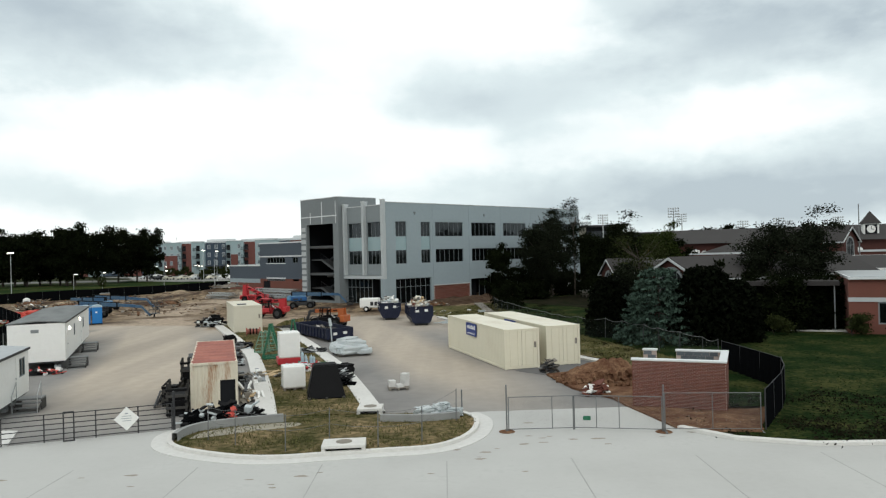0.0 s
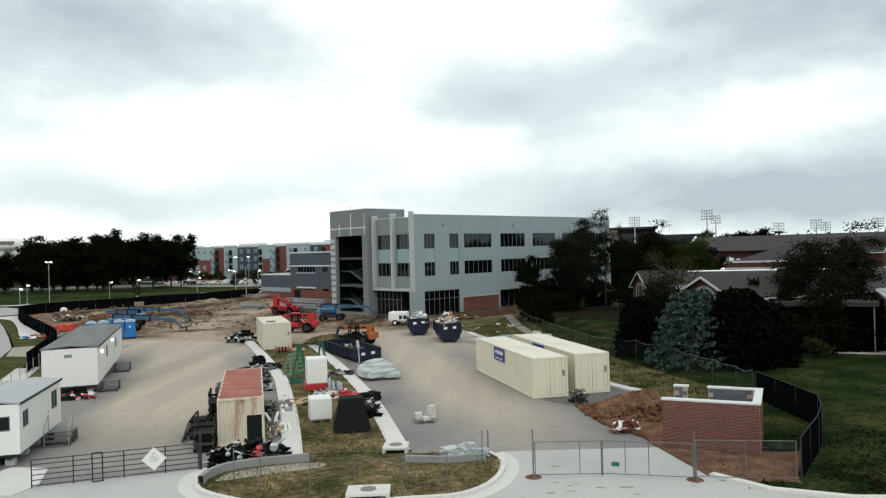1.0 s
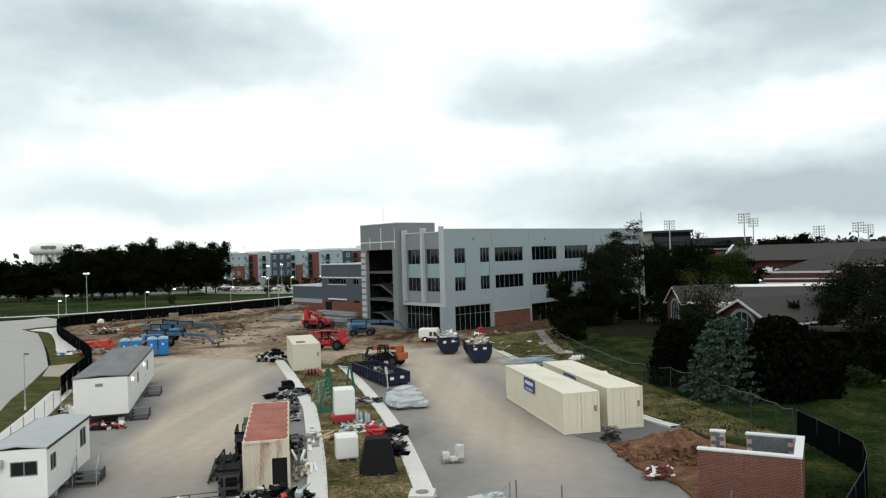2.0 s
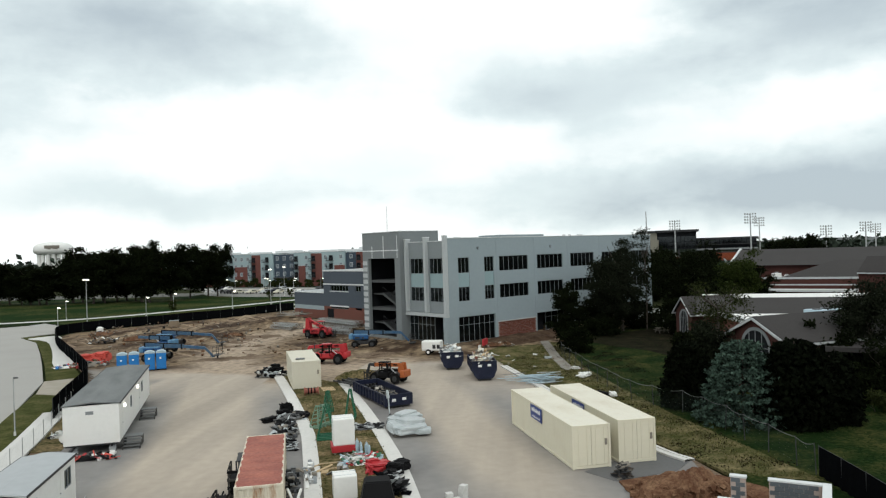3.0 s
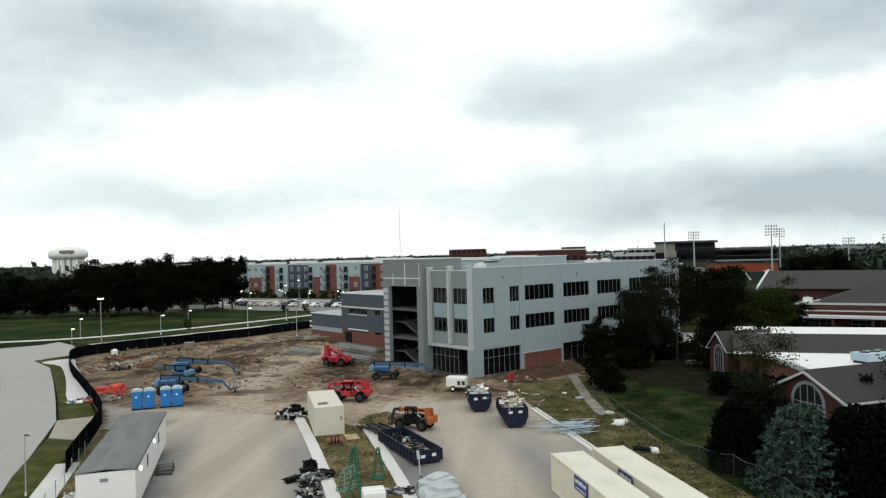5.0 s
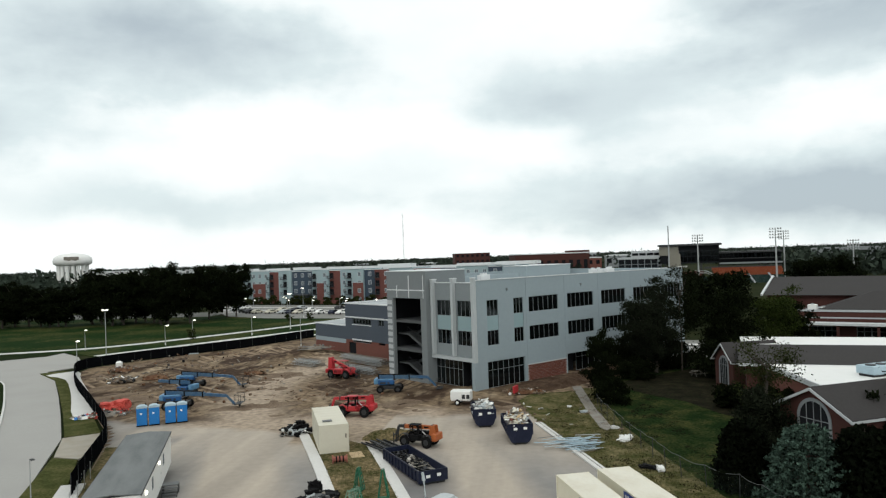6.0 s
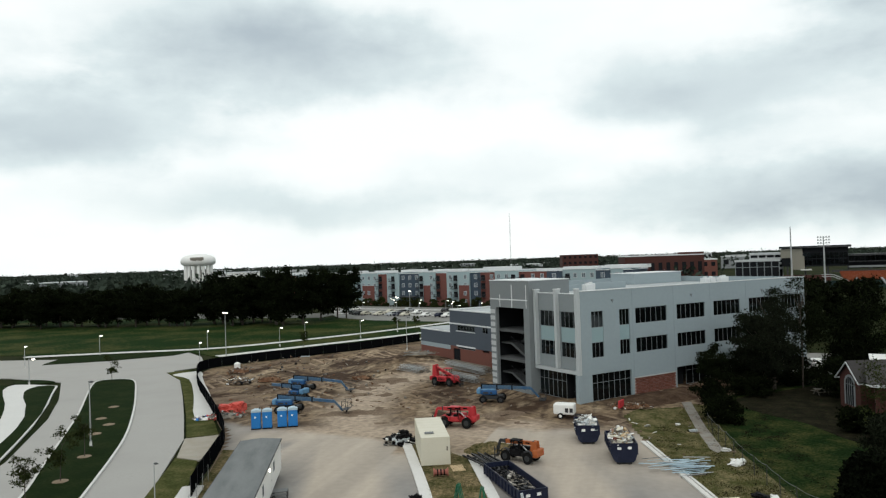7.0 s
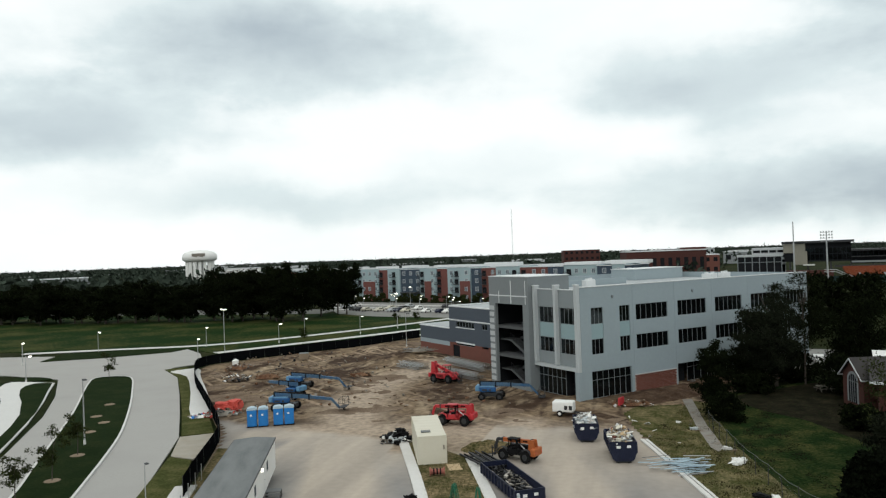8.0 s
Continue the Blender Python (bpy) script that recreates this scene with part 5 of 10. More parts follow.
def trailer_steps(m, n, rise, label, rails=False):
    """Dark timber steps with a landing, climbing towards -x."""
    t = thing("timber_steps", m, label, "steps", "trailer steps")
    top = n * rise
    bm = bmesh.new()
    bx(bm, -0.9, 0, -0.6, 0.6, top - 0.08, top)
    part("landing", bm, DULLPIPE, t)
    for i in range(n):
        bm = bmesh.new()
        z = top - (i + 1) * rise
        bx(bm, i * 0.28, i * 0.28 + 0.3, -0.6, 0.6, z + rise - 0.22, z + rise - 0.17)
        part("tread", bm, DULLPIPE, t)
    for s in (-0.58, 0.58):
        bm = bmesh.new()
        beam(bm, (0, s, top - 0.28), (n * 0.28, s, 0.03), 0.05, 0.12)
        bx(bm, -0.88, 0, s - 0.03, s + 0.03, 0, top - 0.09)
        part("stringer", bm, STEPWOOD, t)
        if rails:
            bm = bmesh.new()
            rod(bm, (n * 0.28, s, 0.0), (n * 0.28, s, 0.9), 0.025, 6)
            rod(bm, (0, s, top), (0, s, top + 0.9), 0.025, 6)
            rod(bm, (0, s, top + 0.9), (n * 0.28, s, 0.9), 0.025, 6)
            part("rail", bm, STEEL, t)
    return t


T1 = pose(-30.35, 51.0, 0.02, 0, 0, 21.2)
office_trailer(T1, 18.3, 3.6, 0.66, 3.35, "long white site office trailer on blocks with a grey roof", [("side", 5.6, 6.5, 1.9, 2.8), ("side", 12.4, 13.4, 1.9, 2.8)], (0.65, 10.2), ((2.4, 2.75), (9.7, 2.85)), None)
bm = bmesh.new()
bx(bm, 1.45, 1.95, -0.03, -0.003, 2.72, 2.95)
part("name_plate", bm, DECK, bpy.data.objects["office_trailer"])
for y in (1.1, 10.7):
    trailer_steps(T1 @ pose(4.25, y + 0.4, 0, 0, 0, -90), 4, 0.165, "dark timber steps against the long trailer")
T2 = pose(-23.7, 33.5, 0.02, 0, 0, 16)
office_trailer(T2, 7.0, 2.6, 0.6, 2.95, "small white site office trailer with dark windows", [("end", 1.0, 2.2, 1.7, 2.4), ("side", 0.5, 1.35, 1.7, 2.5), ("side", 5.2, 6.3, 1.6, 2.6)], (3.7,), (), (0.22, 0.75, 2.2, 2.55), GREYROOF)
trailer_steps(T2 @ pose(3.25, 4.3, 0, 0, 0, -90), 3, 0.2, "dark timber steps with thin rails at the trailer door", True)
bm = bmesh.new()
t = thing("propane_tank", T1 @ pose(-0.75, 3.6, 0) @ Matrix.Diagonal((0.7, 0.7, 0.7, 1)), "white horizontal gas tank beside the trailer", "tank")
rod(bm, (0, 0, 0.6), (0, 2.6, 0.6), 0.4, 16)
part("vessel", bm, WHITE, t, smooth=False)
for y in (0.4, 2.2):
    bm = bmesh.new()
    bx(bm, -0.3, 0.3, y - 0.06, y + 0.06, 0, 0.35)
    part("saddle", bm, DSTEEL, t)


def portable_toilet(m, label="blue plastic portable toilet with a pale roof"):
    t = thing("portable_toilet", m, label, "toilet", "portable toilets in a row")
    bm = bmesh.new()
    soft_box(bm, -0.56, 0.56, -0.56, 0.56, 0.08, 2.05, 0.05)
    part("cabin", bm, BLUE, t)
    bm = bmesh.new()
    soft_box(bm, -0.6, 0.6, -0.6, 0.6, 0, 0.12, 0.03)
    part("skid", bm, BLACK, t)
    bm = bmesh.new()
    soft_box(bm, -0.42, 0.42, -0.60, -0.561, 0.16, 1.95, 0.015)
    d = part("door", bm, BLUE, t)
    bm = bmesh.new()
    bx(bm, -0.18, 0.02, -0.612, -0.601, 1.35, 1.55)
    part("label_plate", bm, WHITE, d)
    bm = bmesh.new()
    seg = 8
    pts = [(-0.6, 2.05)] + [(-0.6 * math.cos(math.pi * k / seg), 2.08 + 0.26 * math.sin(math.pi * k / seg)) for k in range(seg + 1)] + [(0.6, 2.05)]
    a = [bm.verts.new((x, -0.6, z)) for x, z in pts]
    b = [bm.verts.new((x, 0.6, z)) for x, z in pts]
    for i in range(len(pts)):
        j = (i + 1) % len(pts)
        bm.faces.new((a[i], a[j], b[j], b[i]))
    bm.faces.new(a)
    bm.faces.new(b[::-1])
    part("roof", bm, PALEBLUE, t)
    bm = bmesh.new()
    rod(bm, (0.4, 0.4, 2.1), (0.4, 0.4, 2.5), 0.05, 8)
    part("vent_pipe", bm, BLACK, t)
    return t


loo = portable_toilet(on_site(-45.9, 86.6, 26))
for x, y in ((-44.7, 87.15), (-43.1, 87.9), (-41.95, 88.45)):
    copy_thing(loo, on_site(x, y, 26))

# ---- wheeled machines ----
def tyre(bm, c, r, w, axis=(0, 1, 0), seg=18):
    a = Vector(axis).normalized() * w / 2
    c = Vector(c)
    rod(bm, c - a, c - a * 0.75, r * 0.9, seg, r)
    rod(bm, c - a * 0.75, c + a * 0.75, r, seg, caps=False)
    rod(bm, c + a * 0.75, c + a, r, seg, r * 0.9)


def wheel(parent, c, r, w, hub):
    bm = bmesh.new()
    tyre(bm, (0, 0, 0), r, w)
    o = part("wheel", bm, RUBBER, parent)
    o.location = c
    bm = bmesh.new()
    rod(bm, (0, -w / 2 - 0.012, 0), (0, w / 2 + 0.012, 0), r * 0.52, 14)
    part("rim", bm, hub, o)
    return o


def boom_lift(m, paint, label, reach=9.0, rise=0.6, swing=0.0, name="boom_lift", jib=True):
    """A self-driven lift: chassis on four wheels, turntable, telescopic boom lowered along +x, work platform."""
    t = thing(name, m, label, "lift", "site lifts")
    bm = bmesh.new()
    soft_box(bm, -1.5, 1.5, -0.75, 0.75, 0.45, 0.95, 0.08)
    bx(bm, -1.35, -1.05, -1.05, 1.05, 0.45, 0.65)
    bx(bm, 1.05, 1.35, -1.05, 1.05, 0.45, 0.65)
    part("chassis", bm, DSTEEL, t)
    for x in (-1.2, 1.2):
        for y in (-1.05, 1.05):
            wheel(t, (x, y, 0.5), 0.5, 0.38, DSTEEL)
    rot = Matrix.Rotation(radians(swing), 4, "Z")
    bm = bmesh.new()
    rod(bm, (0, 0, 0.95), (0, 0, 1.12), 0.6, 16)
    part("slew_ring", bm, DSTEEL, t)
    bm = bmesh.new()
    soft_box(bm, -1.5, 0.7, -1.0, -0.35, 1.12, 1.72, 0.12, rot)
    soft_box(bm, -1.3, 0.3, 0.35, 1.0, 1.12, 1.62, 0.12, rot)
    part("turntable", bm, paint, t)
    bm = bmesh.new()
    soft_box(bm, -1.46, 0.5, -0.96, -0.38, 1.725, 1.86, 0.05, rot)
    soft_box(bm, -2.1, -1.52, -0.9, 0.9, 1.15, 1.9, 0.16, rot)
    part("engine_cover", bm, COVERBLUE if paint is LIFTBLUE else paint, t, "sun-bleached pale cover")
    bm = bmesh.new()
    for x, x1 in ((-1.2, -0.45), (-0.2, 0.1)):
        for y in (-1.008, 1.0):
            bx(bm, x, x1, y, y + 0.008, 1.26, 1.5, rot)
    part("vent_panel", bm, DSTEEL, t)
    bm = bmesh.new()
    a, b = rot @ Vector((-1.6, 0, 2.1)), rot @ Vector((reach * 0.55, 0, 2.1 + rise * 0.55))
    beam(bm, a, b, 0.42, 0.5)
    part("boom", bm, BOOM if paint is LIFTBLUE else paint, t)
    bm = bmesh.new()
    c = rot @ Vector((reach, 0, 2.1 + rise))
    beam(bm, b - (b - a).normalized() * 0.5, c, 0.3, 0.36)
    part("boom_extension", bm, BOOM if paint is LIFTBLUE else paint, t)
    bm = bmesh.new()
    beam(bm, a + Vector((0, 0, 0.31)), a.lerp(b, 0.92) + Vector((0, 0, 0.29)), 0.2, 0.12)
    for q in (0.02, 0.5, 0.96):
        beam(bm, a.lerp(b, q) - Vector((0, 0, 0.36)), a.lerp(b, q) + Vector((0, 0, 0.36)), 0.5, 0.16)
    part("cable_track", bm, BLACK, t)
    bm = bmesh.new()
    rod(bm, rot @ Vector((0.3, 0, 1.3)), rot @ Vector((reach * 0.3, 0, 2.0 + rise * 0.3)), 0.08, 8)
    part("lift_cylinder", bm, STEEL, t)
    if jib:
        d = rot @ Vector((reach + 1.1, 0, 0.9 + rise))
        bm = bmesh.new()
        beam(bm, c, d, 0.22, 0.26)
        part("jib", bm, BOOM if paint is LIFTBLUE else paint, t)
        bm = bmesh.new()
        base = rot @ Vector((reach + 1.6, 0, 0))
        z0, z1 = 0.45, 1.55
        cs = [base + rot @ Vector((x, y, 0)) for x, y in ((-0.4, -1.0), (0.4, -1.0), (0.4, 1.0), (-0.4, 1.0))]
        for k in range(4):
            p, q = cs[k], cs[(k + 1) % 4]
            rod(bm, (p.x, p.y, z0), (p.x, p.y, z1), 0.03, 6)
            for z in (z0, (z0 + z1) / 2, z1):
                rod(bm, (p.x, p.y, z), (q.x, q.y, z), 0.025, 6)
        plat = part("work_platform", bm, DSTEEL, t)
        bm = bmesh.new()
        bx(bm, reach + 1.2, reach + 2.0, -1.0, 1.0, z0 - 0.05, z0, rot)
        part("platform_floor", bm, DSTEEL, plat)
        bm = bmesh.new()
        rod(bm, d, (base.x, base.y, z0), 0.06, 8)
        bx(bm, reach + 1.5, reach + 1.7, -0.1, 0.1, 0.0, z0 - 0.05, rot)
        part("platform_mount", bm, DSTEEL, t)
    return t


def telehandler(m, paint, label, boom_up=0.25, bare=False, rear=1.95):
    """A rough-terrain fork loader; the boom and forks point to +x. bare shows the black engine and open cab."""
    t = thing("telehandler", m, label, "loader", "site loaders")
    bm = bmesh.new()
    soft_box(bm, -2.3, 2.2, -0.45, 0.45, 0.55, 1.0, 0.06)
    part("chassis", bm, DSTEEL if bare else paint, t)
    for x in (-1.5, 1.5):
        bm = bmesh.new()
        rod(bm, (x, -0.95, 0.62), (x, 0.95, 0.62), 0.11, 8)
        soft_box(bm, x - 0.2, x + 0.2, -0.2, 0.2, 0.42, 0.82, 0.06)
        part("axle", bm, DSTEEL, t)
        for y in (-1.0, 1.0):
            wheel(t, (x, y, 0.64), 0.64, 0.42, DSTEEL)
            bm = bmesh.new()
            pts = [(x + 0.78 * math.cos(radians(a)), 0.66 + 0.78 * math.sin(radians(a))) for a in range(25, 156, 13)]
            for (xa, za), (xb, zb) in zip(pts, pts[1:]):
                q = [bm.verts.new(p) for p in ((xa, y - 0.24, za), (xb, y - 0.24, zb), (xb, y + 0.24, zb), (xa, y + 0.24, za))]
                w = [bm.verts.new((v.co.x, v.co.y, v.co.z + 0.04)) for v in q]
                bm.faces.new(q)
                bm.faces.new(w[::-1])
                for i in range(4):
                    bm.faces.new((q[i], q[(i + 1) % 4], w[(i + 1) % 4], w[i]))
            part("mudguard", bm, DSTEEL if bare else paint, t)
    for x, y in ((-0.45, 0.3), (0.85, 0.3), (-0.45, 1.12), (0.7, 1.12)):
        bm = bmesh.new()
        beam(bm, (x, y, 1.0), (x + (0.0 if x < 0 else -0.12), y, 2.4), 0.09, 0.09)
        part("cab_post", bm, BLACK, t)
    bm = bmesh.new()
    soft_box(bm, -0.55, 0.82, 0.22, 1.2, 2.4, 2.5, 0.04)
    part("cab_roof", bm, BLACK if bare else paint, t)
    bm = bmesh.new()
    soft_box(bm, -0.55, 0.95, 0.26, 1.16, 0.8, 1.32, 0.06)
    part("cab_floor", bm, BLACK if bare else paint, t)
    bm = bmesh.new()
    soft_box(bm, -0.2, 0.3, 0.48, 0.92, 1.32, 1.55, 0.05)
    soft_box(bm, -0.32, -0.18, 0.48, 0.92, 1.45, 2.1, 0.05)
    part("seat", bm, BLACK, t)
    bm = bmesh.new()
    rod(bm, (0.75, 0.7, 1.3), (0.55, 0.7, 1.75), 0.04, 6)
    for k in range(10):
        a, b = 2 * math.pi * k / 10, 2 * math.pi * (k + 1) / 10
        rod(bm, (0.55 + 0.07 * math.sin(a), 0.7 + 0.18 * math.cos(a), 1.75 + 0.16 * math.sin(a)), (0.55 + 0.07 * math.sin(b), 0.7 + 0.18 * math.cos(b), 1.75 + 0.16 * math.sin(b)), 0.02, 5)
    part("steering_wheel", bm, BLACK, t)
    # engine pod on the right-hand side
    bm = bmesh.new()
    soft_box(bm, -0.95, 1.0, -1.22, -0.42, 0.72, 1.48, 0.12)
    part("engine_cover", bm, BLACK if bare else paint, t)
    bm = bmesh.new()
    for k in range(6):
        bx(bm, -0.7 + 0.24 * k, -0.58 + 0.24 * k, -1.235, -1.215, 0.9, 1.32)
    part("cooling_louvre", bm, BLACK, t)
    bm = bmesh.new()
    rod(bm, (0.7, -0.8, 1.45), (0.7, -0.8, 2.0), 0.06, 8)
    rod(bm, (0.7, -0.8, 2.0), (0.58, -0.8, 2.1), 0.06, 8)
    part("exhaust", bm, DSTEEL, t)
    # rear frame and counterweight
    for y in (-0.42, 0.34):
        bm = bmesh.new()
        v = bx(bm, -2.55, -1.5, y, y + 0.08, 0.9, rear + 0.25)
        for q in v[4:]:
            q.co.x = -2.05 + (q.co.x + 2.05) * 0.6
        part("boom_upright", bm, paint, t)
    bm = bmesh.new()
    soft_box(bm, -2.75, -2.1, -0.95, 0.95, 0.75, 1.55 if bare else 1.4, 0.12)
    part("counterweight", bm, paint, t)
    for y in (-0.75, 0.6):
        bm = bmesh.new()
        bx(bm, -2.765, -2.752, y, y + 0.16, 1.1, 1.24)
        part("tail_light", bm, SALMON, t)
    # boom in two sections with its lift ram
    a, b = Vector((-2.15, -0.04, rear)), Vector((2.1, -0.04, 1.75 + boom_up))
    bm = bmesh.new()
    beam(bm, a, b, 0.34, 0.42)
    boom = part("boom", bm, paint, t)
    for q in (0.08, 0.98):
        bm = bmesh.new()
        p = a.lerp(b, q)
        bx(bm, p.x - 0.07, p.x + 0.07, p.y - 0.21, p.y + 0.21, p.z - 0.26, p.z + 0.26)
        part("boom_collar", bm, DSTEEL, boom)
    for sgn in (-1, 1):
        for q in (0.25, 0.5, 0.75):
            p = a.lerp(b, q)
            bm = bmesh.new()
            bx(bm, p.x - 0.3, p.x + 0.3, p.y + sgn * 0.172 - 0.003, p.y + sgn * 0.172 + 0.003, p.z - 0.07, p.z + 0.09)
            part("boom_marking", bm, BLACK, boom)
    d = (b - a).normalized()
    c = b + d * 0.7
    bm = bmesh.new()
    beam(bm, b - d * 0.4, c, 0.26, 0.32)
    part("inner_boom", bm, DSTEEL if bare else paint, t)
    bm = bmesh.new()
    rod(bm, (-1.2, -0.04, 0.95), a.lerp(b, 0.5) - Vector((0, 0, 0.2)), 0.08, 8)
    part("lift_ram", bm, STEEL, t)
    foot = Vector((c.x + 0.35, -0.04, max(0.55, c.z - 1.0)))
    bm = bmesh.new()
    beam(bm, c, foot, 0.24, 0.28)
    part("boom_head", bm, DSTEEL if bare else paint, t)
    bm = bmesh.new()
    x0 = foot.x + 0.1
    for z in (0.32, 0.95):
        bx(bm, x0, x0 + 0.09, -0.7, 0.62, z, z + 0.14)
    for y in (-0.68, -0.1, 0.5):
        bx(bm, x0 + 0.002, x0 + 0.088, y, y + 0.1, 0.2, 1.35)
    part("fork_carriage", bm, DSTEEL, t)
    for y in (-0.5, 0.32):
        bm = bmesh.new()
        bx(bm, x0 + 0.09, x0 + 0.16, y, y + 0.13, 0.06, 1.05)
        bx(bm, x0 + 0.16, x0 + 1.2, y, y + 0.13, 0.06, 0.11)
        part("fork", bm, DSTEEL, t)
    return t


boom_lift(on_site(-51.5, 111.0, -4), LIFTBLUE, "blue boom lift lowered on the dirt lot", 6.6, -0.5)
boom_lift(on_site(-46.0, 95.5, 8), LIFTBLUE, "blue boom lift parked behind the portable toilets", 6.2, -0.7)
boom_lift(on_site(-49.0, 103.0, 168), LIFTBLUE, "blue boom lift among others on the lot", 4.0, 0.1, jib=False)
boom_lift(on_site(-20.3, 105.0, 2), LIFTBLUE, "blue and pale grey boom lift before the stair tower", 5.2, -0.2)
telehandler(on_site(-30.2, 117.2, -20) @ Matrix.Diagonal((0.9, 0.9, 1.05, 1)), RED, "red telehandler with lowered forks near the low wing", -0.55, False, 2.75)
telehandler(on_site(-21.7, 90.5, 176) @ Matrix.Diagonal((0.9, 0.92, 1.0, 1)), RED, "red telehandler parked behind the tan container", 0.3, False, 2.15)
telehandler(on_site(-12.2, 77.2, 160) @ Matrix.Diagonal((0.8, 0.8, 0.88, 1)), ORANGE, "orange telehandler with an open black engine bay", 0.25, True, 2.1)


def generator_trailer(m):
    t = thing("equipment_trailer", m, "small white towed equipment trailer near the entrance", "trailer")
    bm = bmesh.new()
    soft_box(bm, -1.25, 1.25, -0.75, 0.75, 0.5, 1.75, 0.15)
    part("body", bm, WHITE, t)
    for y in (-0.8, 0.8):
        wheel(t, (-0.35, y, 0.36), 0.36, 0.2, WHITE)
    bm = bmesh.new()
    for x in (0.2, 0.75):
        bx(bm, x, x + 0.4, -0.765, -0.752, 0.8, 1.3)
    part("louvre", bm, DSTEEL, t)
    bm = bmesh.new()
    beam(bm, (1.2, 0.3, 0.45), (2.3, 0, 0.45), 0.08, 0.1)
    beam(bm, (1.2, -0.3, 0.45), (2.3, 0, 0.45), 0.08, 0.1)
    rod(bm, (2.2, 0, 0), (2.2, 0, 0.5), 0.04, 8)
    part("drawbar", bm, DSTEEL, t)
    return t


generator_trailer(on_site(-9.7, 95.9, -8))


def scrap_heap(name, m, lx, ly, h, count, mats, label, seed, long=0.9, tidy=False):
    """Loose boards, sheets and lumps lying on and over one another."""
    rnd = random.Random(seed)
    bm = bmesh.new()
    for i in range(count):
        x, y = rnd.uniform(-1, 1), rnd.uniform(-1, 1)
        top = h * max(0.0, 1 - 0.75 * (x * x + y * y) / 1.3)
        kind = rnd.random()
        size = (rnd.uniform(0.3, long), rnd.uniform(0.06, 0.25), rnd.uniform(0.03, 0.08)) if kind < 0.55 else ((rnd.uniform(0.25, 0.6), rnd.uniform(0.25, 0.6), rnd.uniform(0.02, 0.05)) if kind < 0.8 else (rnd.uniform(0.12, 0.35),) * 3)
        mm = pose(x * lx / 2, y * ly / 2, rnd.uniform(0.0, 1.0) * top + 0.05, *((rnd.uniform(-4, 4), rnd.uniform(-3, 3), rnd.uniform(-9, 9)) if tidy else (rnd.uniform(-30, 30), rnd.uniform(-30, 30), rnd.uniform(0, 360))))
        bx(bm, -size[0] / 2, size[0] / 2, -size[1] / 2, size[1] / 2, -size[2] / 2, size[2] / 2, mm)
    # a low core so that the heap is closed
    k = 10 if h > 0.2 else 0
    ring = [bm.verts.new((math.cos(2 * math.pi * i / k) * lx * 0.47, math.sin(2 * math.pi * i / k) * ly * 0.47, 0.0)) for i in range(k)]
    mid_ring = [bm.verts.new((math.cos(2 * math.pi * i / k) * lx * 0.28, math.sin(2 * math.pi * i / k) * ly * 0.28, h * rnd.uniform(0.45, 0.7))) for i in range(k)]
    peak = bm.verts.new((0, 0, h * 0.75)) if k else None
    for i in range(k):
        j = (i + 1) % k
        bm.faces.new((ring[i], ring[j], mid_ring[j], mid_ring[i]))
        bm.faces.new((mid_ring[i], mid_ring[j], peak))
    ob = new(name, mesh_of(name, bm, mats[0]))
    for mt in mats[1:]:
        ob.data.materials.append(mt)
    rs = np.random.RandomState(seed)
    n_box = count
    for p in ob.data.polygons:
        b = p.index // 6
        p.material_index = int((b * 7919 + seed) % len(mats)) if b < n_box else 0
    ob.matrix_basis = m
    return tagged(ob, label, "debris", kind="stuff")


def soft_stack(name, m, lumps, mat, label, category, seed, pallet=True, rough=0.10):
    """Plump sheet-wrapped bundles laid in layers: each lump is x, y, z, long, wide, high, turn."""
    rnd = random.Random(seed)
    t = thing(name, m, label, category)
    if pallet:
        for y in (-0.8, 0.0, 0.8):
            bm = bmesh.new()
            bx(bm, -1.2, 1.2, y - 0.06, y + 0.06, 0, 0.12)
            part("bearer", bm, OLDWOOD, t)
    for x, y, z, lx, ly, lz, turn in lumps:
        s = bmesh.new()
        bmesh.ops.create_icosphere(s, subdivisions=4, radius=1.0)
        o = rnd.uniform(0, 50)
        for v in s.verts:
            p = Vector([math.copysign(abs(c) ** 0.45, c) for c in v.co])
            k = 1 + rough * noise.noise(v.co * 2.2 + Vector((o, 0, 0))) + 0.6 * rough * noise.noise(v.co * 6 + Vector((0, o, 0)))
            v.co = Vector((p.x * lx / 2 * k, p.y * ly / 2 * k, p.z * lz / 2 * k + lz / 2))
        bm = bmesh.new()
        join(bm, s, pose(x, y, z, rnd.uniform(-4, 4), rnd.uniform(-4, 4), turn))
        part("lump", bm, mat, t)
    return t


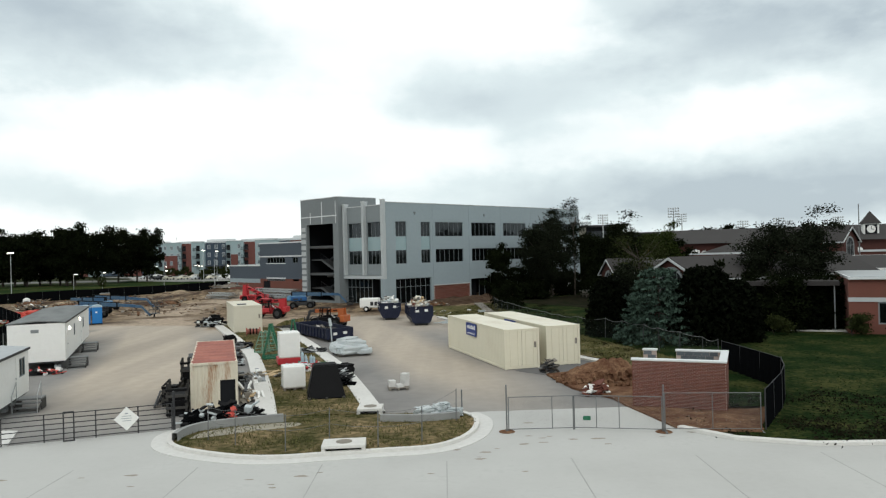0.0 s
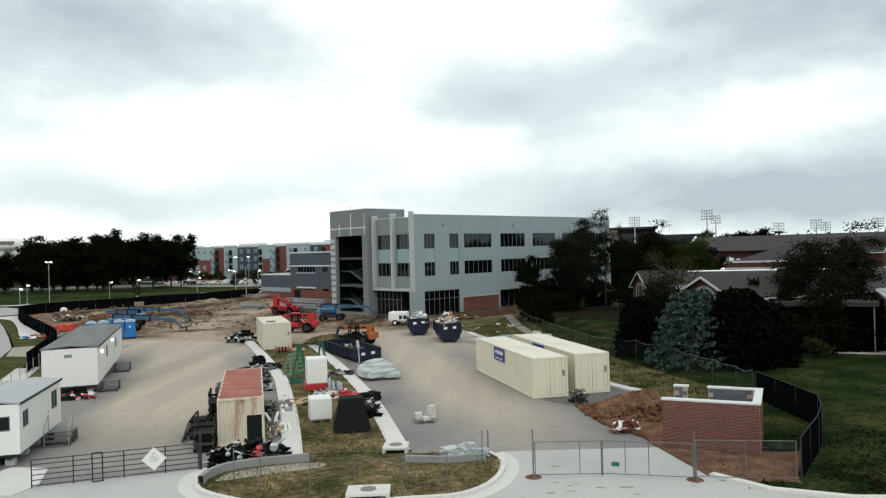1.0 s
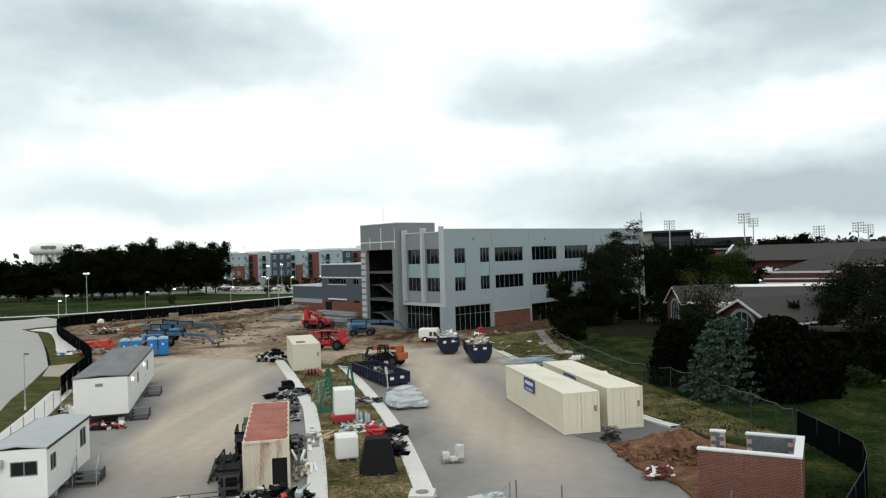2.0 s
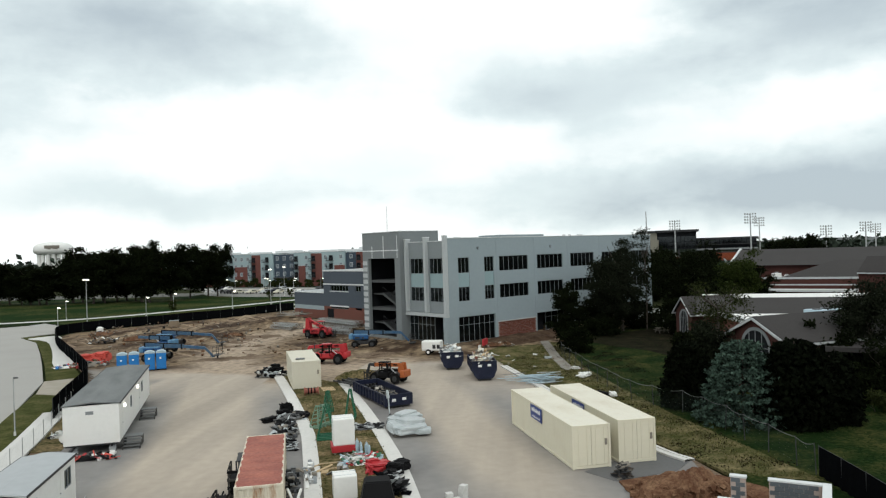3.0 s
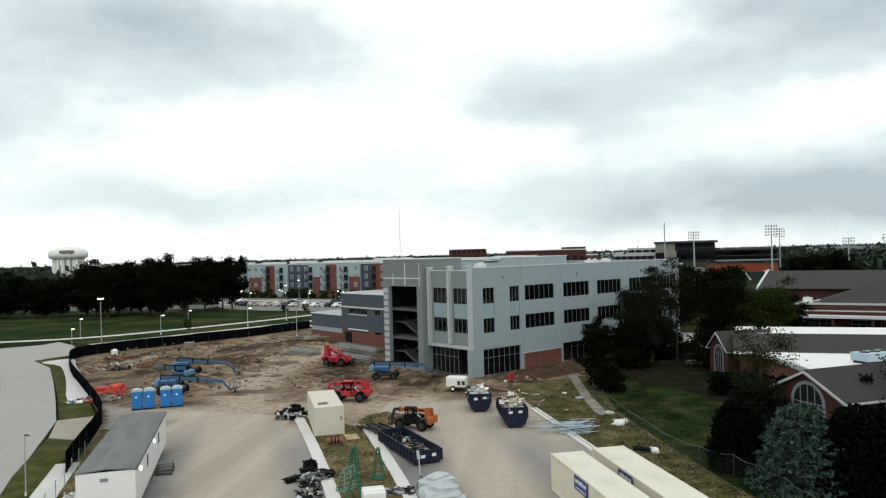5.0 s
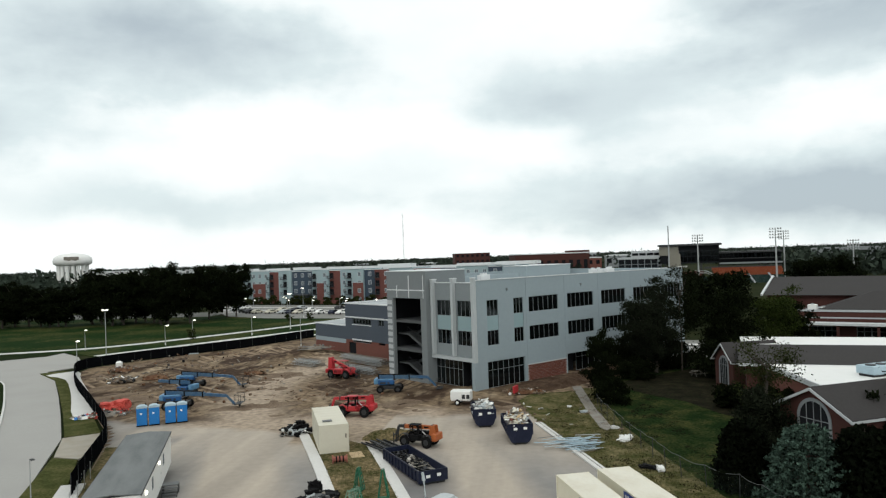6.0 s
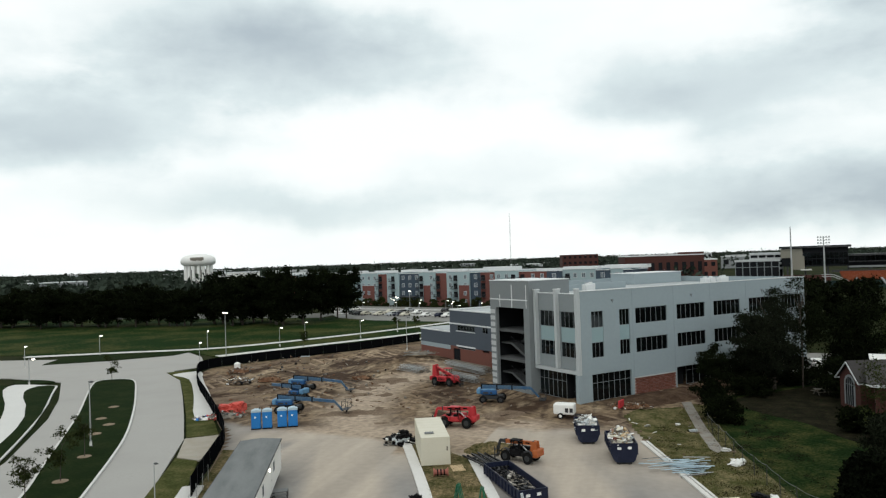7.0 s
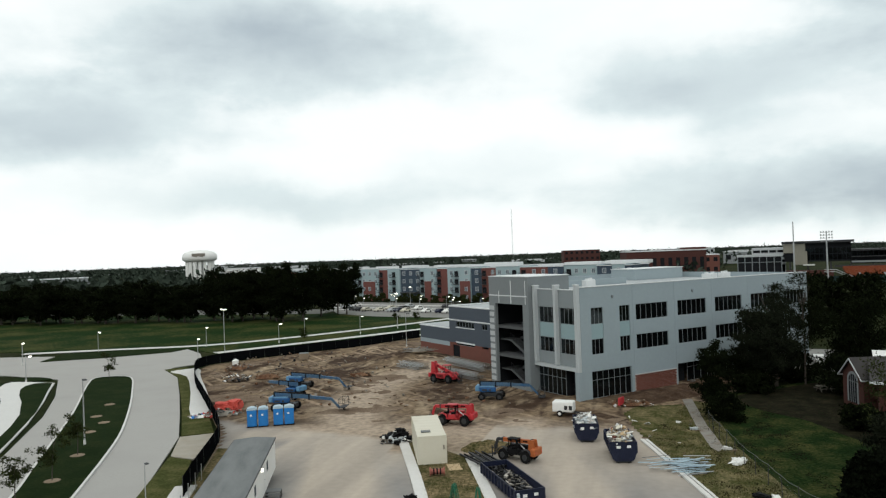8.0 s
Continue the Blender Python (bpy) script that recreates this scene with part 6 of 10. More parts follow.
def roll_off_dumpster(m, long, wide, high, label, taper=0.0):
    """Open steel bin on skids; front at x = 0, along +x."""
    t = thing("roll_off_dumpster", m, label, "dumpster", "blue waste bins")
    th = 0.06
    z0 = 0.22
    bm = bmesh.new()
    knee = z0 + (high - z0) * 0.42 if taper else z0
    for grow in (0.0, th):
        w, b0 = wide / 2 - grow, z0 + grow
        ring = [(-w, high), (-w, knee), (-w + taper * 0.45, b0 + (knee - z0) * 0.3), (-w + taper, b0), (w - taper, b0), (w - taper * 0.45, b0 + (knee - z0) * 0.3), (w, knee), (w, high)]
        ends = [[bm.verts.new((x, *p)) for p in ring] for x in (grow, long - grow)]
        for i in range(7):
            bm.faces.new((ends[0][i], ends[0][i + 1], ends[1][i + 1], ends[1][i]))
        for e in ends:
            bm.faces.new(e)
    part("hull", bm, NAVY, t)
    bm = bmesh.new()
    for y in (-wide / 2 - 0.05, wide / 2 - 0.03):
        bx(bm, -0.05, long + 0.05, y, y + 0.08, high - 0.05, high + 0.06)
    for x in (-0.05, long - 0.03):
        bx(bm, x, x + 0.08, -wide / 2 + 0.03, wide / 2 - 0.03, high - 0.05, high + 0.06)
    part("rim", bm, NAVY, t)
    n = max(4, int(long / 0.75))
    for s in (-1, 1):
        for i in range(n + 1):
            x = 0.02 + (long - 0.14) * i / n
            bm = bmesh.new()
            bx(bm, x, x + 0.1, *sorted((s * wide / 2 + s * 0.003, s * (wide / 2 + 0.09))), knee, high - 0.05)
            part("rib", bm, NAVY, t)
    bm = bmesh.new()
    for y in (-0.5, 0.4):
        bx(bm, 0.1, long - 0.1, y, y + 0.12, 0.0, z0)
    for x in (0.3, long - 0.5):
        rod(bm, (x, -wide / 2 + 0.1 + taper, 0.12), (x, wide / 2 - 0.1 - taper, 0.12), 0.12, 10)
    part("skid", bm, DSTEEL, t)
    for y, zz in ((-0.5, high - 0.55), (0.45, high - 0.6)):
        bm = bmesh.new()
        bx(bm, -0.012, -0.002, y - 0.18, y + 0.18, zz + 0.04, zz + 0.28)
        part("sticker", bm, WHITE, t, "white sticker")
    return t


for x, y, turn, long, wide, high, label, seed, hh in ((-6.2, 84.2, 98, 4.2, 2.3, 1.9, "navy steel skip heaped with white scrap", 3, 1.3), (-2.4, 77.2, 99, 5.0, 2.35, 1.95, "navy steel skip heaped with timber and wrapping", 4, 1.5)):
    m = on_site(x, y, turn)
    roll_off_dumpster(m, long, wide, high, label, 0.38)
    scrap_heap("scrap_heap", m @ pose(long / 2, 0, high - 0.55), long - 0.3, wide - 0.25, hh, 260, [WOOD, WHITE, BAREPATH, DEBRIS, WRAP, OLDWOOD, BRICK, WHITE, DEBRIS, WOOD, TANPAINT] if seed == 4 else [WHITE, DEBRIS, WHITE, WRAP], "heap of building scrap in the skip", seed)
m = on_site(-9.3, 65.2, 121)
roll_off_dumpster(m, 8.4, 2.4, 1.12, "long low navy steel skip holding dark scrap")
scrap_heap("scrap_heap", m @ pose(4.0, 0, 0.38), 7.6, 2.0, 0.55, 240, [BLACK, DSTEEL, OLDWOOD, BLACK, DEBRIS, BLACK, DSTEEL], "dark metal and timber scrap in the low skip", 9)

# ---- enclosure of brick ----
enc = thing("trash_enclosure", pose(9.0, 35.6, 0.11, 0, 0, -22.6), "half-built brick enclosure with white capping and block inside", "enclosure")
EL, EH, ED, ET = 4.25, 2.2, 3.8, 0.3
bm = bmesh.new()
bx(bm, 0.02, EL - 0.02, 0.02, ET, 0, EH)
bx(bm, EL - ET, EL - 0.02, ET + 0.002, ED, 0, EH)
bx(bm, 1.75, EL - ET - 0.002, ED - ET, ED - 0.002, 0, EH)
bx(bm, 0.1, 0.75, ED - ET, ED - 0.002, 0, EH)
part("core_wall", bm, MORTAR, enc)
CMU = material("grey_block", (0.10, 0.115, 0.125), 0.9, 0.2, 0.5, 0.06, piece=0.15)
bm = bmesh.new()
bx(bm, 0, 0.39, 0, 0.02, 0, 0.19)
block = mesh_of("block", bm, CMU)
for r in range(11):
    for c in range(6):
        x = 1.78 + c * 0.4 - (0.2 if r % 2 else 0)
        if 1.75 <= x and x + 0.39 <= EL - ET:
            piece("block", block, enc, pose(x, ED - ET - 0.022, r * 0.2))
        if x - 1.7 <= 0.3 and x - 1.7 >= 0.05:
            piece("block", block, enc, pose(x - 1.65, ED - ET - 0.022, r * 0.2))
for x0, x1, y0, y1 in ((-0.04, EL + 0.04, -0.04, ET + 0.03), (EL - ET - 0.03, EL + 0.04, ET + 0.032, ED + 0.03), (1.7, EL - ET - 0.032, ED - ET - 0.03, ED + 0.03), (0.05, 0.8, ED - ET - 0.03, ED + 0.03)):
    bm = bmesh.new()
    soft_box(bm, x0, x1, y0, y1, EH, EH + 0.09, 0.015)
    part("capping", bm, CAPMETAL, enc, "white metal capping")

# dirt heap beside it
bm = bmesh.new()
n = 26
rows_ = []
for j in range(n + 1):
    rows_.append([])
    for i in range(n + 1):
        x, y = -2.7 + 5.4 * i / n, -1.5 + 3.0 * j / n
        e = max(0.0, 1 - (x / 2.7) ** 2 - (y / 1.5) ** 2)
        z = 1.15 * e ** 0.6 * (0.8 + 0.45 * noise.noise((x * 1.1, y * 1.1, 2))) + 0.22 * noise.noise((x * 3, y * 3, 4)) * (e > 0.03) - 0.03
        rows_[-1].append(bm.verts.new((x, y, z)))
for j in range(n):
    for i in range(n):
        bm.faces.new((rows_[j][i], rows_[j][i + 1], rows_[j + 1][i + 1], rows_[j + 1][i]))
tagged(part("dirt_heap", bm, REDDIRT), "heap of red-brown soil with clods", "heap", kind="stuff").matrix_basis = pose(9.4, 43.6, 0.12, 0, 0, 22)
rnd = random.Random(12)
bm = bmesh.new()
for i in range(260):
    a, r = rnd.uniform(0, 6.28), rnd.uniform(0.2, 1) ** 0.7 * 3.4
    s = rnd.uniform(0.05, 0.19)
    bx(bm, -s, s, -s * 0.8, s * 0.8, -s * 0.6, s * 0.6, pose(9.6 + r * math.cos(a), 43.0 + 0.75 * r * math.sin(a), 0.14 + 0.8 * max(0, 1 - r / 2.6), rnd.uniform(0, 90), rnd.uniform(0, 90), rnd.uniform(0, 360)))
tagged(part("clods", bm, REDDIRT), "scattered lumps of red-brown soil", "soil", kind="stuff")


# ---- fences, gate, poles ----
def mesh_fence(name, line, high, mat, label, step=3.0, rail=True, post=0.03, droop=0.0, lean=0.0, category="fence"):
    """Posts with a sheet of mesh or fabric between them, following a line in plan."""
    t = thing(name, pose(0, 0, 0), label, category)
    pts = along(line, step)
    end = (*line[-1], pts[-1][2])
    if math.hypot(end[0] - pts[-1][0], end[1] - pts[-1][1]) > 0.4:
        pts.append(end)
    rnd = random.Random(int(line[0][0] * 100))
    tops = []
    for x, y, h in pts:
        dx, dy = rnd.uniform(-lean, lean), rnd.uniform(-lean, lean)
        z = site_height(x, y) if inside(x, y, SITE_EDGE) else 0.05
        bm = bmesh.new()
        rod(bm, (x, y, z - 0.1), (x + dx, y + dy, z + high + 0.05), post, 6)
        part("post", bm, DSTEEL if mat in (FABRIC, GREENWIRE) else STEEL, t)
        tops.append((x + dx, y + dy, z))
    for (xa, ya, za), (xb, yb, zb) in zip(tops, tops[1:]):
        bm = bmesh.new()
        n = 6
        sag = droop * rnd.uniform(0.3, 1.0)
        lo, hi = [], []
        for i in range(n + 1):
            q = i / n
            x, y, z = xa + (xb - xa) * q, ya + (yb - ya) * q, za + (zb - za) * q
            dip = sag * 4 * q * (1 - q)
            bulge = 0.06 * math.sin(3.1 * i + xa) if mat is FABRIC else 0.0
            lo.append((x + bulge, y + bulge, z + 0.02))
            hi.append((x, y, z + high - dip))
        for dd in (0.0, 0.008):
            a = [bm.verts.new((p[0] + dd, p[1] - dd, p[2])) for p in lo]
            b = [bm.verts.new((p[0] + dd, p[1] - dd, p[2])) for p in hi]
            for i in range(n):
                bm.faces.new((a[i], a[i + 1], b[i + 1], b[i]))
            if mat is not FABRIC:
                break
        part("fabric" if mat is FABRIC else "mesh_panel", bm, mat, t)
        if rail:
            bm = bmesh.new()
            side = Vector((yb - ya, xa - xb, 0)).normalized() * 0.016
            rings_ = [[bm.verts.new(Vector(p) + s) for s in (side, Vector((0, 0, 0.016)), -side, Vector((0, 0, -0.016)))] for p in hi]
            for r0, r1 in zip(rings_, rings_[1:]):
                for i in range(4):
                    bm.faces.new((r0[i], r0[(i + 1) % 4], r1[(i + 1) % 4], r1[i]))
            part("top_rail", bm, DSTEEL if mat is FABRIC else DULLPIPE, t)
    return t


mesh_fence("silt_fence", SILT, 1.85, FABRIC, "long black fabric fence round the dirt lot", 3.2, False)
mesh_fence("black_fence", [(17.3, 46.0), (17.5, 43.0), (17.7, 38.9), (16.4, 35.6), (13.2, 30.6)], 1.7, FABRIC, "black fabric-covered fence beside the brick enclosure", 2.4, True)
mesh_fence("green_fence", curve_through([(6.4, 92.5), (6.9, 85.5), (8.9, 73.5), (10.8, 65.6), (13.3, 62.6), (15.0, 57.3), (15.9, 52), (17.2, 46.2)], 4), 1.75, GREENWIRE, "sagging chain-link fence with green mesh along the lawn", 2.9, True, 0.03, 0.25, 0.12)


def fence_panel(m, wide, high, label="galvanised chain-link fence panel with pipe frame"):
    t = thing("temporary_fence", m, label, "fence", "temporary fences")
    bm = bmesh.new()
    for x in (0, wide):
        rod(bm, (x, 0, 0.0), (x, 0, high), 0.02, 6)
    for z in (0.12, high):
        rod(bm, (0, 0, z), (wide, 0, z), 0.018, 6)
    rod(bm, (wide / 2, 0, 0.12), (wide / 2, 0, high), 0.016, 6)
    part("pipe_frame", bm, DULLPIPE, t)
    bm = bmesh.new()
    bm.faces.new([bm.verts.new(p) for p in ((0, 0, 0.12), (wide, 0, 0.12), (wide, 0, high), (0, 0, high))])
    part("wire_mesh", bm, WIRE, t)
    for x in (0, wide):
        bm = bmesh.new()
        bx(bm, x - 0.04, x + 0.04, -0.4, 0.4, 0, 0.05)
        part("foot", bm, DULLPIPE, t)
    return t


def post_line(name, posts, high, label):
    """Thin driven posts with two slack wires."""
    t = thing(name, pose(0, 0, 0), label, "fence")
    for x, y in posts:
        bm = bmesh.new()
        rod(bm, (x, y, 0.05), (x + 0.03, y, 0.12 + high), 0.022, 6)
        part("post", bm, DULLPIPE, t)
    for z in (0.95, 0.55):
        for (xa, ya), (xb, yb) in zip(posts, posts[1:]):
            bm = bmesh.new()
            mid_ = ((xa + xb) / 2, (ya + yb) / 2, 0.06 + high * z)
            rod(bm, (xa, ya, 0.12 + high * z), mid_, 0.008, 4)
            rod(bm, mid_, (xb, yb, 0.12 + high * z), 0.008, 4)
            part("wire", bm, DULLPIPE, t)
    return t


post_line("wire_fence", [(-10.0, 31.07), (-8.59, 30.12), (-6.3, 28.95), (-4.74, 30.0), (-2.71, 29.3), (-0.99, 29.9), (0.45, 33.4)], 1.45, "thin posts with slack wires across the island")


def drive_leaf(m, wide, high, bars, plate=False):
    t = thing("drive_leaf_gate", m, "closed galvanised pipe gate leaf with chain-link infill", "gate", "drive gate leaves")
    bm = bmesh.new()
    for z in (0.1, high):
        rod(bm, (0, 0, z), (wide, 0, z), 0.02, 6)
    for x in (0.0, wide):
        rod(bm, (x, 0, 0.02), (x, 0, high), 0.022, 6)
    part("pipe_frame", bm, DULLPIPE, t)
    for x in bars:
        bm = bmesh.new()
        rod(bm, (x, 0, 0.1), (x, 0, high), 0.018, 6)
        part("upright", bm, DULLPIPE, t)
    bm = bmesh.new()
    bm.faces.new([bm.verts.new(p) for p in ((0, 0, 0.1), (wide, 0, 0.1), (wide, 0, high), (0, 0, high))])
    part("wire_mesh", bm, WIRE, t)
    if plate:
        bm = bmesh.new()
        soft_box(bm, 0.36, 0.68, -0.03, -0.008, 0.42, 0.60, 0.008)
        part("notice_plate", bm, GREEN, t, "small dark green notice plate")
    return t


drive_leaf(pose(2.66, 31.5, 0.04, 0, 0, 0.5), 2.76, 1.46, (1.86,))
drive_leaf(pose(5.47, 31.55, 0.04, 0, 0, -11), 3.6, 1.46, (0.92, 1.86), True)
fence_panel(pose(9.12, 30.84, 0.05, 0, 0, -5.8), 3.85, 1.6)
for x, y, hh in ((2.58, 31.5, 1.95), (9.06, 30.84, 1.92), (0.75, 34.6, 1.2)):
    t = thing("steel_post", pose(x, y, 0.04), "galvanised steel gate post on a patch of rust", "post")
    bm = bmesh.new()
    rod(bm, (0, 0, 0), (0, 0, hh), 0.032, 8)
    rod(bm, (0, 0, hh), (0, 0, hh + 0.05), 0.04, 8, 0.02)
    part("pipe", bm, DULLPIPE, t)
    bm = bmesh.new()
    rod(bm, (0, 0, 0), (0, 0, 0.025), 0.35, 14, 0.3)
    part("footing", bm, REDDIRT, t)

# stacked steel trusses before the low wing
def truss_stack(x, y, turn, long, layers, label):
    t = thing("truss_stack", on_site(x, y, turn), label, "steel", "steel truss stacks")
    rnd = random.Random(int(long * 10))
    for k in range(layers):
        bm = bmesh.new()
        y0, z0, dx = (k % 3) * 0.8 - 0.8, 0.08 + 0.5 * (k // 3), rnd.uniform(-0.5, 0.5)
        for yy, zz in ((y0, z0), (y0 + 0.55, z0 + 0.06), (y0 + 0.26, z0 + 0.42)):
            beam(bm, (dx, yy, zz), (dx + long, yy + rnd.uniform(-0.08, 0.08), zz), 0.07, 0.07)
        n = int(long / 0.7)
        for i in range(n):
            xa, xb = dx + long * i / n, dx + long * (i + 1) / n
            beam(bm, (xa, y0, z0), (xb, y0 + 0.26, z0 + 0.42), 0.045, 0.045)
            beam(bm, (xa, y0 + 0.55, z0 + 0.06), (xb, y0 + 0.26, z0 + 0.42), 0.045, 0.045)
        part("truss", bm, (STEEL, OLDWOOD, DULLPIPE, WRAP)[k % 4], t)
    for q in (0.15, 0.85):
        bm = bmesh.new()
        bx(bm, long * q - 0.06, long * q + 0.06, -0.8, 1.4, -0.06, 0.045)
        part("bearer", bm, OLDWOOD, t)
    return t


truss_stack(-41.6, 130.0, -38, 6.6, 6, "short stack of grey lattice trusses on the dirt")
truss_stack(-33.4, 131.2, -46, 12.4, 6, "long stack of lattice trusses beside the low wing")
truss_stack(-30.6, 122.2, -39, 7.4, 5, "stack of pale steel trusses behind the telehandler")

# farm gate with its sign
gate = thing("drive_gate", pose(-18.6, 30.9, 0.04, 0, 0, 20.5), "long dark pipe gate closed across the drive", "gate")
GL = 6.7
for z in (0.12, 0.34, 0.56, 0.78, 1.0, 1.2):
    bm = bmesh.new()
    rod(bm, (0, 0, z), (GL, 0, z), 0.022, 6)
    part("rail", bm, DSTEEL, gate)
for x in (0, 1.6, 3.6, 5.3, GL):
    bm = bmesh.new()
    rod(bm, (x, 0, 0.02), (x, 0, 1.22), 0.028, 6)
    part("upright", bm, DSTEEL, gate)
bm = bmesh.new()
for x in (2.35, 2.75):
    rod(bm, (x, -0.05, 0.0), (x, -0.05, 1.25), 0.03, 6)
for z in (0.02, 1.25):
    rod(bm, (2.35, -0.05, z), (2.75, -0.05, z), 0.03, 6)
part("latch_frame", bm, DSTEEL, gate)
board = thing("diamond_sign", pose(-14.05, 32.55, 0.78, 0, 0, 20.5), "white diamond-shaped sign hung on the gate", "sign")
bm = bmesh.new()
s_ = 0.52
f0 = [bm.verts.new((x, -0.09, z)) for x, z in ((0, -s_), (s_, 0), (0, s_), (-s_, 0))]
f1 = [bm.verts.new((x, -0.08, z)) for x, z in ((0, -s_), (s_, 0), (0, s_), (-s_, 0))]
bm.faces.new(f0)
bm.faces.new(f1[::-1])
for i in range(4):
    bm.faces.new((f0[i], f0[(i + 1) % 4], f1[(i + 1) % 4], f1[i]))
part("plate", bm, WHITE, board)
for x0, x1, z0, z1 in ((-0.18, 0.18, 0.1, 0.13), (-0.22, 0.22, 0.0, 0.03), (-0.18, 0.18, -0.1, -0.07), (-0.06, 0.06, 0.2, 0.26)):
    bm = bmesh.new()
    bx(bm, x0, x1, -0.094, -0.091, z0, z1)
    part("text_bar", bm, GREYROOF, board)
bm = bmesh.new()
rod(bm, (0, -0.08, 0), (0, 0.0, 0), 0.03, 6)
part("hanger", bm, DSTEEL, board)
t = thing("gate_post", pose(-12.25, 33.3, 0.03), "dark steel gate post", "post")
bm = bmesh.new()
rod(bm, (0, 0, 0), (0, 0, 1.75), 0.06, 8)
part("pipe", bm, DSTEEL, t)

# walk with wire fence behind the trailers
WALK_W = [(-27.2, 33.0), (-31.6, 44.6), (-36.0, 55.5), (-40.6, 66.2)]
walk_w = thing("side_walk", pose(0, 0, 0), "pale concrete walk of square slabs beside the verge", "path", kind="structure")
for (xa, ya, h), (xb, yb, _) in zip(along(WALK_W, 1.8), along(WALK_W, 1.8)[1:]):
    bm = bmesh.new()
    soft_box(bm, 0.012, 1.79, -0.95, 0.95, 0.0, 0.16, 0.01, pose(xa, ya, 0, 0, 0, math.degrees(h)))
    part("slab", bm, SLAB, walk_w)
mesh_fence("wire_fence", shifted(WALK_W, -1.05), 1.5, WIRE, "thin wire fence along the concrete walk", 3.0, False)
# pipes against the rusty container
t = thing("pipe_bundle", pose(-15.3, 40.6, 0.03, 0, 0, 17), "bundle of long black pipes lying beside the container", "pipes")
rnd = random.Random(66)
for k in range(9):
    bm = bmesh.new()
    x, z = -0.5 + 0.13 * k, 0.08 + 0.09 * (k % 3)
    rod(bm, (x, -2.2 + rnd.uniform(-0.3, 0.3), z), (x + rnd.uniform(-0.15, 0.15), 2.0 + rnd.uniform(-0.3, 0.3), z + rnd.uniform(0, 0.15)), 0.055, 8)
    part("pipe", bm, BLACK if k % 3 else DSTEEL, t)
t = thing("frame_rack", pose(-15.2, 44.0, 0.03, 0, 0, 17), "dark steel frame rack beside the container", "rack")
for x in (-0.1, 0.5):
    for y in (-0.9, 0.9):
        bm = bmesh.new()
        bx(bm, x - 0.04, x + 0.04, y - 0.04, y + 0.04, 0, 1.9)
        part("upright", bm, DSTEEL, t)
for z in (0.5, 1.2, 1.85):
    bm = bmesh.new()
    bx(bm, -0.1, 0.5, -0.9, 0.9, z, z + 0.06)
    part("shelf", bm, DSTEEL, t)


def street_lamp(m, high, lit=True, arms=1, label="slim grey street lamp with a lit head"):
    t = thing("street_lamp", m, label, "lamp", "street lamps")
    bm = bmesh.new()
    rod(bm, (0, 0, 0), (0, 0, 0.5), 0.16, 8, 0.13)
    part("base", bm, SLAB, t)
    bm = bmesh.new()
    rod(bm, (0, 0, 0.5), (0, 0, high), 0.09 if high > 7 else 0.07, 8, 0.05)
    part("pole", bm, STEEL, t)
    for k in range(arms):
        s = 1 if k == 0 else -1
        bm = bmesh.new()
        rod(bm, (0, 0, high - 0.1), (s * 0.55, 0, high + 0.02), 0.035, 6)
        part("arm", bm, STEEL, t)
        bm = bmesh.new()
        soft_box(bm, *sorted((s * 0.45, s * 1.15)), -0.2, 0.2, high, high + 0.13, 0.04)
        h = part("lamp_head", bm, DSTEEL, t)
        if lit:
            bm = bmesh.new()
            r = 0.22
            soft_box(bm, s * 0.8 - r, s * 0.8 + r, -r, r, high - 0.16, high - 0.003, 0.06)
            part("bulb", bm, LAMPGLOW, h, "glowing lamp glass")
    return t


tall_lamp = street_lamp(pose(-88.1, 148.8, 0.05, 0, 0, -35), 9.6, True, 2, "tall street lamp with a bright head")
low_lamp = street_lamp(pose(-100.1, 160.3, 0, 0, 0, -40), 4.6)
for x, y in ((-122.7, 151.1), (-124.3, 131.1), (-87.0, 137.2), (-84.5, 166.7), (-84.4, 180.4), (-70.6, 184.3), (-104.8, 112.4), (-68, 262), (-80, 268), (-92, 272), (-100, 262), (-62, 246), (-75, 252), (-86, 258), (-57, 235), (-110, 278), (-64, 256), (-96, 281), (-52, 246)):
    copy_thing(low_lamp, pose(x, y, 0.02, 0, 0, -60 + (x * 7) % 90))
for x, y in ((-65.1, 198.0), (-73, 235)):
    copy_thing(tall_lamp, pose(x, y, 0.02, 0, 0, -60))
copy_thing(low_lamp, pose(33.5, 99.0, 0.1, 0, 0, 70))
copy_thing(low_lamp, pose(44.9, 133.8, 0.6, 0, 0, 70))
plain = street_lamp(pose(-60.7, 76.1, 0.16, 0, 0, -35), 7.2, False, 1, "unlit grey street lamp on the road median")
copy_thing(plain, pose(-37.9, 56.6, 0.1, 0, 0, -35) @ Matrix.Diagonal((0.6, 0.6, 0.62, 1)))
copy_thing(plain, pose(-49.7, 158.5, 0.1, 0, 0, -35))

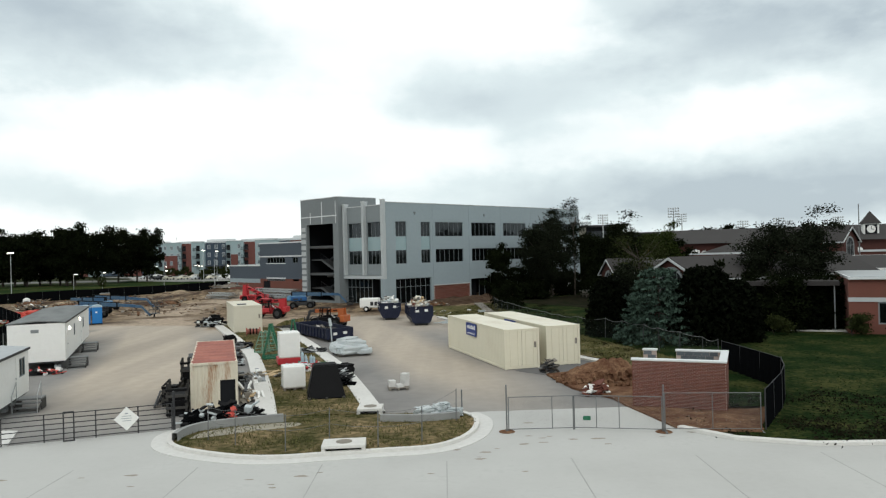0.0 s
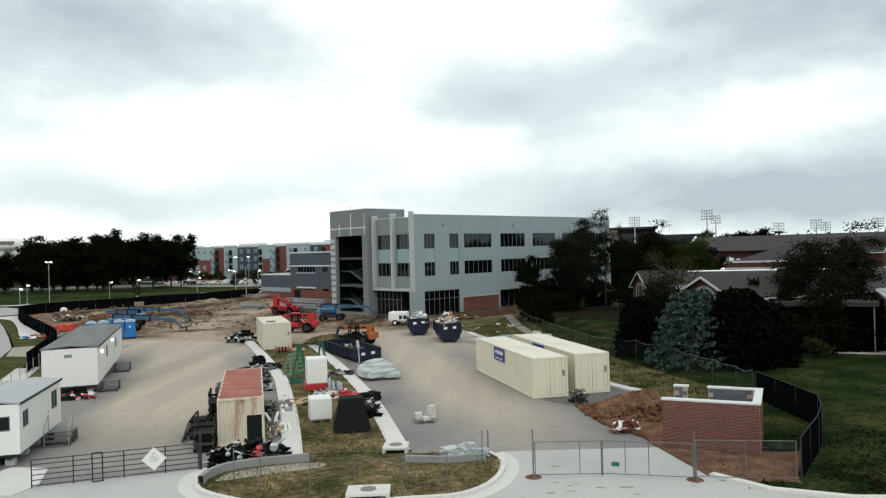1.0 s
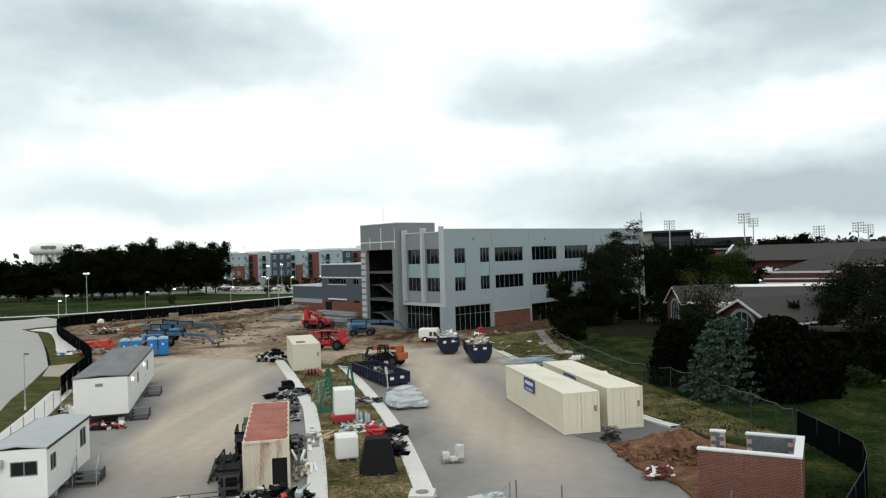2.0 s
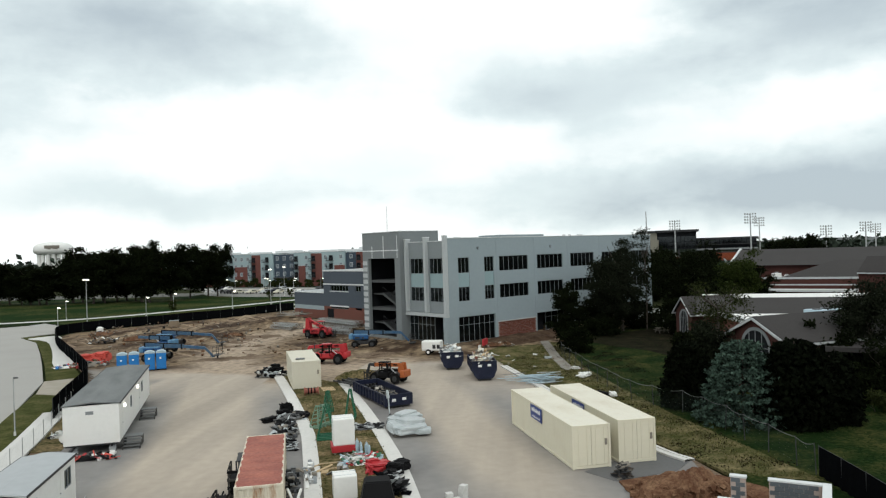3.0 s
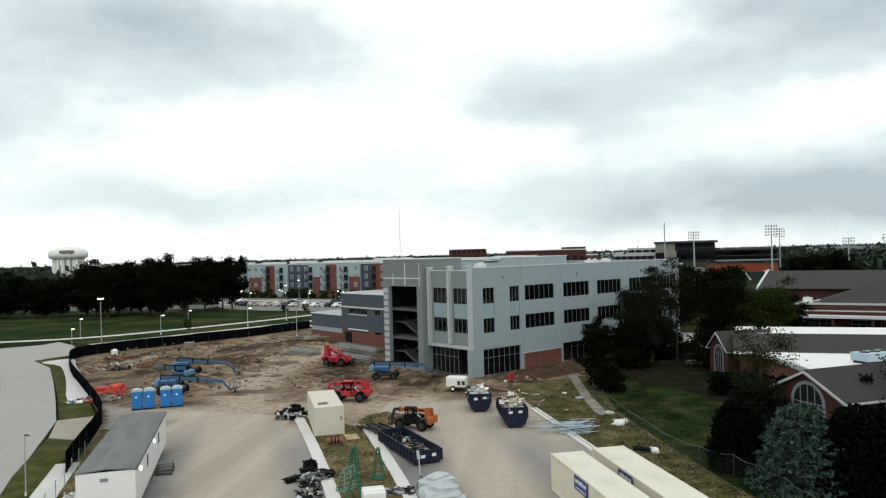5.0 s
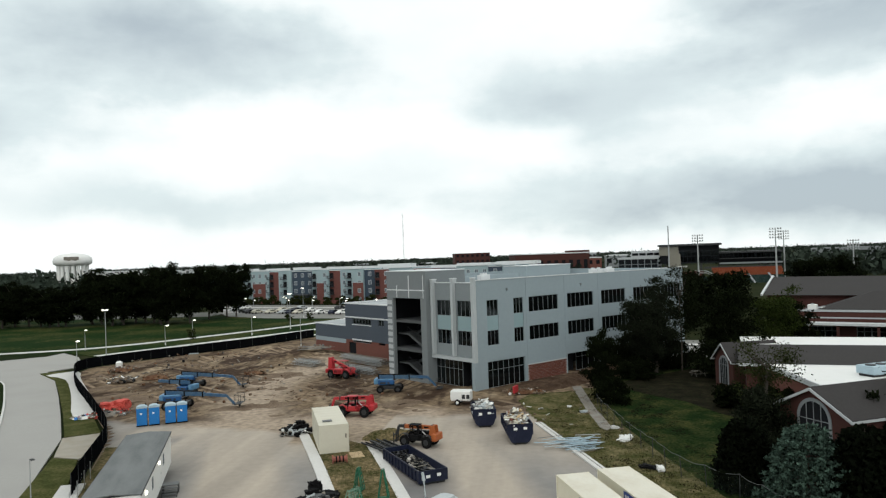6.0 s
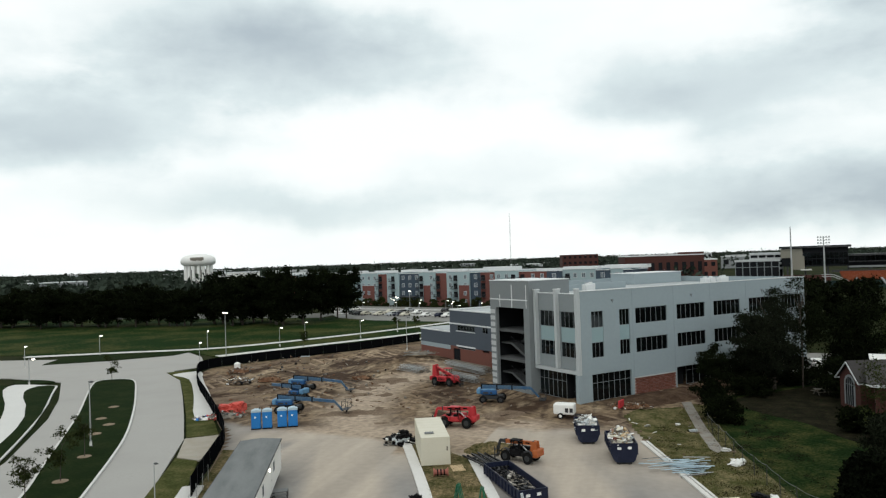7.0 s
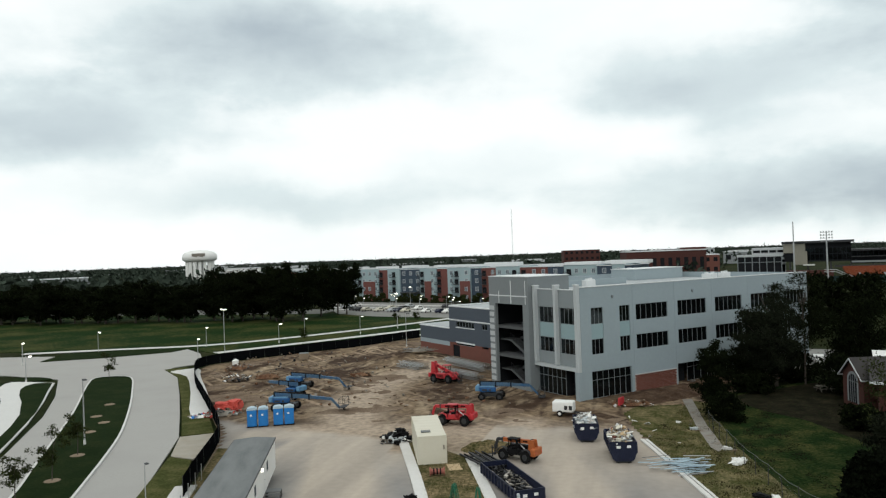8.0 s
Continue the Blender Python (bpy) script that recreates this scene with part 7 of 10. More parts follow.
# ---- loose things on the median ----
def wrapped_crate(m, a, b, h, mat, label, tray=None):
    t = thing("wrapped_crate", m, label, "crate", "wrapped crates on the median")
    z = 0.0
    bm = bmesh.new()
    for x in (-a / 2 + 0.05, -0.06, a / 2 - 0.17):
        bx(bm, x, x + 0.12, -b / 2, b / 2, 0, 0.1)
    for k in range(6):
        y = -b / 2 + k * (b - 0.12) / 5
        bx(bm, -a / 2, a / 2, y, y + 0.1, 0.1, 0.13)
    part("pallet", bm, OLDWOOD, t)
    if tray:
        bm = bmesh.new()
        soft_box(bm, -a / 2 - 0.1, a / 2 + 0.1, -b / 2 - 0.05, b / 2 + 0.05, 0.13, 0.55, 0.03)
        part("tray", bm, tray, t)
        z = 0.42
    bm = bmesh.new()
    soft_box(bm, -a / 2 + 0.02, a / 2 - 0.02, -b / 2 + 0.02, b / 2 - 0.02, 0.131 + z, h, 0.07)
    part("wrapping", bm, mat, t)
    bm = bmesh.new()
    for q in (-0.25, 0.25):
        bx(bm, -a / 2, a / 2, q * b - 0.03, q * b + 0.03, h, h + 0.006)
        bx(bm, -a / 2 + 0.008, -a / 2 + 0.018, q * b - 0.03, q * b + 0.03, 0.14 + z, h)
        bx(bm, a / 2 - 0.018, a / 2 - 0.008, q * b - 0.03, q * b + 0.03, 0.14 + z, h)
    part("strap", bm, WRAP, t)
    return t


wrapped_crate(pose(-8.75, 42.4, 0.11, 0, 0, 18), 1.3, 1.3, 1.35, WHITE, "white wrapped crate on a pallet")
wrapped_crate(pose(-10.95, 51.6, 0.11, 0, 0, 18), 1.45, 1.5, 2.3, WHITE, "tall white wrapped crate on a red tray", RED)
t = thing("covered_crate", pose(-6.5, 40.0, 0.11, 0, 0, 12), "black sheet-covered crate, tapering upward, beside the kerb", "crate")
bm = bmesh.new()
v = bx(bm, -1.02, 1.02, -0.95, 1.0, 0, 1.7)
for q in v[4:]:
    q.co.x *= 0.62
    q.co.y = q.co.y * 0.55 + 0.35
bmesh.ops.bevel(bm, geom=bm.edges[:], offset=0.06, segments=2, affect="EDGES")
part("sheet", bm, BLACK, t)
bm = bmesh.new()
for x in (-0.9, 0.0, 0.9):
    bx(bm, x - 0.06, x + 0.06, -1.04, 1.06, -0.01, 0.1)
part("bearer", bm, STEPWOOD, t)
t = thing("pallet_of_blocks", on_site(-2.7, 42.0, 8), "pallet with two stacks of pale blocks on the drive", "pallet")
bm = bmesh.new()
for x in (-0.55, -0.06, 0.43):
    bx(bm, x, x + 0.12, -0.5, 0.5, 0, 0.1)
for k in range(6):
    bx(bm, -0.6, 0.6, -0.5 + k * 0.18, -0.4 + k * 0.18, 0.1, 0.13)
part("pallet_deck", bm, OLDWOOD, t)
bm = bmesh.new()
bx(bm, -0.18, 0.18, -0.19, 0.19, 0, 0.17)
blk = mesh_of("paver", bm, SLAB)
for i, (x, y, z) in enumerate(((-0.35, 0.1, 0.13), (-0.35, 0.1, 0.31), (0.05, -0.2, 0.13), (0.4, 0.2, 0.13), (0.4, 0.2, 0.31), (0.4, 0.2, 0.49), (0.42, 0.18, 0.67))):
    piece("paver", blk, t, pose(x, y, z, 0, 0, i * 9))
soft_stack("wrapped_bundle", on_site(-7.3, 56.6, 20), [(-0.1, 0.0, 0.1, 2.6, 2.6, 0.75, 4), (0.2, 0.2, 0.6, 1.9, 1.7, 0.45, 22), (0.9, -0.9, 0.1, 1.2, 1.0, 0.45, -15)], WRAP, "pale grey plastic-wrapped bundles stacked on bearers", "bundle", 21)
soft_stack("wrapped_bundle", on_site(-7.9, 59.2, 35), [(0, 0, 0.1, 2.4, 2.0, 0.7, 0), (0.1, 0.1, 0.6, 1.6, 1.3, 0.4, 15)], WRAP, "second pale grey stack of wrapped bundles by the kerb", "bundle", 22)
soft_stack("red_cover_heap", on_site(-53.9, 94.4, 20), [(-0.9, 0, 0, 1.7, 1.5, 1.3, 10), (0.8, 0.3, 0, 1.7, 1.5, 1.4, -20), (0.0, -0.7, 0, 1.6, 1.0, 0.8, 30)], SALMON, "low heap of faded red covered material by the fence", "heap", 23, False, 0.3)
# reel beside the tan container
t = thing("red_reel", pose(-18.5, 70.9, 0.11, 0, 0, 108), "red cable reel lying on its rims on the median", "reel")
for y in (-0.62, 0.62):
    bm = bmesh.new()
    rod(bm, (0, y - 0.05, 0.38), (0, y + 0.05, 0.38), 0.38, 18)
    part("flange", bm, RUST, t)
bm = bmesh.new()
rod(bm, (0, -0.57, 0.38), (0, 0.57, 0.38), 0.24, 16)
part("drum", bm, RUST, t)
for y in (-0.3, 0.0, 0.3):
    bm = bmesh.new()
    rod(bm, (0, y - 0.06, 0.38), (0, y + 0.06, 0.38), 0.30, 16)
    part("winding", bm, BLACK, t)
# rails laid behind the low skip, and the grown-over mound
t = thing("rail_ramp", pose(0, 0, 0), "dark steel rails and pipes lying along the kerb", "rails")
rnd = random.Random(91)
for k in range(11):
    o = -1.0 + 0.2 * k
    bm = bmesh.new()
    beam(bm, (-13.2 + o * 0.8, 72.2 + o * 0.5, 0.75), (-17.0 + o * 0.9 + rnd.uniform(-0.2, 0.2), 78.6 + o * 0.5 + rnd.uniform(-0.6, 0.3), 0.2), 0.12, 0.14)
    part("rail", bm, BLACK if k % 2 else DSTEEL, t)
for q in (0.1, 0.45, 0.8):
    bm = bmesh.new()
    z = 0.75 - 0.55 * q
    x, y = -13.2 - 3.8 * q, 72.2 + 6.4 * q
    beam(bm, (x - 0.85, y - 0.5, z - 0.12), (x + 0.85, y + 0.5, z - 0.12), 0.14, 0.12)
    for s in (-0.7, 0.7):
        bx(bm, x + s - 0.06, x + s + 0.06, y + s * 0.6 - 0.06, y + s * 0.6 + 0.06, 0.05, z - 0.1)
    part("cross_bar", bm, DSTEEL, t)
bm = bmesh.new()
n = 22
rows_ = [[bm.verts.new((-3 + 6 * i / n, -1.8 + 3.6 * j / n, 0.75 * max(0.0, 1 - ((-3 + 6 * i / n) / 3) ** 2 - ((-1.8 + 3.6 * j / n) / 1.8) ** 2) ** 0.7 * (1 + 0.5 * noise.noise((i * 0.4, j * 0.4, 8))) - 0.03)) for i in range(n + 1)] for j in range(n + 1)]
for j in range(n):
    for i in range(n):
        bm.faces.new((rows_[j][i], rows_[j][i + 1], rows_[j + 1][i + 1], rows_[j + 1][i]))
tagged(part("grassy_mound", bm, DRYGRASS), "low mound of soil grown over with dry grass", "mound", kind="stuff").matrix_basis = on_site(-15.6, 80.6, 10)
t = thing("ply_board", pose(-17.6, 73.6, 0.12, 0, 0, 24), "pale board lying beside the tan container", "board")
bm = bmesh.new()
soft_box(bm, -0.6, 0.6, -1.0, 1.0, 0, 0.03, 0.008)
part("sheet", bm, WOOD, t)
t = thing("light_pole_wrapped", on_site(-9.2, 60.0), "short plastic-wrapped upright post by the kerb", "post")
bm = bmesh.new()
for k in range(3):
    rod(bm, (0.5 * math.cos(2.1 * k), 0.5 * math.sin(2.1 * k), 0.0), (0, 0, 0.7), 0.03, 6)
part("tripod_base", bm, DSTEEL, t)
bm = bmesh.new()
rod(bm, (0, 0, 0.2), (-0.1, 0, 1.9), 0.05, 8, 0.05)
rod(bm, (-0.1, 0, 1.9), (-0.18, 0, 2.5), 0.14, 8, 0.1)
part("wrapped_shaft", bm, WRAP, t)


def steel_rack(m, a, b, h, label, mat=None):
    t = thing("steel_rack", m, label, "rack", "green steel racks")
    for x in (-a / 2, a / 2):
        for y in (-b / 2, b / 2):
            bm = bmesh.new()
            bx(bm, x - 0.05, x + 0.05, y - 0.05, y + 0.05, 0, h)
            part("upright", bm, mat or GREEN, t)
    bm = bmesh.new()
    for y in (-b / 2, b / 2):
        for k in range(4):
            z = 0.25 + k * (h - 0.3) / 3
            beam(bm, (-a / 2, y, z), (a / 2, y, z), 0.06, 0.1)
        beam(bm, (-a / 2, y, 0.25), (a / 2, y, h - 0.1), 0.05, 0.06)
    for k in range(4):
        z = 0.25 + k * (h - 0.3) / 3
        for x in (-a / 2, a / 2):
            beam(bm, (x, -b / 2, z), (x, b / 2, z), 0.05, 0.08)
    part("brace", bm, mat or GREEN, t)
    return t


def a_frame_rack(m, a, b, h, label, mat):
    """Two ladder frames leaning together over a ribbed base."""
    t = thing("a_frame_rack", m, label, "rack", "green steel racks")
    for k in range(5):
        x = -a / 2 + a * k / 4
        bm = bmesh.new()
        beam(bm, (x, -b / 2, 0.06), (x, b / 2, 0.06), 0.09, 0.12)
        part("base_rib", bm, mat, t)
    for s in (-1, 1):
        for x in (-a / 2, 0.0, a / 2):
            bm = bmesh.new()
            beam(bm, (x, s * b / 2, 0.12), (x * 0.6, s * 0.06, h), 0.07, 0.07)
            part("stile", bm, mat, t)
        for k in range(5):
            q = 0.12 + 0.8 * k / 4
            w = a / 2 * (1 - 0.4 * q)
            y = s * (b / 2 * (1 - q) + 0.06 * q)
            bm = bmesh.new()
            beam(bm, (-w, y, 0.12 + (h - 0.12) * q), (w, y, 0.12 + (h - 0.12) * q), 0.05, 0.06)
            part("rung", bm, mat, t)
    return t


a_frame_rack(pose(-13.0, 55.2, 0.11, 0, 0, 100), 1.7, 1.3, 2.35, "tall green steel rack behind the wrapped crate", GREEN)
a_frame_rack(pose(-14.3, 58.6, 0.11, 0, 0, 60), 1.6, 0.9, 1.7, "pale green ladder rack on the median", material("pale_green_steel", (0.14, 0.24, 0.17), 0.5, 0.2, 0.8))
a_frame_rack(pose(-15.0, 63.4, 0.11, 0, 0, 80), 0.7, 0.7, 1.8, "narrow green steel frame on the median", GREEN)
a_frame_rack(pose(-12.6, 61.2, 0.11, 0, 0, 95), 0.8, 0.8, 2.3, "narrow green steel frame beside the kerb", GREEN)

# gas bottles beside the tall crate
bottle = thing("gas_bottle", pose(-9.9, 51.0, 0.12) @ Matrix.Diagonal((0.85, 0.85, 0.7, 1)), "pale steel gas bottle standing on the median", "gas bottle", "gas bottles")
bm = bmesh.new()
rod(bm, (0, 0, 0), (0, 0, 1.15), 0.13, 12)
rod(bm, (0, 0, 1.15), (0, 0, 1.3), 0.13, 12, 0.05)
part("cylinder", bm, PALEBLUE, bottle)
bm = bmesh.new()
rod(bm, (0, 0, 1.3), (0, 0, 1.42), 0.045, 8)
part("valve", bm, STEEL, bottle)
for x, y in ((-9.6, 50.8), (-9.3, 50.95), (-9.05, 50.7), (-9.75, 51.4), (-9.35, 51.35)):
    copy_thing(bottle, pose(x, y, 0.12) @ Matrix.Diagonal((0.85, 0.85, 0.7, 1)))
soft_stack("red_tarp_bundle", pose(-7.8, 46.9, 0.1, 0, 0, 20), [(0, 0, 0, 1.3, 0.9, 0.55, 0), (0.3, 0.6, 0, 1.1, 0.7, 0.5, 30), (-0.2, 0.5, 0.4, 0.7, 0.5, 0.3, 10)], RED, "crumpled red tarp bundles on the median", "tarp", 61, False, 0.4)
soft_stack("black_bag", pose(-6.7, 46.6, 0.1, 0, 0, 0), [(0, 0, 0, 1.0, 0.8, 0.7, 0), (0.3, 0.9, 0, 0.9, 0.8, 0.6, 40), (-0.1, -0.8, 0, 0.8, 0.7, 0.5, 20)], BLACK, "black rubbish bags beside the kerb", "bag", 62, False, 0.25)
t = thing("loose_board", pose(-10.8, 48.2, 0.14, 0, 0, 25), "raw timber boards lying in a square on the bare median", "boards")
for a, b in (((-0.9, -0.5, 0), (0.9, -0.5, 0)), ((0.9, -0.5, 0.02), (1.0, 0.6, 0.02)), ((1.0, 0.6, 0), (-0.6, 0.7, 0)), ((-0.6, 0.7, 0.02), (-1.3, 0.2, 0.02))):
    bm = bmesh.new()
    beam(bm, a, b, 0.12, 0.06)
    part("board", bm, WOOD, t)
# dark slatted crates beside the rusty container
SIDE = pose(-12.75, 36.9, 0.03, 0, 0, 16.9)
for x0, x1, y0, y1, h, roll in ((-1.1, -0.15, -0.6, 2.0, 1.35, 0), (-1.5, -0.75, 2.2, 4.6, 1.05, -5), (-0.7, -0.12, 4.8, 6.8, 1.9, 0)):
    t = thing("slatted_crate", SIDE @ pose(x0, y0, 0, 0, 0, roll), "dark slatted timber crate beside the container", "crate", "dark crates")
    w, l = x1 - x0, y1 - y0
    for x in (0, w - 0.08):
        for y in (0, l / 2, l - 0.08):
            bm = bmesh.new()
            bx(bm, x, x + 0.08, y, y + 0.08, 0, h)
            part("post", bm, STEPWOOD, t)
    for k in range(5):
        z = 0.06 + k * (h - 0.2) / 4
        for a0, a1, b0, b1 in ((0.0, w, -0.03, -0.002), (-0.03, -0.002, 0.0, l), (w + 0.002, w + 0.03, 0.0, l)):
            bm = bmesh.new()
            bx(bm, a0, a1, b0, b1, z, z + 0.13)
            part("slat", bm, STEPWOOD if k % 2 else BLACK, t)
    bm = bmesh.new()
    bx(bm, 0.09, w - 0.09, 0.09, l - 0.09, 0.02, h * 0.72)
    part("inner_box", bm, BLACK, t)
# white bars leaning at the container's corner
t = thing("white_bars", SIDE @ pose(2.9, 1.6, 0), "row of short white bars and beams beside the doorway", "bars")
for k, (x, y, l, an) in enumerate(((0.0, 0.0, 1.5, 85), (0.25, 0.1, 1.4, 95), (0.5, 0.2, 1.3, 88), (0.75, 0.3, 1.3, 92), (-0.3, 0.5, 3.0, 80), (-0.1, 1.5, 2.4, 100))):
    bm = bmesh.new()
    bx(bm, 0, l, -0.06, 0.06, 0.0, 0.12, pose(x, y, 0.03 + 0.09 * (k // 4), 0, -6, an))
    part("bar", bm, WHITE, t)
soft_stack("crumpled_sheet", pose(-0.3, 34.5, 0.12, 0, 0, 0), [(-0.6, 0, 0, 0.9, 0.6, 0.4, 20), (0.1, 0.1, 0, 0.7, 0.7, 0.5, 50), (0.6, -0.1, 0, 0.8, 0.5, 0.35, -15), (0.0, -0.4, 0, 0.8, 0.4, 0.25, 5), (0.2, 0.0, 0.35, 0.5, 0.4, 0.25, 70)], WRAP, "crumpled pale sheet with broken lumps on the island", "sheet", 45, False, 0.5)
soft_stack("black_sheet_heap", on_site(-25.9, 82.4, 30), [(0, 0, 0, 1.6, 1.2, 0.9, 10), (-1.2, 0.5, 0, 1.3, 1.0, 0.6, 40), (1.0, -0.6, 0, 1.2, 0.9, 0.5, -20), (0.2, 0.4, 0.7, 0.9, 0.7, 0.5, 15), (-0.4, -1.0, 0, 1.1, 0.6, 0.35, 70), (1.7, 0.4, 0, 0.7, 0.6, 0.4, 5)], BLACK, "heap of crumpled black sheeting at the kerb's end", "heap", 38, False, 0.55)
soft_stack("black_crate", on_site(-18.2, 61.6, 20), [(0, 0, 0, 1.1, 0.8, 0.7, 0), (0.2, 1.1, 0, 0.9, 0.7, 1.0, 10), (-1.2, -0.6, 0, 1.2, 0.7, 0.35, 30), (1.2, -0.4, 0, 1.4, 1.0, 0.5, -20)], BLACK, "black plastic boxes and sheets by the kerb", "box", 63, False, 0.45)

for name, x, y, z, lx, ly, h, n, mats, label, seed, lg in (
    ("junk_pile", -10.6, 34.9, 0.05, 3.4, 1.9, 0.8, 170, [BLACK, FABRIC, DSTEEL, BLACK, FABRIC, WRAP, BLACK], "dark pile of tarps and pipes before the rusty container", 31, 1.2),
    ("red_tarp", -9.9, 34.3, 0.1, 0.5, 0.4, 0.7, 12, [SALMON], "crumpled red tarp on the pile", 32, 0.6),
    ("lumber_pile", -10.9, 40.6, 0.05, 2.4, 0.7, 0.45, 30, [OLDWOOD, WHITE, DSTEEL, OLDWOOD, WOOD], "boards and white strips stacked beside the container", 33, 2.2),
    ("lumber_pile", -12.5, 45.0, 0.05, 4.6, 0.8, 0.5, 70, [DSTEEL, OLDWOOD, BLACK, DSTEEL, DULLPIPE], "metal and timber offcuts beside the container", 34, 1.6),
    ("black_scrap", -17.0, 57.6, 0.05, 1.8, 4.4, 0.4, 70, [BLACK, DULLPIPE, DSTEEL, OLDWOOD, WRAP, BLACK], "black plastic scrap strewn on the asphalt", 36, 0.9),
    ("black_scrap", -15.3, 53.2, 0.05, 1.0, 2.6, 0.6, 60, [DSTEEL, STEEL, WRAP, BLACK], "grey metal scrap beside the kerb", 37, 0.9),
    ("dark_scrap", -6.6, 44.0, 0.1, 1.6, 3.0, 0.9, 110, [BLACK, DSTEEL, FABRIC, STEEL], "dark scrap behind the black crate", 42, 0.9),
    ("timber_scrap", -10.6, 46.5, 0.1, 3.0, 2.6, 0.15, 12, [WOOD, OLDWOOD, STEEL], "loose boards on the worn turf", 43, 1.9),
    ("stump", 6.6, 46.2, 0.05, 0.7, 0.7, 0.8, 50, [OLDWOOD, DSTEEL, BARK], "small stump of roots and scrap", 44, 0.6),
    ("bricks_on_pallet", 7.9, 39.0, 0.12, 1.2, 0.8, 0.5, 70, [BRICK, WHITE, BRICK], "small pile of bricks on the dirt", 46, 0.3),
    ("material_stack", -66, 117, 0.1, 4, 5, 0.8, 80, [SPOIL, OLDWOOD, DSTEEL, BLACK, WHITE], "mixed material stacked by the fence", 48, 1.2),
    ("material_stack", -72, 128, 0.1, 5, 4, 0.8, 60, [REDDIRT, SPOIL, OLDWOOD, DSTEEL], "mixed material stacked by the fence", 49, 1.2),
    ("material_stack", -53.5, 92.5, 0.1, 4.5, 3.0, 0.7, 70, [OLDWOOD, SALMON, DSTEEL, SPOIL, WRAP], "wrapped material and red parts by the fence", 50, 1.2),
    ("timber_stack", -41, 139, 0.6, 6, 3.0, 0.7, 60, [OLDWOOD, SPOIL, DULLPIPE], "stack of boards beside the wing", 52, 2.5),
    ("dirt_rubble", -2.2, 102.4, 0.15, 5, 3, 0.5, 90, [REDDIRT, SPOIL, SLAB, REDDIRT, SPOIL, REDDIRT, BAREPATH], "soil and rubble at the foot of the building", 53, 0.45),
    ("turf_litter", 3.0, 88, 0.1, 7, 18, 0.03, 16, [WHITE, SPOIL, SLAB, OLDWOOD, SPOIL], "litter on the dry turf", 54, 0.8),
    ("board_stack", -67.5, 118.5, 0.1, 3.4, 1.6, 0.35, 24, [WOOD, TANPAINT, OLDWOOD], "tan boards stacked by the fence", 71, 2.4),
    ("soil_heap", -61.5, 119.0, 0.1, 4.5, 2.6, 0.9, 40, [REDDIRT, SPOIL], "dark red-brown heap of soil on the lot", 72, 0.5),
    ("soil_heap", -46.0, 122.0, 0.1, 4.0, 2.2, 0.6, 40, [REDDIRT, SPOIL], "low dark heap of soil on the lot", 73, 0.5),
    ("mixed_scrap", -55.5, 90.4, 0.1, 3.2, 1.8, 0.35, 50, [WHITE, SALMON, DSTEEL, BLUE, OLDWOOD], "mixed bright scrap by the fence corner", 74, 0.8),
    ("wrap_scrap", -26.2, 82.2, 0.1, 3.0, 2.2, 0.9, 90, [WRAP, BLACK, DSTEEL, BLACK, WHITE, OLDWOOD, BLACK], "torn wrapping and dark scrap at the kerb's end", 81, 0.8),
    ("grey_scrap", -17.6, 61.2, 0.1, 2.0, 2.4, 0.6, 60, [DULLPIPE, BLACK, DULLPIPE, OLDWOOD, WRAP, DSTEEL], "grey and black metal scrap by the kerb", 82, 0.9),
    ("bright_scrap", -9.3, 49.3, 0.1, 2.6, 2.2, 0.45, 80, [WHITE, STEEL, RED, PALEBLUE, GREEN, WRAP, OLDWOOD], "bright mixed scrap beside the tall crate", 83, 0.7),
    ("pipe_offcuts", -10.8, 57.8, 0.1, 2.6, 1.4, 0.3, 34, [DULLPIPE, DSTEEL, STEEL, BLACK], "grey pipe offcuts and a dark sheet on the median", 84, 1.6),
    ("kerb_boards", -11.9, 46.6, 0.16, 4.0, 0.6, 0.16, 22, [DECK, STEEL, OLDWOOD, WHITE], "grey boards lying along the broad kerb", 85, 2.2),
    ("trailer_scrap", -28.6, 50.3, 0.05, 4.2, 1.2, 0.3, 60, [BLACK, RED, WHITE, DSTEEL, SALMON, BLACK], "red and black scrap before the long trailer", 86, 0.9),
    ("white_pipes", -33.6, 56.4, 0.05, 2.6, 1.0, 0.5, 24, [WHITE, WRAP, BLACK, WHITE], "white pipes and bags beside the long trailer", 87, 1.6),
    ("soil_lumps", -40, 108, 0.1, 40, 26, 0.18, 240, [SPOIL, REDDIRT, BAREPATH, SPOIL, REDDIRT, OLDWOOD], "lumps of soil and stones over the dirt lot", 88, 0.5),
    ("lot_litter", -56, 135, 0.3, 44, 32, 0.12, 260, [SPOIL, OLDWOOD, SPOIL, DSTEEL, REDDIRT, BAREPATH, SPOIL, OLDWOOD, BLACK], "stones and scraps strewn over the dirt lot", 55, 0.9),
):
    scrap_heap(name, on_site(x, y, 107 if name in ("lumber_pile", "kerb_boards") else 18) @ pose(0, 0, z - 0.03), lx, ly, h, n, mats, label, seed, lg, name in ("timber_stack", "lumber_pile", "kerb_boards"))
t = thing("steel_strips", pose(2.3, 76.9, 0.13, 0, 0, 8), "loose heap of long pale grey-blue steel strips across the kerb", "strips")
rnd = random.Random(47)
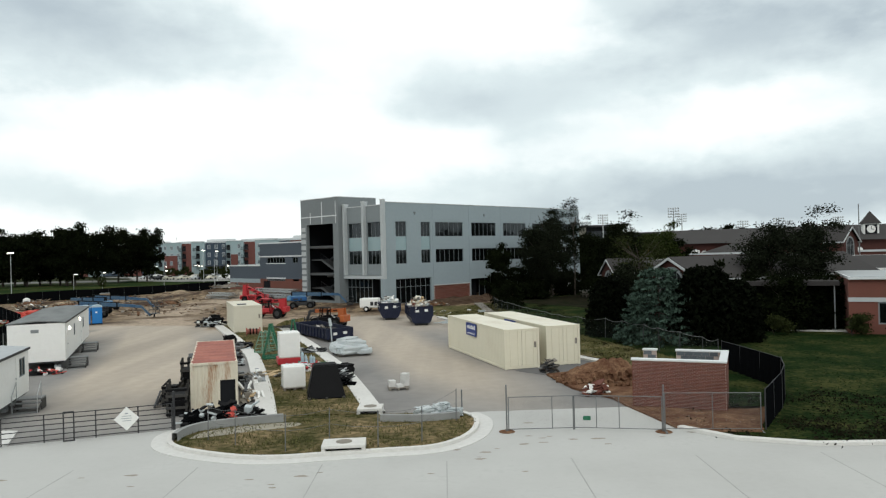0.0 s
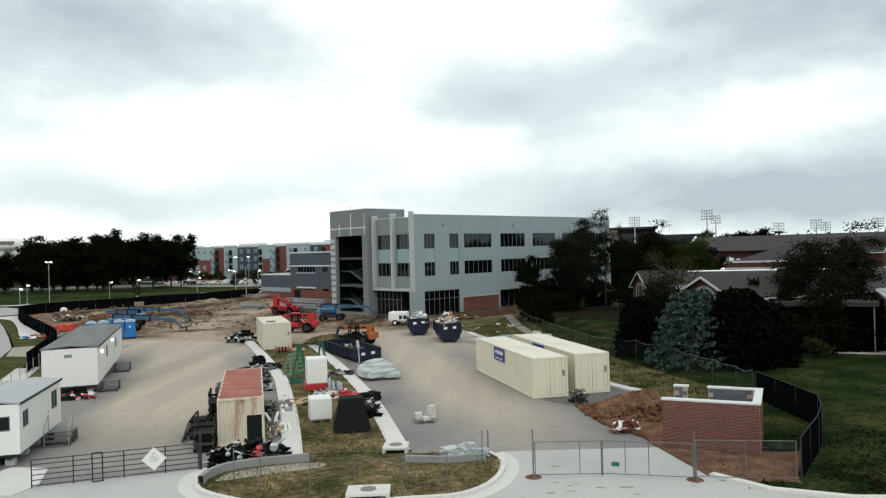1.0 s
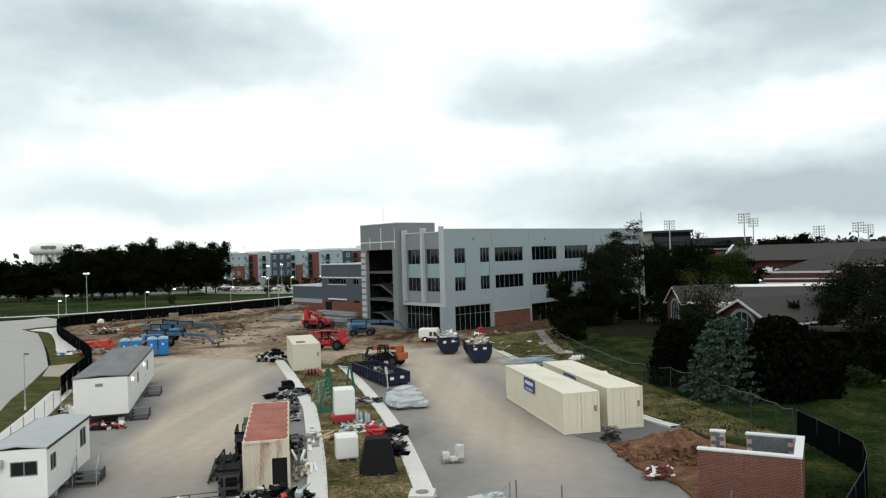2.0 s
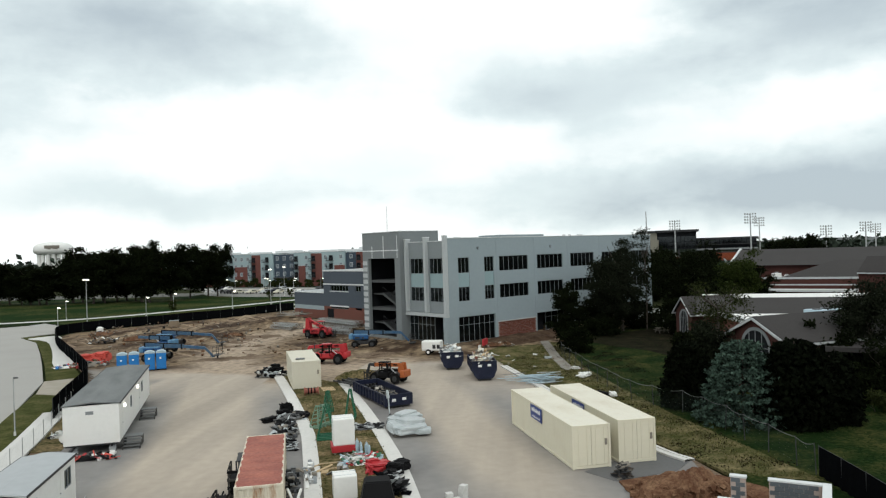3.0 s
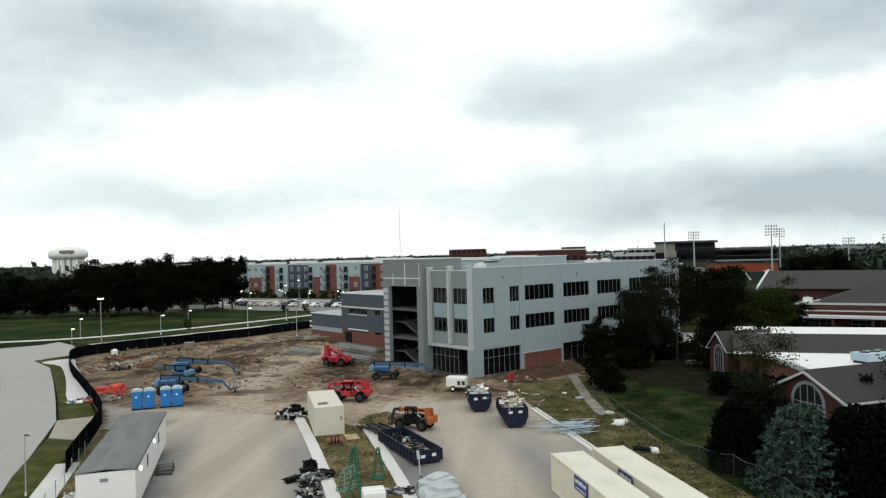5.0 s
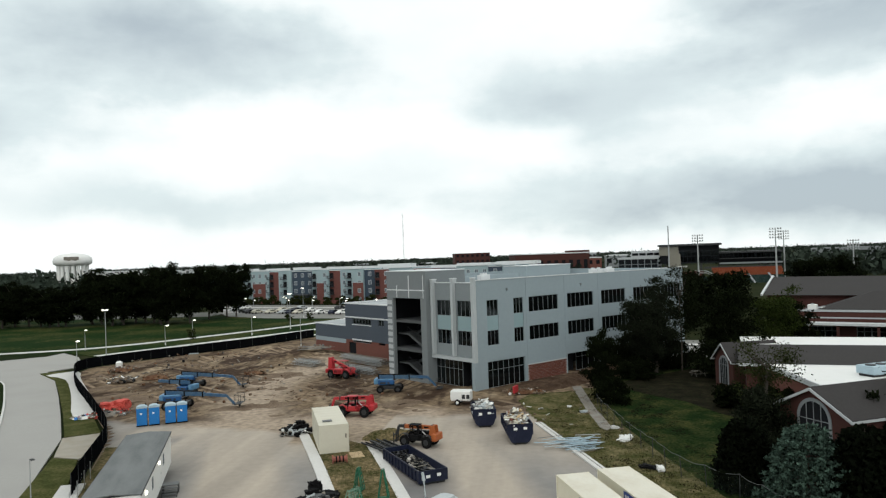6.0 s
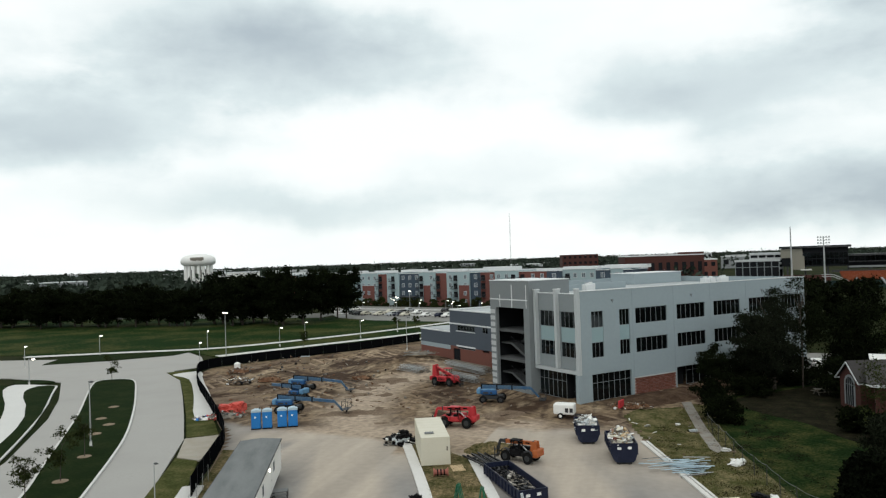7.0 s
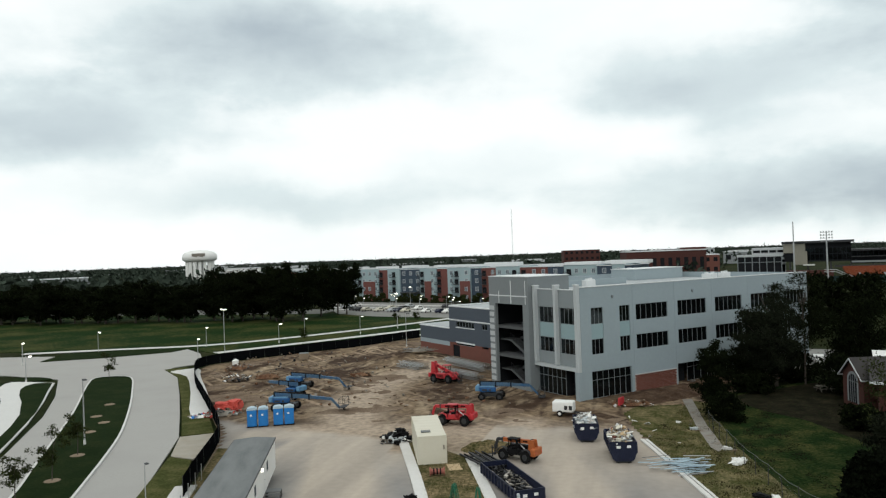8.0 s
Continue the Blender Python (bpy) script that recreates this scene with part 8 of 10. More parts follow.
for k in range(42):
    bm = bmesh.new()
    x, y, z = rnd.gauss(0, 0.9), rnd.gauss(0, 1.1), 0.05 + 0.5 * rnd.random() ** 2
    a, h = radians(rnd.gauss(10, 14)), rnd.uniform(0.8, 2.0)
    dx, dy, dz = h * math.cos(a), h * math.sin(a), rnd.uniform(-0.06, 0.1)
    beam(bm, (x - dx, y - dy, z), (x + dx, y + dy, z + dz), rnd.uniform(0.06, 0.2), 0.035)
    part("strip", bm, PALEBLUE if k % 3 else (STEEL, DULLPIPE, WRAP)[k // 3 % 3], t)
bm = bmesh.new()
t = thing("orange_barrier", on_site(-3.2, 101.2, 70), "red and pale safety barrier near the wall", "barrier")
soft_box(bm, -0.7, 0.7, -0.15, 0.15, 0.2, 1.1, 0.05)
part("board", bm, RED, t)
bm = bmesh.new()
for x in (-0.5, 0.5):
    bx(bm, x - 0.06, x + 0.06, -0.3, 0.3, 0, 0.2)
part("foot", bm, DSTEEL, t)
t = thing("white_tank", on_site(-76, 133) @ Matrix.Diagonal((0.6, 0.6, 0.6, 1)), "round white water tank near the fence", "tank")
bm = bmesh.new()
rod(bm, (0, 0, 0), (0, 0, 1.5), 1.0, 16)
rod(bm, (0, 0, 1.5), (0, 0, 1.9), 1.0, 16, 0.35)
part("vessel", bm, WHITE, t)
t = thing("site_box", on_site(-65, 140, 20) @ Matrix.Diagonal((0.7, 0.7, 0.7, 1)), "plain tan site box near the fence", "box")
bm = bmesh.new()
soft_box(bm, -1.2, 1.2, -0.9, 0.9, 0, 1.7, 0.05)
part("body", bm, BAREPATH, t)
bm = bmesh.new()
soft_box(bm, -1.28, 1.28, -0.98, 0.98, 1.7, 1.8, 0.03)
part("lid", bm, DECK, t)

# torn sheets and a bag on the turf
for x, y, seed, sz, mt in ((7.6, 78.4, 201, 0.75, WHITE), (9.1, 68.7, 202, 0.5, WHITE), (8.3, 69.2, 203, 0.6, BLACK), (7.1, 83.0, 204, 0.35, SLAB), (4.6, 90.6, 205, 0.35, WRAP)):
    soft_stack("torn_sheet", pose(x, y, 0.11, 0, 0, seed * 37 % 180), [(0, 0, 0, 2.2 * sz, 1.1 * sz, 0.25, 0), (0.5 * sz, 0.4 * sz, 0, 1.2 * sz, 0.9 * sz, 0.35 * sz, 40)], mt, ("black bag" if mt is BLACK else "pale torn sheet") + " lying on the dry turf", "litter", seed, False, 0.6)
# bank of dark brown soil along the foot of the new building
DARKSOIL = material("dark_brown_soil", (0.046, 0.028, 0.019), 0.95, 0.45, 1.6, 0.15, second=(0.11, 0.075, 0.05), cover=0.56, bump=0.06, spec=0.04)
bm = bmesh.new()
nx_, ny_ = 60, 16
rows_ = []
for j in range(ny_ + 1):
    rows_.append([])
    for i in range(nx_ + 1):
        u, v = 5.0 + 24.0 * i / nx_, -6.2 + 5.9 * j / ny_
        edge = min(i, nx_ - i) / 8.0
        body = min(1.0, edge) * math.sin(math.pi * min(1.0, max(0.0, j / ny_))) ** 0.8
        p = HOUSE @ Vector((u, v, 0))
        z = site_height(p.x, p.y) if inside(p.x, p.y, SITE_EDGE) else 0.10
        rows_[-1].append(bm.verts.new((p.x, p.y, z - 0.04 + body * (0.42 + 0.4 * noise.noise((u * 0.5, v * 0.5, 2)) + 0.16 * noise.noise((u * 1.7, v * 1.7, 5))))))
for j in range(ny_):
    for i in range(nx_):
        bm.faces.new((rows_[j][i], rows_[j][i + 1], rows_[j + 1][i + 1], rows_[j + 1][i]))
tagged(part("soil_bank", bm, DARKSOIL), "bank of dark brown soil along the building's foot", "soil", kind="stuff")
slab("drive_edge_slab", [(-21.5, 34.0), (-19.6, 33.8), (-18.6, 31.4), (-18.9, 30.0), (-22.5, 30.2)], 0.07, SLAB, "broken pale concrete slab at the gate", "pavement", 0.1)

# storm drains
for x, y, turn, wide in ((-4.0, 28.75, 4, 1.7), (-3.65, 35.25, 0, 1.2)):
    t = thing("storm_inlet", pose(x, y, 0.03, 0, 0, turn), "white concrete storm inlet with a dark mouth", "drain")
    bm = bmesh.new()
    soft_box(bm, -wide / 2, wide / 2, -0.1, 1.0, 0.22, 0.36, 0.03)
    bx(bm, -wide / 2, -wide / 2 + 0.15, -0.08, 0.98, 0, 0.22)
    bx(bm, wide / 2 - 0.15, wide / 2, -0.08, 0.98, 0, 0.22)
    part("lid_slab", bm, KERB, t)
    # black block fills the opening in place of the shade inside
    bm = bmesh.new()
    bx(bm, -wide / 2 + 0.15, wide / 2 - 0.15, 0.1, 0.9, 0.0, 0.215)
    part("mouth", bm, BLACK, t)
    bm = bmesh.new()
    rod(bm, (0, 0.45, 0.36), (0, 0.45, 0.375), 0.32, 16)
    part("manhole_cover", bm, OLDWOOD, t)


# ---- school buildings east of the lawn ----
def gable_block(name, m, long, wide, eave, ridge, label, end_window=True, trim=0.2, over=0.35):
    """Brick block along +x with a shingled gable roof; the gable with its round-headed window is at x = 0."""
    t = thing(name, m, label, "building", "school wings")
    bm = bmesh.new()
    a = [bm.verts.new(p) for p in ((0, 0, 0), (0, wide, 0), (0, wide, eave), (0, wide / 2, ridge), (0, 0, eave))]
    b = [bm.verts.new((long, v.co.y, v.co.z)) for v in a]
    bm.faces.new(a)
    bm.faces.new(b[::-1])
    for i in range(5):
        bm.faces.new((a[i], a[(i + 1) % 5], b[(i + 1) % 5], b[i]))
    part("wall", bm, BRICKDARK, t)
    for s in (0, 1):
        bm = bmesh.new()
        y0, y1 = (-over, wide / 2) if s == 0 else (wide + over, wide / 2)
        drop = (ridge - eave) / (wide / 2) * over
        q = [(-over, y0, eave - drop + 0.06), (long, y0, eave - drop + 0.06), (long, y1, ridge + 0.06), (-over, y1, ridge + 0.06)]
        lo = [bm.verts.new(p) for p in q]
        hi = [bm.verts.new((p[0], p[1], p[2] + 0.1)) for p in q]
        bm.faces.new(hi)
        bm.faces.new(lo[::-1])
        for i in range(4):
            bm.faces.new((lo[i], lo[(i + 1) % 4], hi[(i + 1) % 4], hi[i]))
        part("roof", bm, SHINGLE, t)
        bm = bmesh.new()
        beam(bm, (-over - 0.06, y0, eave - drop - 0.02), (-over - 0.06, y1, ridge - 0.02), 0.1, trim)
        part("rake_trim", bm, STONE, t, "pale rake board")
        bm = bmesh.new()
        beam(bm, (-over - 0.1, y0, eave - drop - 0.02), (long, y0, eave - drop - 0.02), 0.12, trim)
        part("gutter", bm, STONE, t, "pale gutter")
    if end_window:
        r, zc = wide * 0.2, eave - 0.75
        n = 14
        for rad0, rad1, x, mat, nm in ((r, r + 0.28, -0.06, DECK, "arch_trim"), (0.0, r, -0.03, DARK, "arch_window")):
            bm = bmesh.new()
            pts = []
            for k in range(n + 1):
                an = math.pi * k / n
                pts.append((wide / 2 + math.cos(an), math.sin(an)))
            out = [(wide / 2 + rad1 * math.cos(math.pi * k / n), zc + rad1 * math.sin(math.pi * k / n)) for k in range(n + 1)]
            if rad0 > 0:
                inn = [(wide / 2 + rad0 * math.cos(math.pi * k / n), zc + rad0 * math.sin(math.pi * k / n)) for k in range(n + 1)]
                inn, out = [(wide / 2 + rad0, 0.9)] + inn + [(wide / 2 - rad0, 0.9)], [(wide / 2 + rad1, 0.9)] + out + [(wide / 2 - rad1, 0.9)]
                vi, vo = [bm.verts.new((x, *p)) for p in inn], [bm.verts.new((x, *p)) for p in out]
                wi, wo = [bm.verts.new((0.0, *p)) for p in inn], [bm.verts.new((0.0, *p)) for p in out]
                for k in range(len(inn) - 1):
                    bm.faces.new((vi[k], vi[k + 1], vo[k + 1], vo[k]))
                    bm.faces.new((vi[k], wi[k], wi[k + 1], vi[k + 1]))
                    bm.faces.new((vo[k], vo[k + 1], wo[k + 1], wo[k]))
            else:
                pts = [(wide / 2 + rad1, 0.9)] + out + [(wide / 2 - rad1, 0.9)]
                bm.faces.new([bm.verts.new((x, *p)) for p in pts])
            part(nm, bm, mat, t)
        bm = bmesh.new()
        for k in (-0.5, 0.0, 0.5):
            bx(bm, -0.07, -0.035, wide / 2 + k * r - 0.03, wide / 2 + k * r + 0.03, 0.9, zc + r * math.sqrt(1 - k * k))
        bx(bm, -0.07, -0.035, wide / 2 - r, wide / 2 + r, zc - 0.03, zc + 0.03)
        part("arch_mullion", bm, DECK, t)
    return t


near = pose(23.1, 65.9, 0, 0, 0, 24.8)
gable_block("school_wing", near, 24, 7.4, 4.75, 6.55, "red brick school wing with shingled gable roof and white trim")
gable_block("school_wing", pose(23.7, 100.6, 0, 0, 0, 14), 7, 4.4, 4.1, 6.0, "small red brick gable with white trim among the trees", trim=0.13)
flat = thing("flat_roof_wing", near, "low school wing with a bright white flat roof", "building")
bm = bmesh.new()
prism(bm, [(8.2, 8.2), (40, 8.2), (40, 26), (15.5, 26)], 0, 4.2)
part("wall", bm, BRICKFAR, flat)
bm = bmesh.new()
prism(bm, [(8.0, 8.1), (40.2, 8.1), (40.2, 26.2), (15.3, 26.2)], 4.2, 4.42)
part("roof", bm, WHITE, flat)
bm = bmesh.new()
beam(bm, (7.95, 8.1, 4.3), (15.25, 26.2, 4.3), 0.2, 0.55)
part("parapet_trim", bm, CAPMETAL, flat)
ac = thing("roof_unit", near @ pose(19.8, 14.5, 4.42), "grey roof-top air unit", "air unit")
bm = bmesh.new()
soft_box(bm, -2.2, 2.2, -1.1, 1.1, 0.25, 1.1, 0.08)
part("casing", bm, PALEBLUE, ac)
bm = bmesh.new()
bx(bm, -2.0, 2.0, -0.9, 0.9, 0, 0.25)
part("curb", bm, DSTEEL, ac)
bm = bmesh.new()
for k in range(3):
    rod(bm, (-1.4 + 1.4 * k, 0, 1.1), (-1.4 + 1.4 * k, 0, 1.2), 0.5, 12)
part("fan_ring", bm, DSTEEL, ac)

# long low roof and main hall behind
hall = thing("school_hall", pose(48.5, 148.6, 0, 0, 0, -28), "large brick school hall under broad grey shingled roofs", "building")
wins = [(2.0 + k * 7.4, 6.6 + k * 7.4, 0.5, 3.1) for k in range(9)]
# darker brick also carries the shade on the hall front
bm = bmesh.new()
wall(bm, 0, 80, 0, 6.0, wins, 0.35, lambda w, d, z: (w, d, z))
bx(bm, 0, 0.35, 0.36, 12, 0, 6.0)
bx(bm, -7.5, 80, 12.4, 36, 0, 8.0)
part("wall", bm, BRICKDARK, hall)
# near-black sheet behind the windows, in place of dim rooms
bm = bmesh.new()
bx(bm, 0.5, 80, 0.9, 1.1, 0.1, 5.6)
part("room_core", bm, DARK, hall)
for w in wins:
    window(hall, lambda a, d, z: (a, d, z), *w, 4, 0.12, 0.10, 2.3)
for z0, z1, d in ((5.75, 6.12, 0.14), (4.55, 4.8, 0.08)):
    bm = bmesh.new()
    bx(bm, -0.1, 80.1, -d, -0.004, z0, z1)
    part("stone_band", bm, STONE, hall)
bm = bmesh.new()
bx(bm, -1.5, 80, -3.0, -0.15, 3.55, 3.95)
part("canopy", bm, CAPMETAL, hall, "white flat canopy along the front")
for k in range(13):
    bm = bmesh.new()
    bx(bm, 0.3 + k * 6.2, 0.75 + k * 6.2, -2.8, -2.35, 0, 3.55)
    part("column", bm, BRICKDARK, hall)
bm = bmesh.new()
bx(bm, 0.4, 80, 0.4, 12.3, 5.55, 5.75)
part("flat_roof", bm, WHITEROOF, hall, "pale flat roof behind the parapet")
bm = bmesh.new()
v = [bm.verts.new(p) for p in ((-8.3, 11.4, 8.0), (81, 11.4, 8.0), (81, 24, 11.2), (-8.3, 24, 11.2), (-8.3, 36.6, 8.0), (81, 36.6, 8.0))]
for f in ((0, 1, 2, 3), (3, 2, 5, 4), (0, 3, 4), (1, 5, 2), (0, 4, 5, 1)):
    bm.faces.new([v[i] for i in f])
part("main_roof", bm, SHINGLE, hall)
bm = bmesh.new()
beam(bm, (-8.4, 11.3, 8.05), (-8.4, 24, 11.3), 0.35, 0.45)
beam(bm, (-8.4, 36.7, 8.05), (-8.4, 24, 11.3), 0.35, 0.45)
part("rake_trim", bm, CAPMETAL, hall)
bm = bmesh.new()
v = [bm.verts.new(p) for p in ((3.0, 2.0, 6.0), (26, 2.0, 6.0), (26, 20, 6.0), (3.0, 20, 6.0), (11.5, 11, 8.9), (17.5, 11, 8.9))]
for f in ((0, 1, 5, 4), (1, 2, 5), (2, 3, 4, 5), (3, 0, 4), (3, 2, 1, 0)):
    bm.faces.new([v[i] for i in f])
part("hip_roof", bm, SHINGLE, hall)
for x0, y0, a, b, h in ((0.9, 5.0, 1.6, 1.4, 0.9), (3.4, 3.0, 0.9, 0.9, 0.6), (27.5, 4.5, 1.8, 1.2, 0.9), (31, 3.4, 1.0, 1.0, 0.7)):
    u = thing("roof_unit", pose(48.5, 148.6, 0, 0, 0, -28) @ pose(x0, y0, 5.75), "pale roof-top vent unit on the school hall", "air unit")
    bm = bmesh.new()
    soft_box(bm, 0, a, 0, b, 0, h, 0.06)
    part("casing", bm, WHITE, u)
    bm = bmesh.new()
    rod(bm, (a / 2, b / 2, h), (a / 2, b / 2, h + 0.2), 0.3, 10)
    part("cowl", bm, STEEL, u)
shed = thing("school_link", pose(25.2, 102.5, 0, 0, 0, -14), "school link under a long grey shingled roof, white flat roof behind", "building")
bm = bmesh.new()
bx(bm, 0.4, 46, -5.8, 9.5, 0, 4.4)
bx(bm, 0.4, 46, 0.25, 9.5, 4.402, 5.55)
part("wall", bm, BRICKDARK, shed)
bm = bmesh.new()
v = [bm.verts.new(p) for p in ((-0.4, -6.3, 4.4), (46.4, -6.3, 4.4), (46.4, 0.2, 5.9), (-0.4, 0.2, 5.9), (-0.4, 0.2, 4.4), (46.4, 0.2, 4.4))]
for f in ((0, 1, 2, 3), (3, 2, 5, 4), (0, 3, 4), (1, 5, 2), (0, 4, 5, 1)):
    bm.faces.new([v[i] for i in f])
part("roof", bm, SHINGLE, shed)
bm = bmesh.new()
bx(bm, 0.2, 46.2, 0.22, 9.7, 5.56, 5.75)
part("flat_roof", bm, WHITE, shed, "white flat roof")
bm = bmesh.new()
bx(bm, -0.45, 46.4, -6.45, -6.32, 4.15, 4.42)
part("gutter", bm, CAPMETAL, shed)

# brick classroom wing with porch
room = thing("classroom_wing", pose(33.6, 61.0, 0, 0, 0, -24), "red brick classroom wing with cream band and white roof edge", "building")
bm = bmesh.new()
wall(bm, 0, 22, 0, 4.6, [(2.1, 4.6, 0.9, 2.75), (7.0, 9.5, 0.9, 2.75), (13, 15.5, 0.9, 2.75)], 0.3, lambda w, d, z: (w, d, z))
bx(bm, 0, 0.3, 0.3, 14, 0, 4.6)
bx(bm, 0.3, 22, 13.7, 14, 0, 4.6)
part("wall", bm, BRICKFAR, room)
for w in ((2.1, 4.6), (7.0, 9.5), (13, 15.5)):
    window(room, lambda a, d, z: (a, d, z), w[0], w[1], 0.9, 2.75, 2, 0.1, 0.12)
# near-black fill behind the windows, in place of dim rooms
bm = bmesh.new()
bx(bm, 0.6, 21, 0.6, 13.4, 0.3, 4.2)
part("room_core", bm, DARK, room)
bm = bmesh.new()
bx(bm, -0.05, 22, -0.05, -0.003, 2.75, 3.1)
part("stone_band", bm, STONE, room)
bm = bmesh.new()
bx(bm, 0.0, 22.5, -0.3, 14.5, 4.6, 4.80)
part("roof_edge", bm, CAPMETAL, room)
bm = bmesh.new()
bx(bm, 0.2, 22.3, -0.1, 14.3, 4.802, 4.84)
part("roof", bm, WHITEROOF, room)
porch = thing("entrance_porch", pose(33.6, 61.0, 0, 0, 0, -24), "shaded entrance porch with slim columns", "porch")
bm = bmesh.new()
bx(bm, -9, -0.52, 1.5, 9, 4.0, 4.4)
part("porch_roof", bm, SHINGLE, porch)
# darker brick puts the porch's shade into its back wall
bm = bmesh.new()
bx(bm, -9, -0.1, 8.6, 9, 0, 4.0)
part("back_wall", bm, BRICKDARK, porch)
bm = bmesh.new()
bx(bm, -9, -0.05, 1.2, 8.6, 0.0, 0.15)
part("porch_floor", bm, SLAB, porch)
for x in (-8.6, -0.9):
    bm = bmesh.new()
    bx(bm, x - 0.05, x + 0.05, 1.7, 1.8, 0.15, 4.0)
    part("column", bm, DECK, porch)
ct = thing("clock_tower", pose(86.5, 148, 0, 0, 0, -22), "white square clock tower with a dark pyramid roof", "tower")
bm = bmesh.new()
bx(bm, -1.4, 1.4, -1.4, 1.4, 0, 11.2)
part("shaft", bm, WHITE, ct)
bm = bmesh.new()
v = [bm.verts.new(p) for p in ((-1.8, -1.8, 11.2), (1.8, -1.8, 11.2), (1.8, 1.8, 11.2), (-1.8, 1.8, 11.2), (0, 0, 13.8))]
for f in ((0, 1, 4), (1, 2, 4), (2, 3, 4), (3, 0, 4), (3, 2, 1, 0)):
    bm.faces.new([v[i] for i in f])
part("roof", bm, SHINGLE, ct)
bm = bmesh.new()
bx(bm, -1.05, 1.05, -1.46, -1.402, 9.1, 11.0)
part("clock_surround", bm, DARK, ct)
bm = bmesh.new()
rod(bm, (0, -1.46, 10.1), (0, -1.5, 10.1), 0.78, 20)
clock = part("clock_face", bm, WHITE, ct)
bm = bmesh.new()
beam(bm, (0, -1.52, 10.1), (0.06, -1.52, 10.68), 0.02, 0.08)
beam(bm, (0, -1.52, 10.1), (0.4, -1.52, 9.98), 0.02, 0.09)
part("clock_pointer", bm, DARK, clock)
for z in (6.2, 7.6):
    bm = bmesh.new()
    for k in range(3):
        bx(bm, -1.0 + k * 0.72, -0.5 + k * 0.72, -1.44, -1.403, z, z + 0.8)
    part("louvre", bm, DARK, ct)
t = thing("flag_pole", pose(72.0, 126.5, 0), "tall bare steel flag pole by the clock tower", "pole")
bm = bmesh.new()
rod(bm, (0, 0, 0), (0, 0, 14.0), 0.14, 8, 0.07)
part("pole", bm, DULLPIPE, t)
bm = bmesh.new()
rod(bm, (0, 0, 14.0), (0, 0, 14.2), 0.14, 8, 0.06)
part("finial", bm, DULLPIPE, t)
gable_block("arched_gable", pose(66.6, 117.5, 0, 0, 0, 128), 12, 5.6, 7.9, 10.0, "tall brick gable with a round-headed window and white trim")

# ---- stadium and far buildings ----
def bearing(az, dist):
    return dist * math.sin(radians(az)), 7 + dist * math.cos(radians(az))


sx, sy = 85.6, 400.5
SEAT = material("green_stand_seats", (0.010, 0.026, 0.022), 0.8, 0.3, 2.0)
SEATORANGE = material("orange_stand_seats", (0.17, 0.042, 0.015), 0.8, 0.25, 2.0, 0.4)
FIELDBLUE = material("blue_field_cover", (0.02, 0.05, 0.17), 0.7, 0.3, 3.0, 0.5)
TANWALL = material("tan_stadium_panel", (0.25, 0.235, 0.19), 0.7, 0.12, 3.0, 0.5)
TEALWALL = material("dark_green_screen", (0.012, 0.028, 0.027), 0.8, 0.3, 2.0, 0.3)
stadium = thing("stadium", pose(sx, sy, -3.7, 0, 0, -12), "dark stadium grandstand with glazed press box over orange and green seats", "stadium")
bm = bmesh.new()
prism(bm, [(-7, 2), (13, 2), (13, 20), (-17, 20), (-17, 13)], 13.4, 22.6)
part("press_box", bm, DARK, stadium)
bm = bmesh.new()
prism(bm, [(-7.4, 0.4), (14.3, 0), (14.3, 22), (-18, 22), (-18, 12.6)], 22.6, 23.7)
part("press_roof", bm, DSTEEL, stadium)
bm = bmesh.new()
prism(bm, [(-17.3, 12.9), (-7.2, 1.7), (-6.9, 2.1), (-17, 13.3)], 17.8, 22.5)
part("fascia", bm, TANWALL, stadium, "tan fascia under the roof")
bm = bmesh.new()
prism(bm, [(-12.4, 6.6), (-6.6, 0.9), (-6.2, 1.3), (-12, 7)], 11.9, 18.6)
part("stair_tower_panel", bm, TANWALL, stadium)
bm = bmesh.new()
bx(bm, -8, -3, -1.5, 1.8, 11.6, 12.2)
part("balcony", bm, SLAB, stadium)
bm = bmesh.new()
bx(bm, 13, 42.6, 4, 20, 12.0, 18.2)
part("lower_box", bm, DARK, stadium)
bm = bmesh.new()
bx(bm, 13, 43.2, 1, 22, 18.2, 19.0)
part("lower_roof", bm, DSTEEL, stadium)
for z, y0 in ((12.6, -0.5), (15.2, 1.6)):
    bm = bmesh.new()
    bx(bm, 13.0, 42.8, y0, 3.95, z, z + (0.75 if z < 13 else 0.35))
    part("terrace_slab", bm, DECK if z < 13 else DSTEEL, stadium)
for k in range(10):
    bm = bmesh.new()
    bx(bm, -6.6 + k * 1.95, -4.85 + k * 1.95, 1.9, 1.99, 14.2, 17.0)
    part("window", bm, GLASS, stadium)
    bm = bmesh.new()
    bx(bm, -6.6 + k * 1.95, -4.85 + k * 1.95, 1.9, 1.99, 17.4, 20.2)
    part("window", bm, GLASS, stadium)
for k in range(13):
    bm = bmesh.new()
    x = 13.6 + k * 2.2
    bx(bm, x, x + 1.9, 3.9, 3.99, 15.7, 18.1)
    part("window", bm, GLASS, stadium)
for x in (-14, -6, 4, 12.8, 22, 32, 42):
    bm = bmesh.new()
    bx(bm, x - 0.4, x + 0.4, 3, 3.8, 0, 13.4 if x < 13 else 12.0)
    part("column", bm, DSTEEL, stadium)
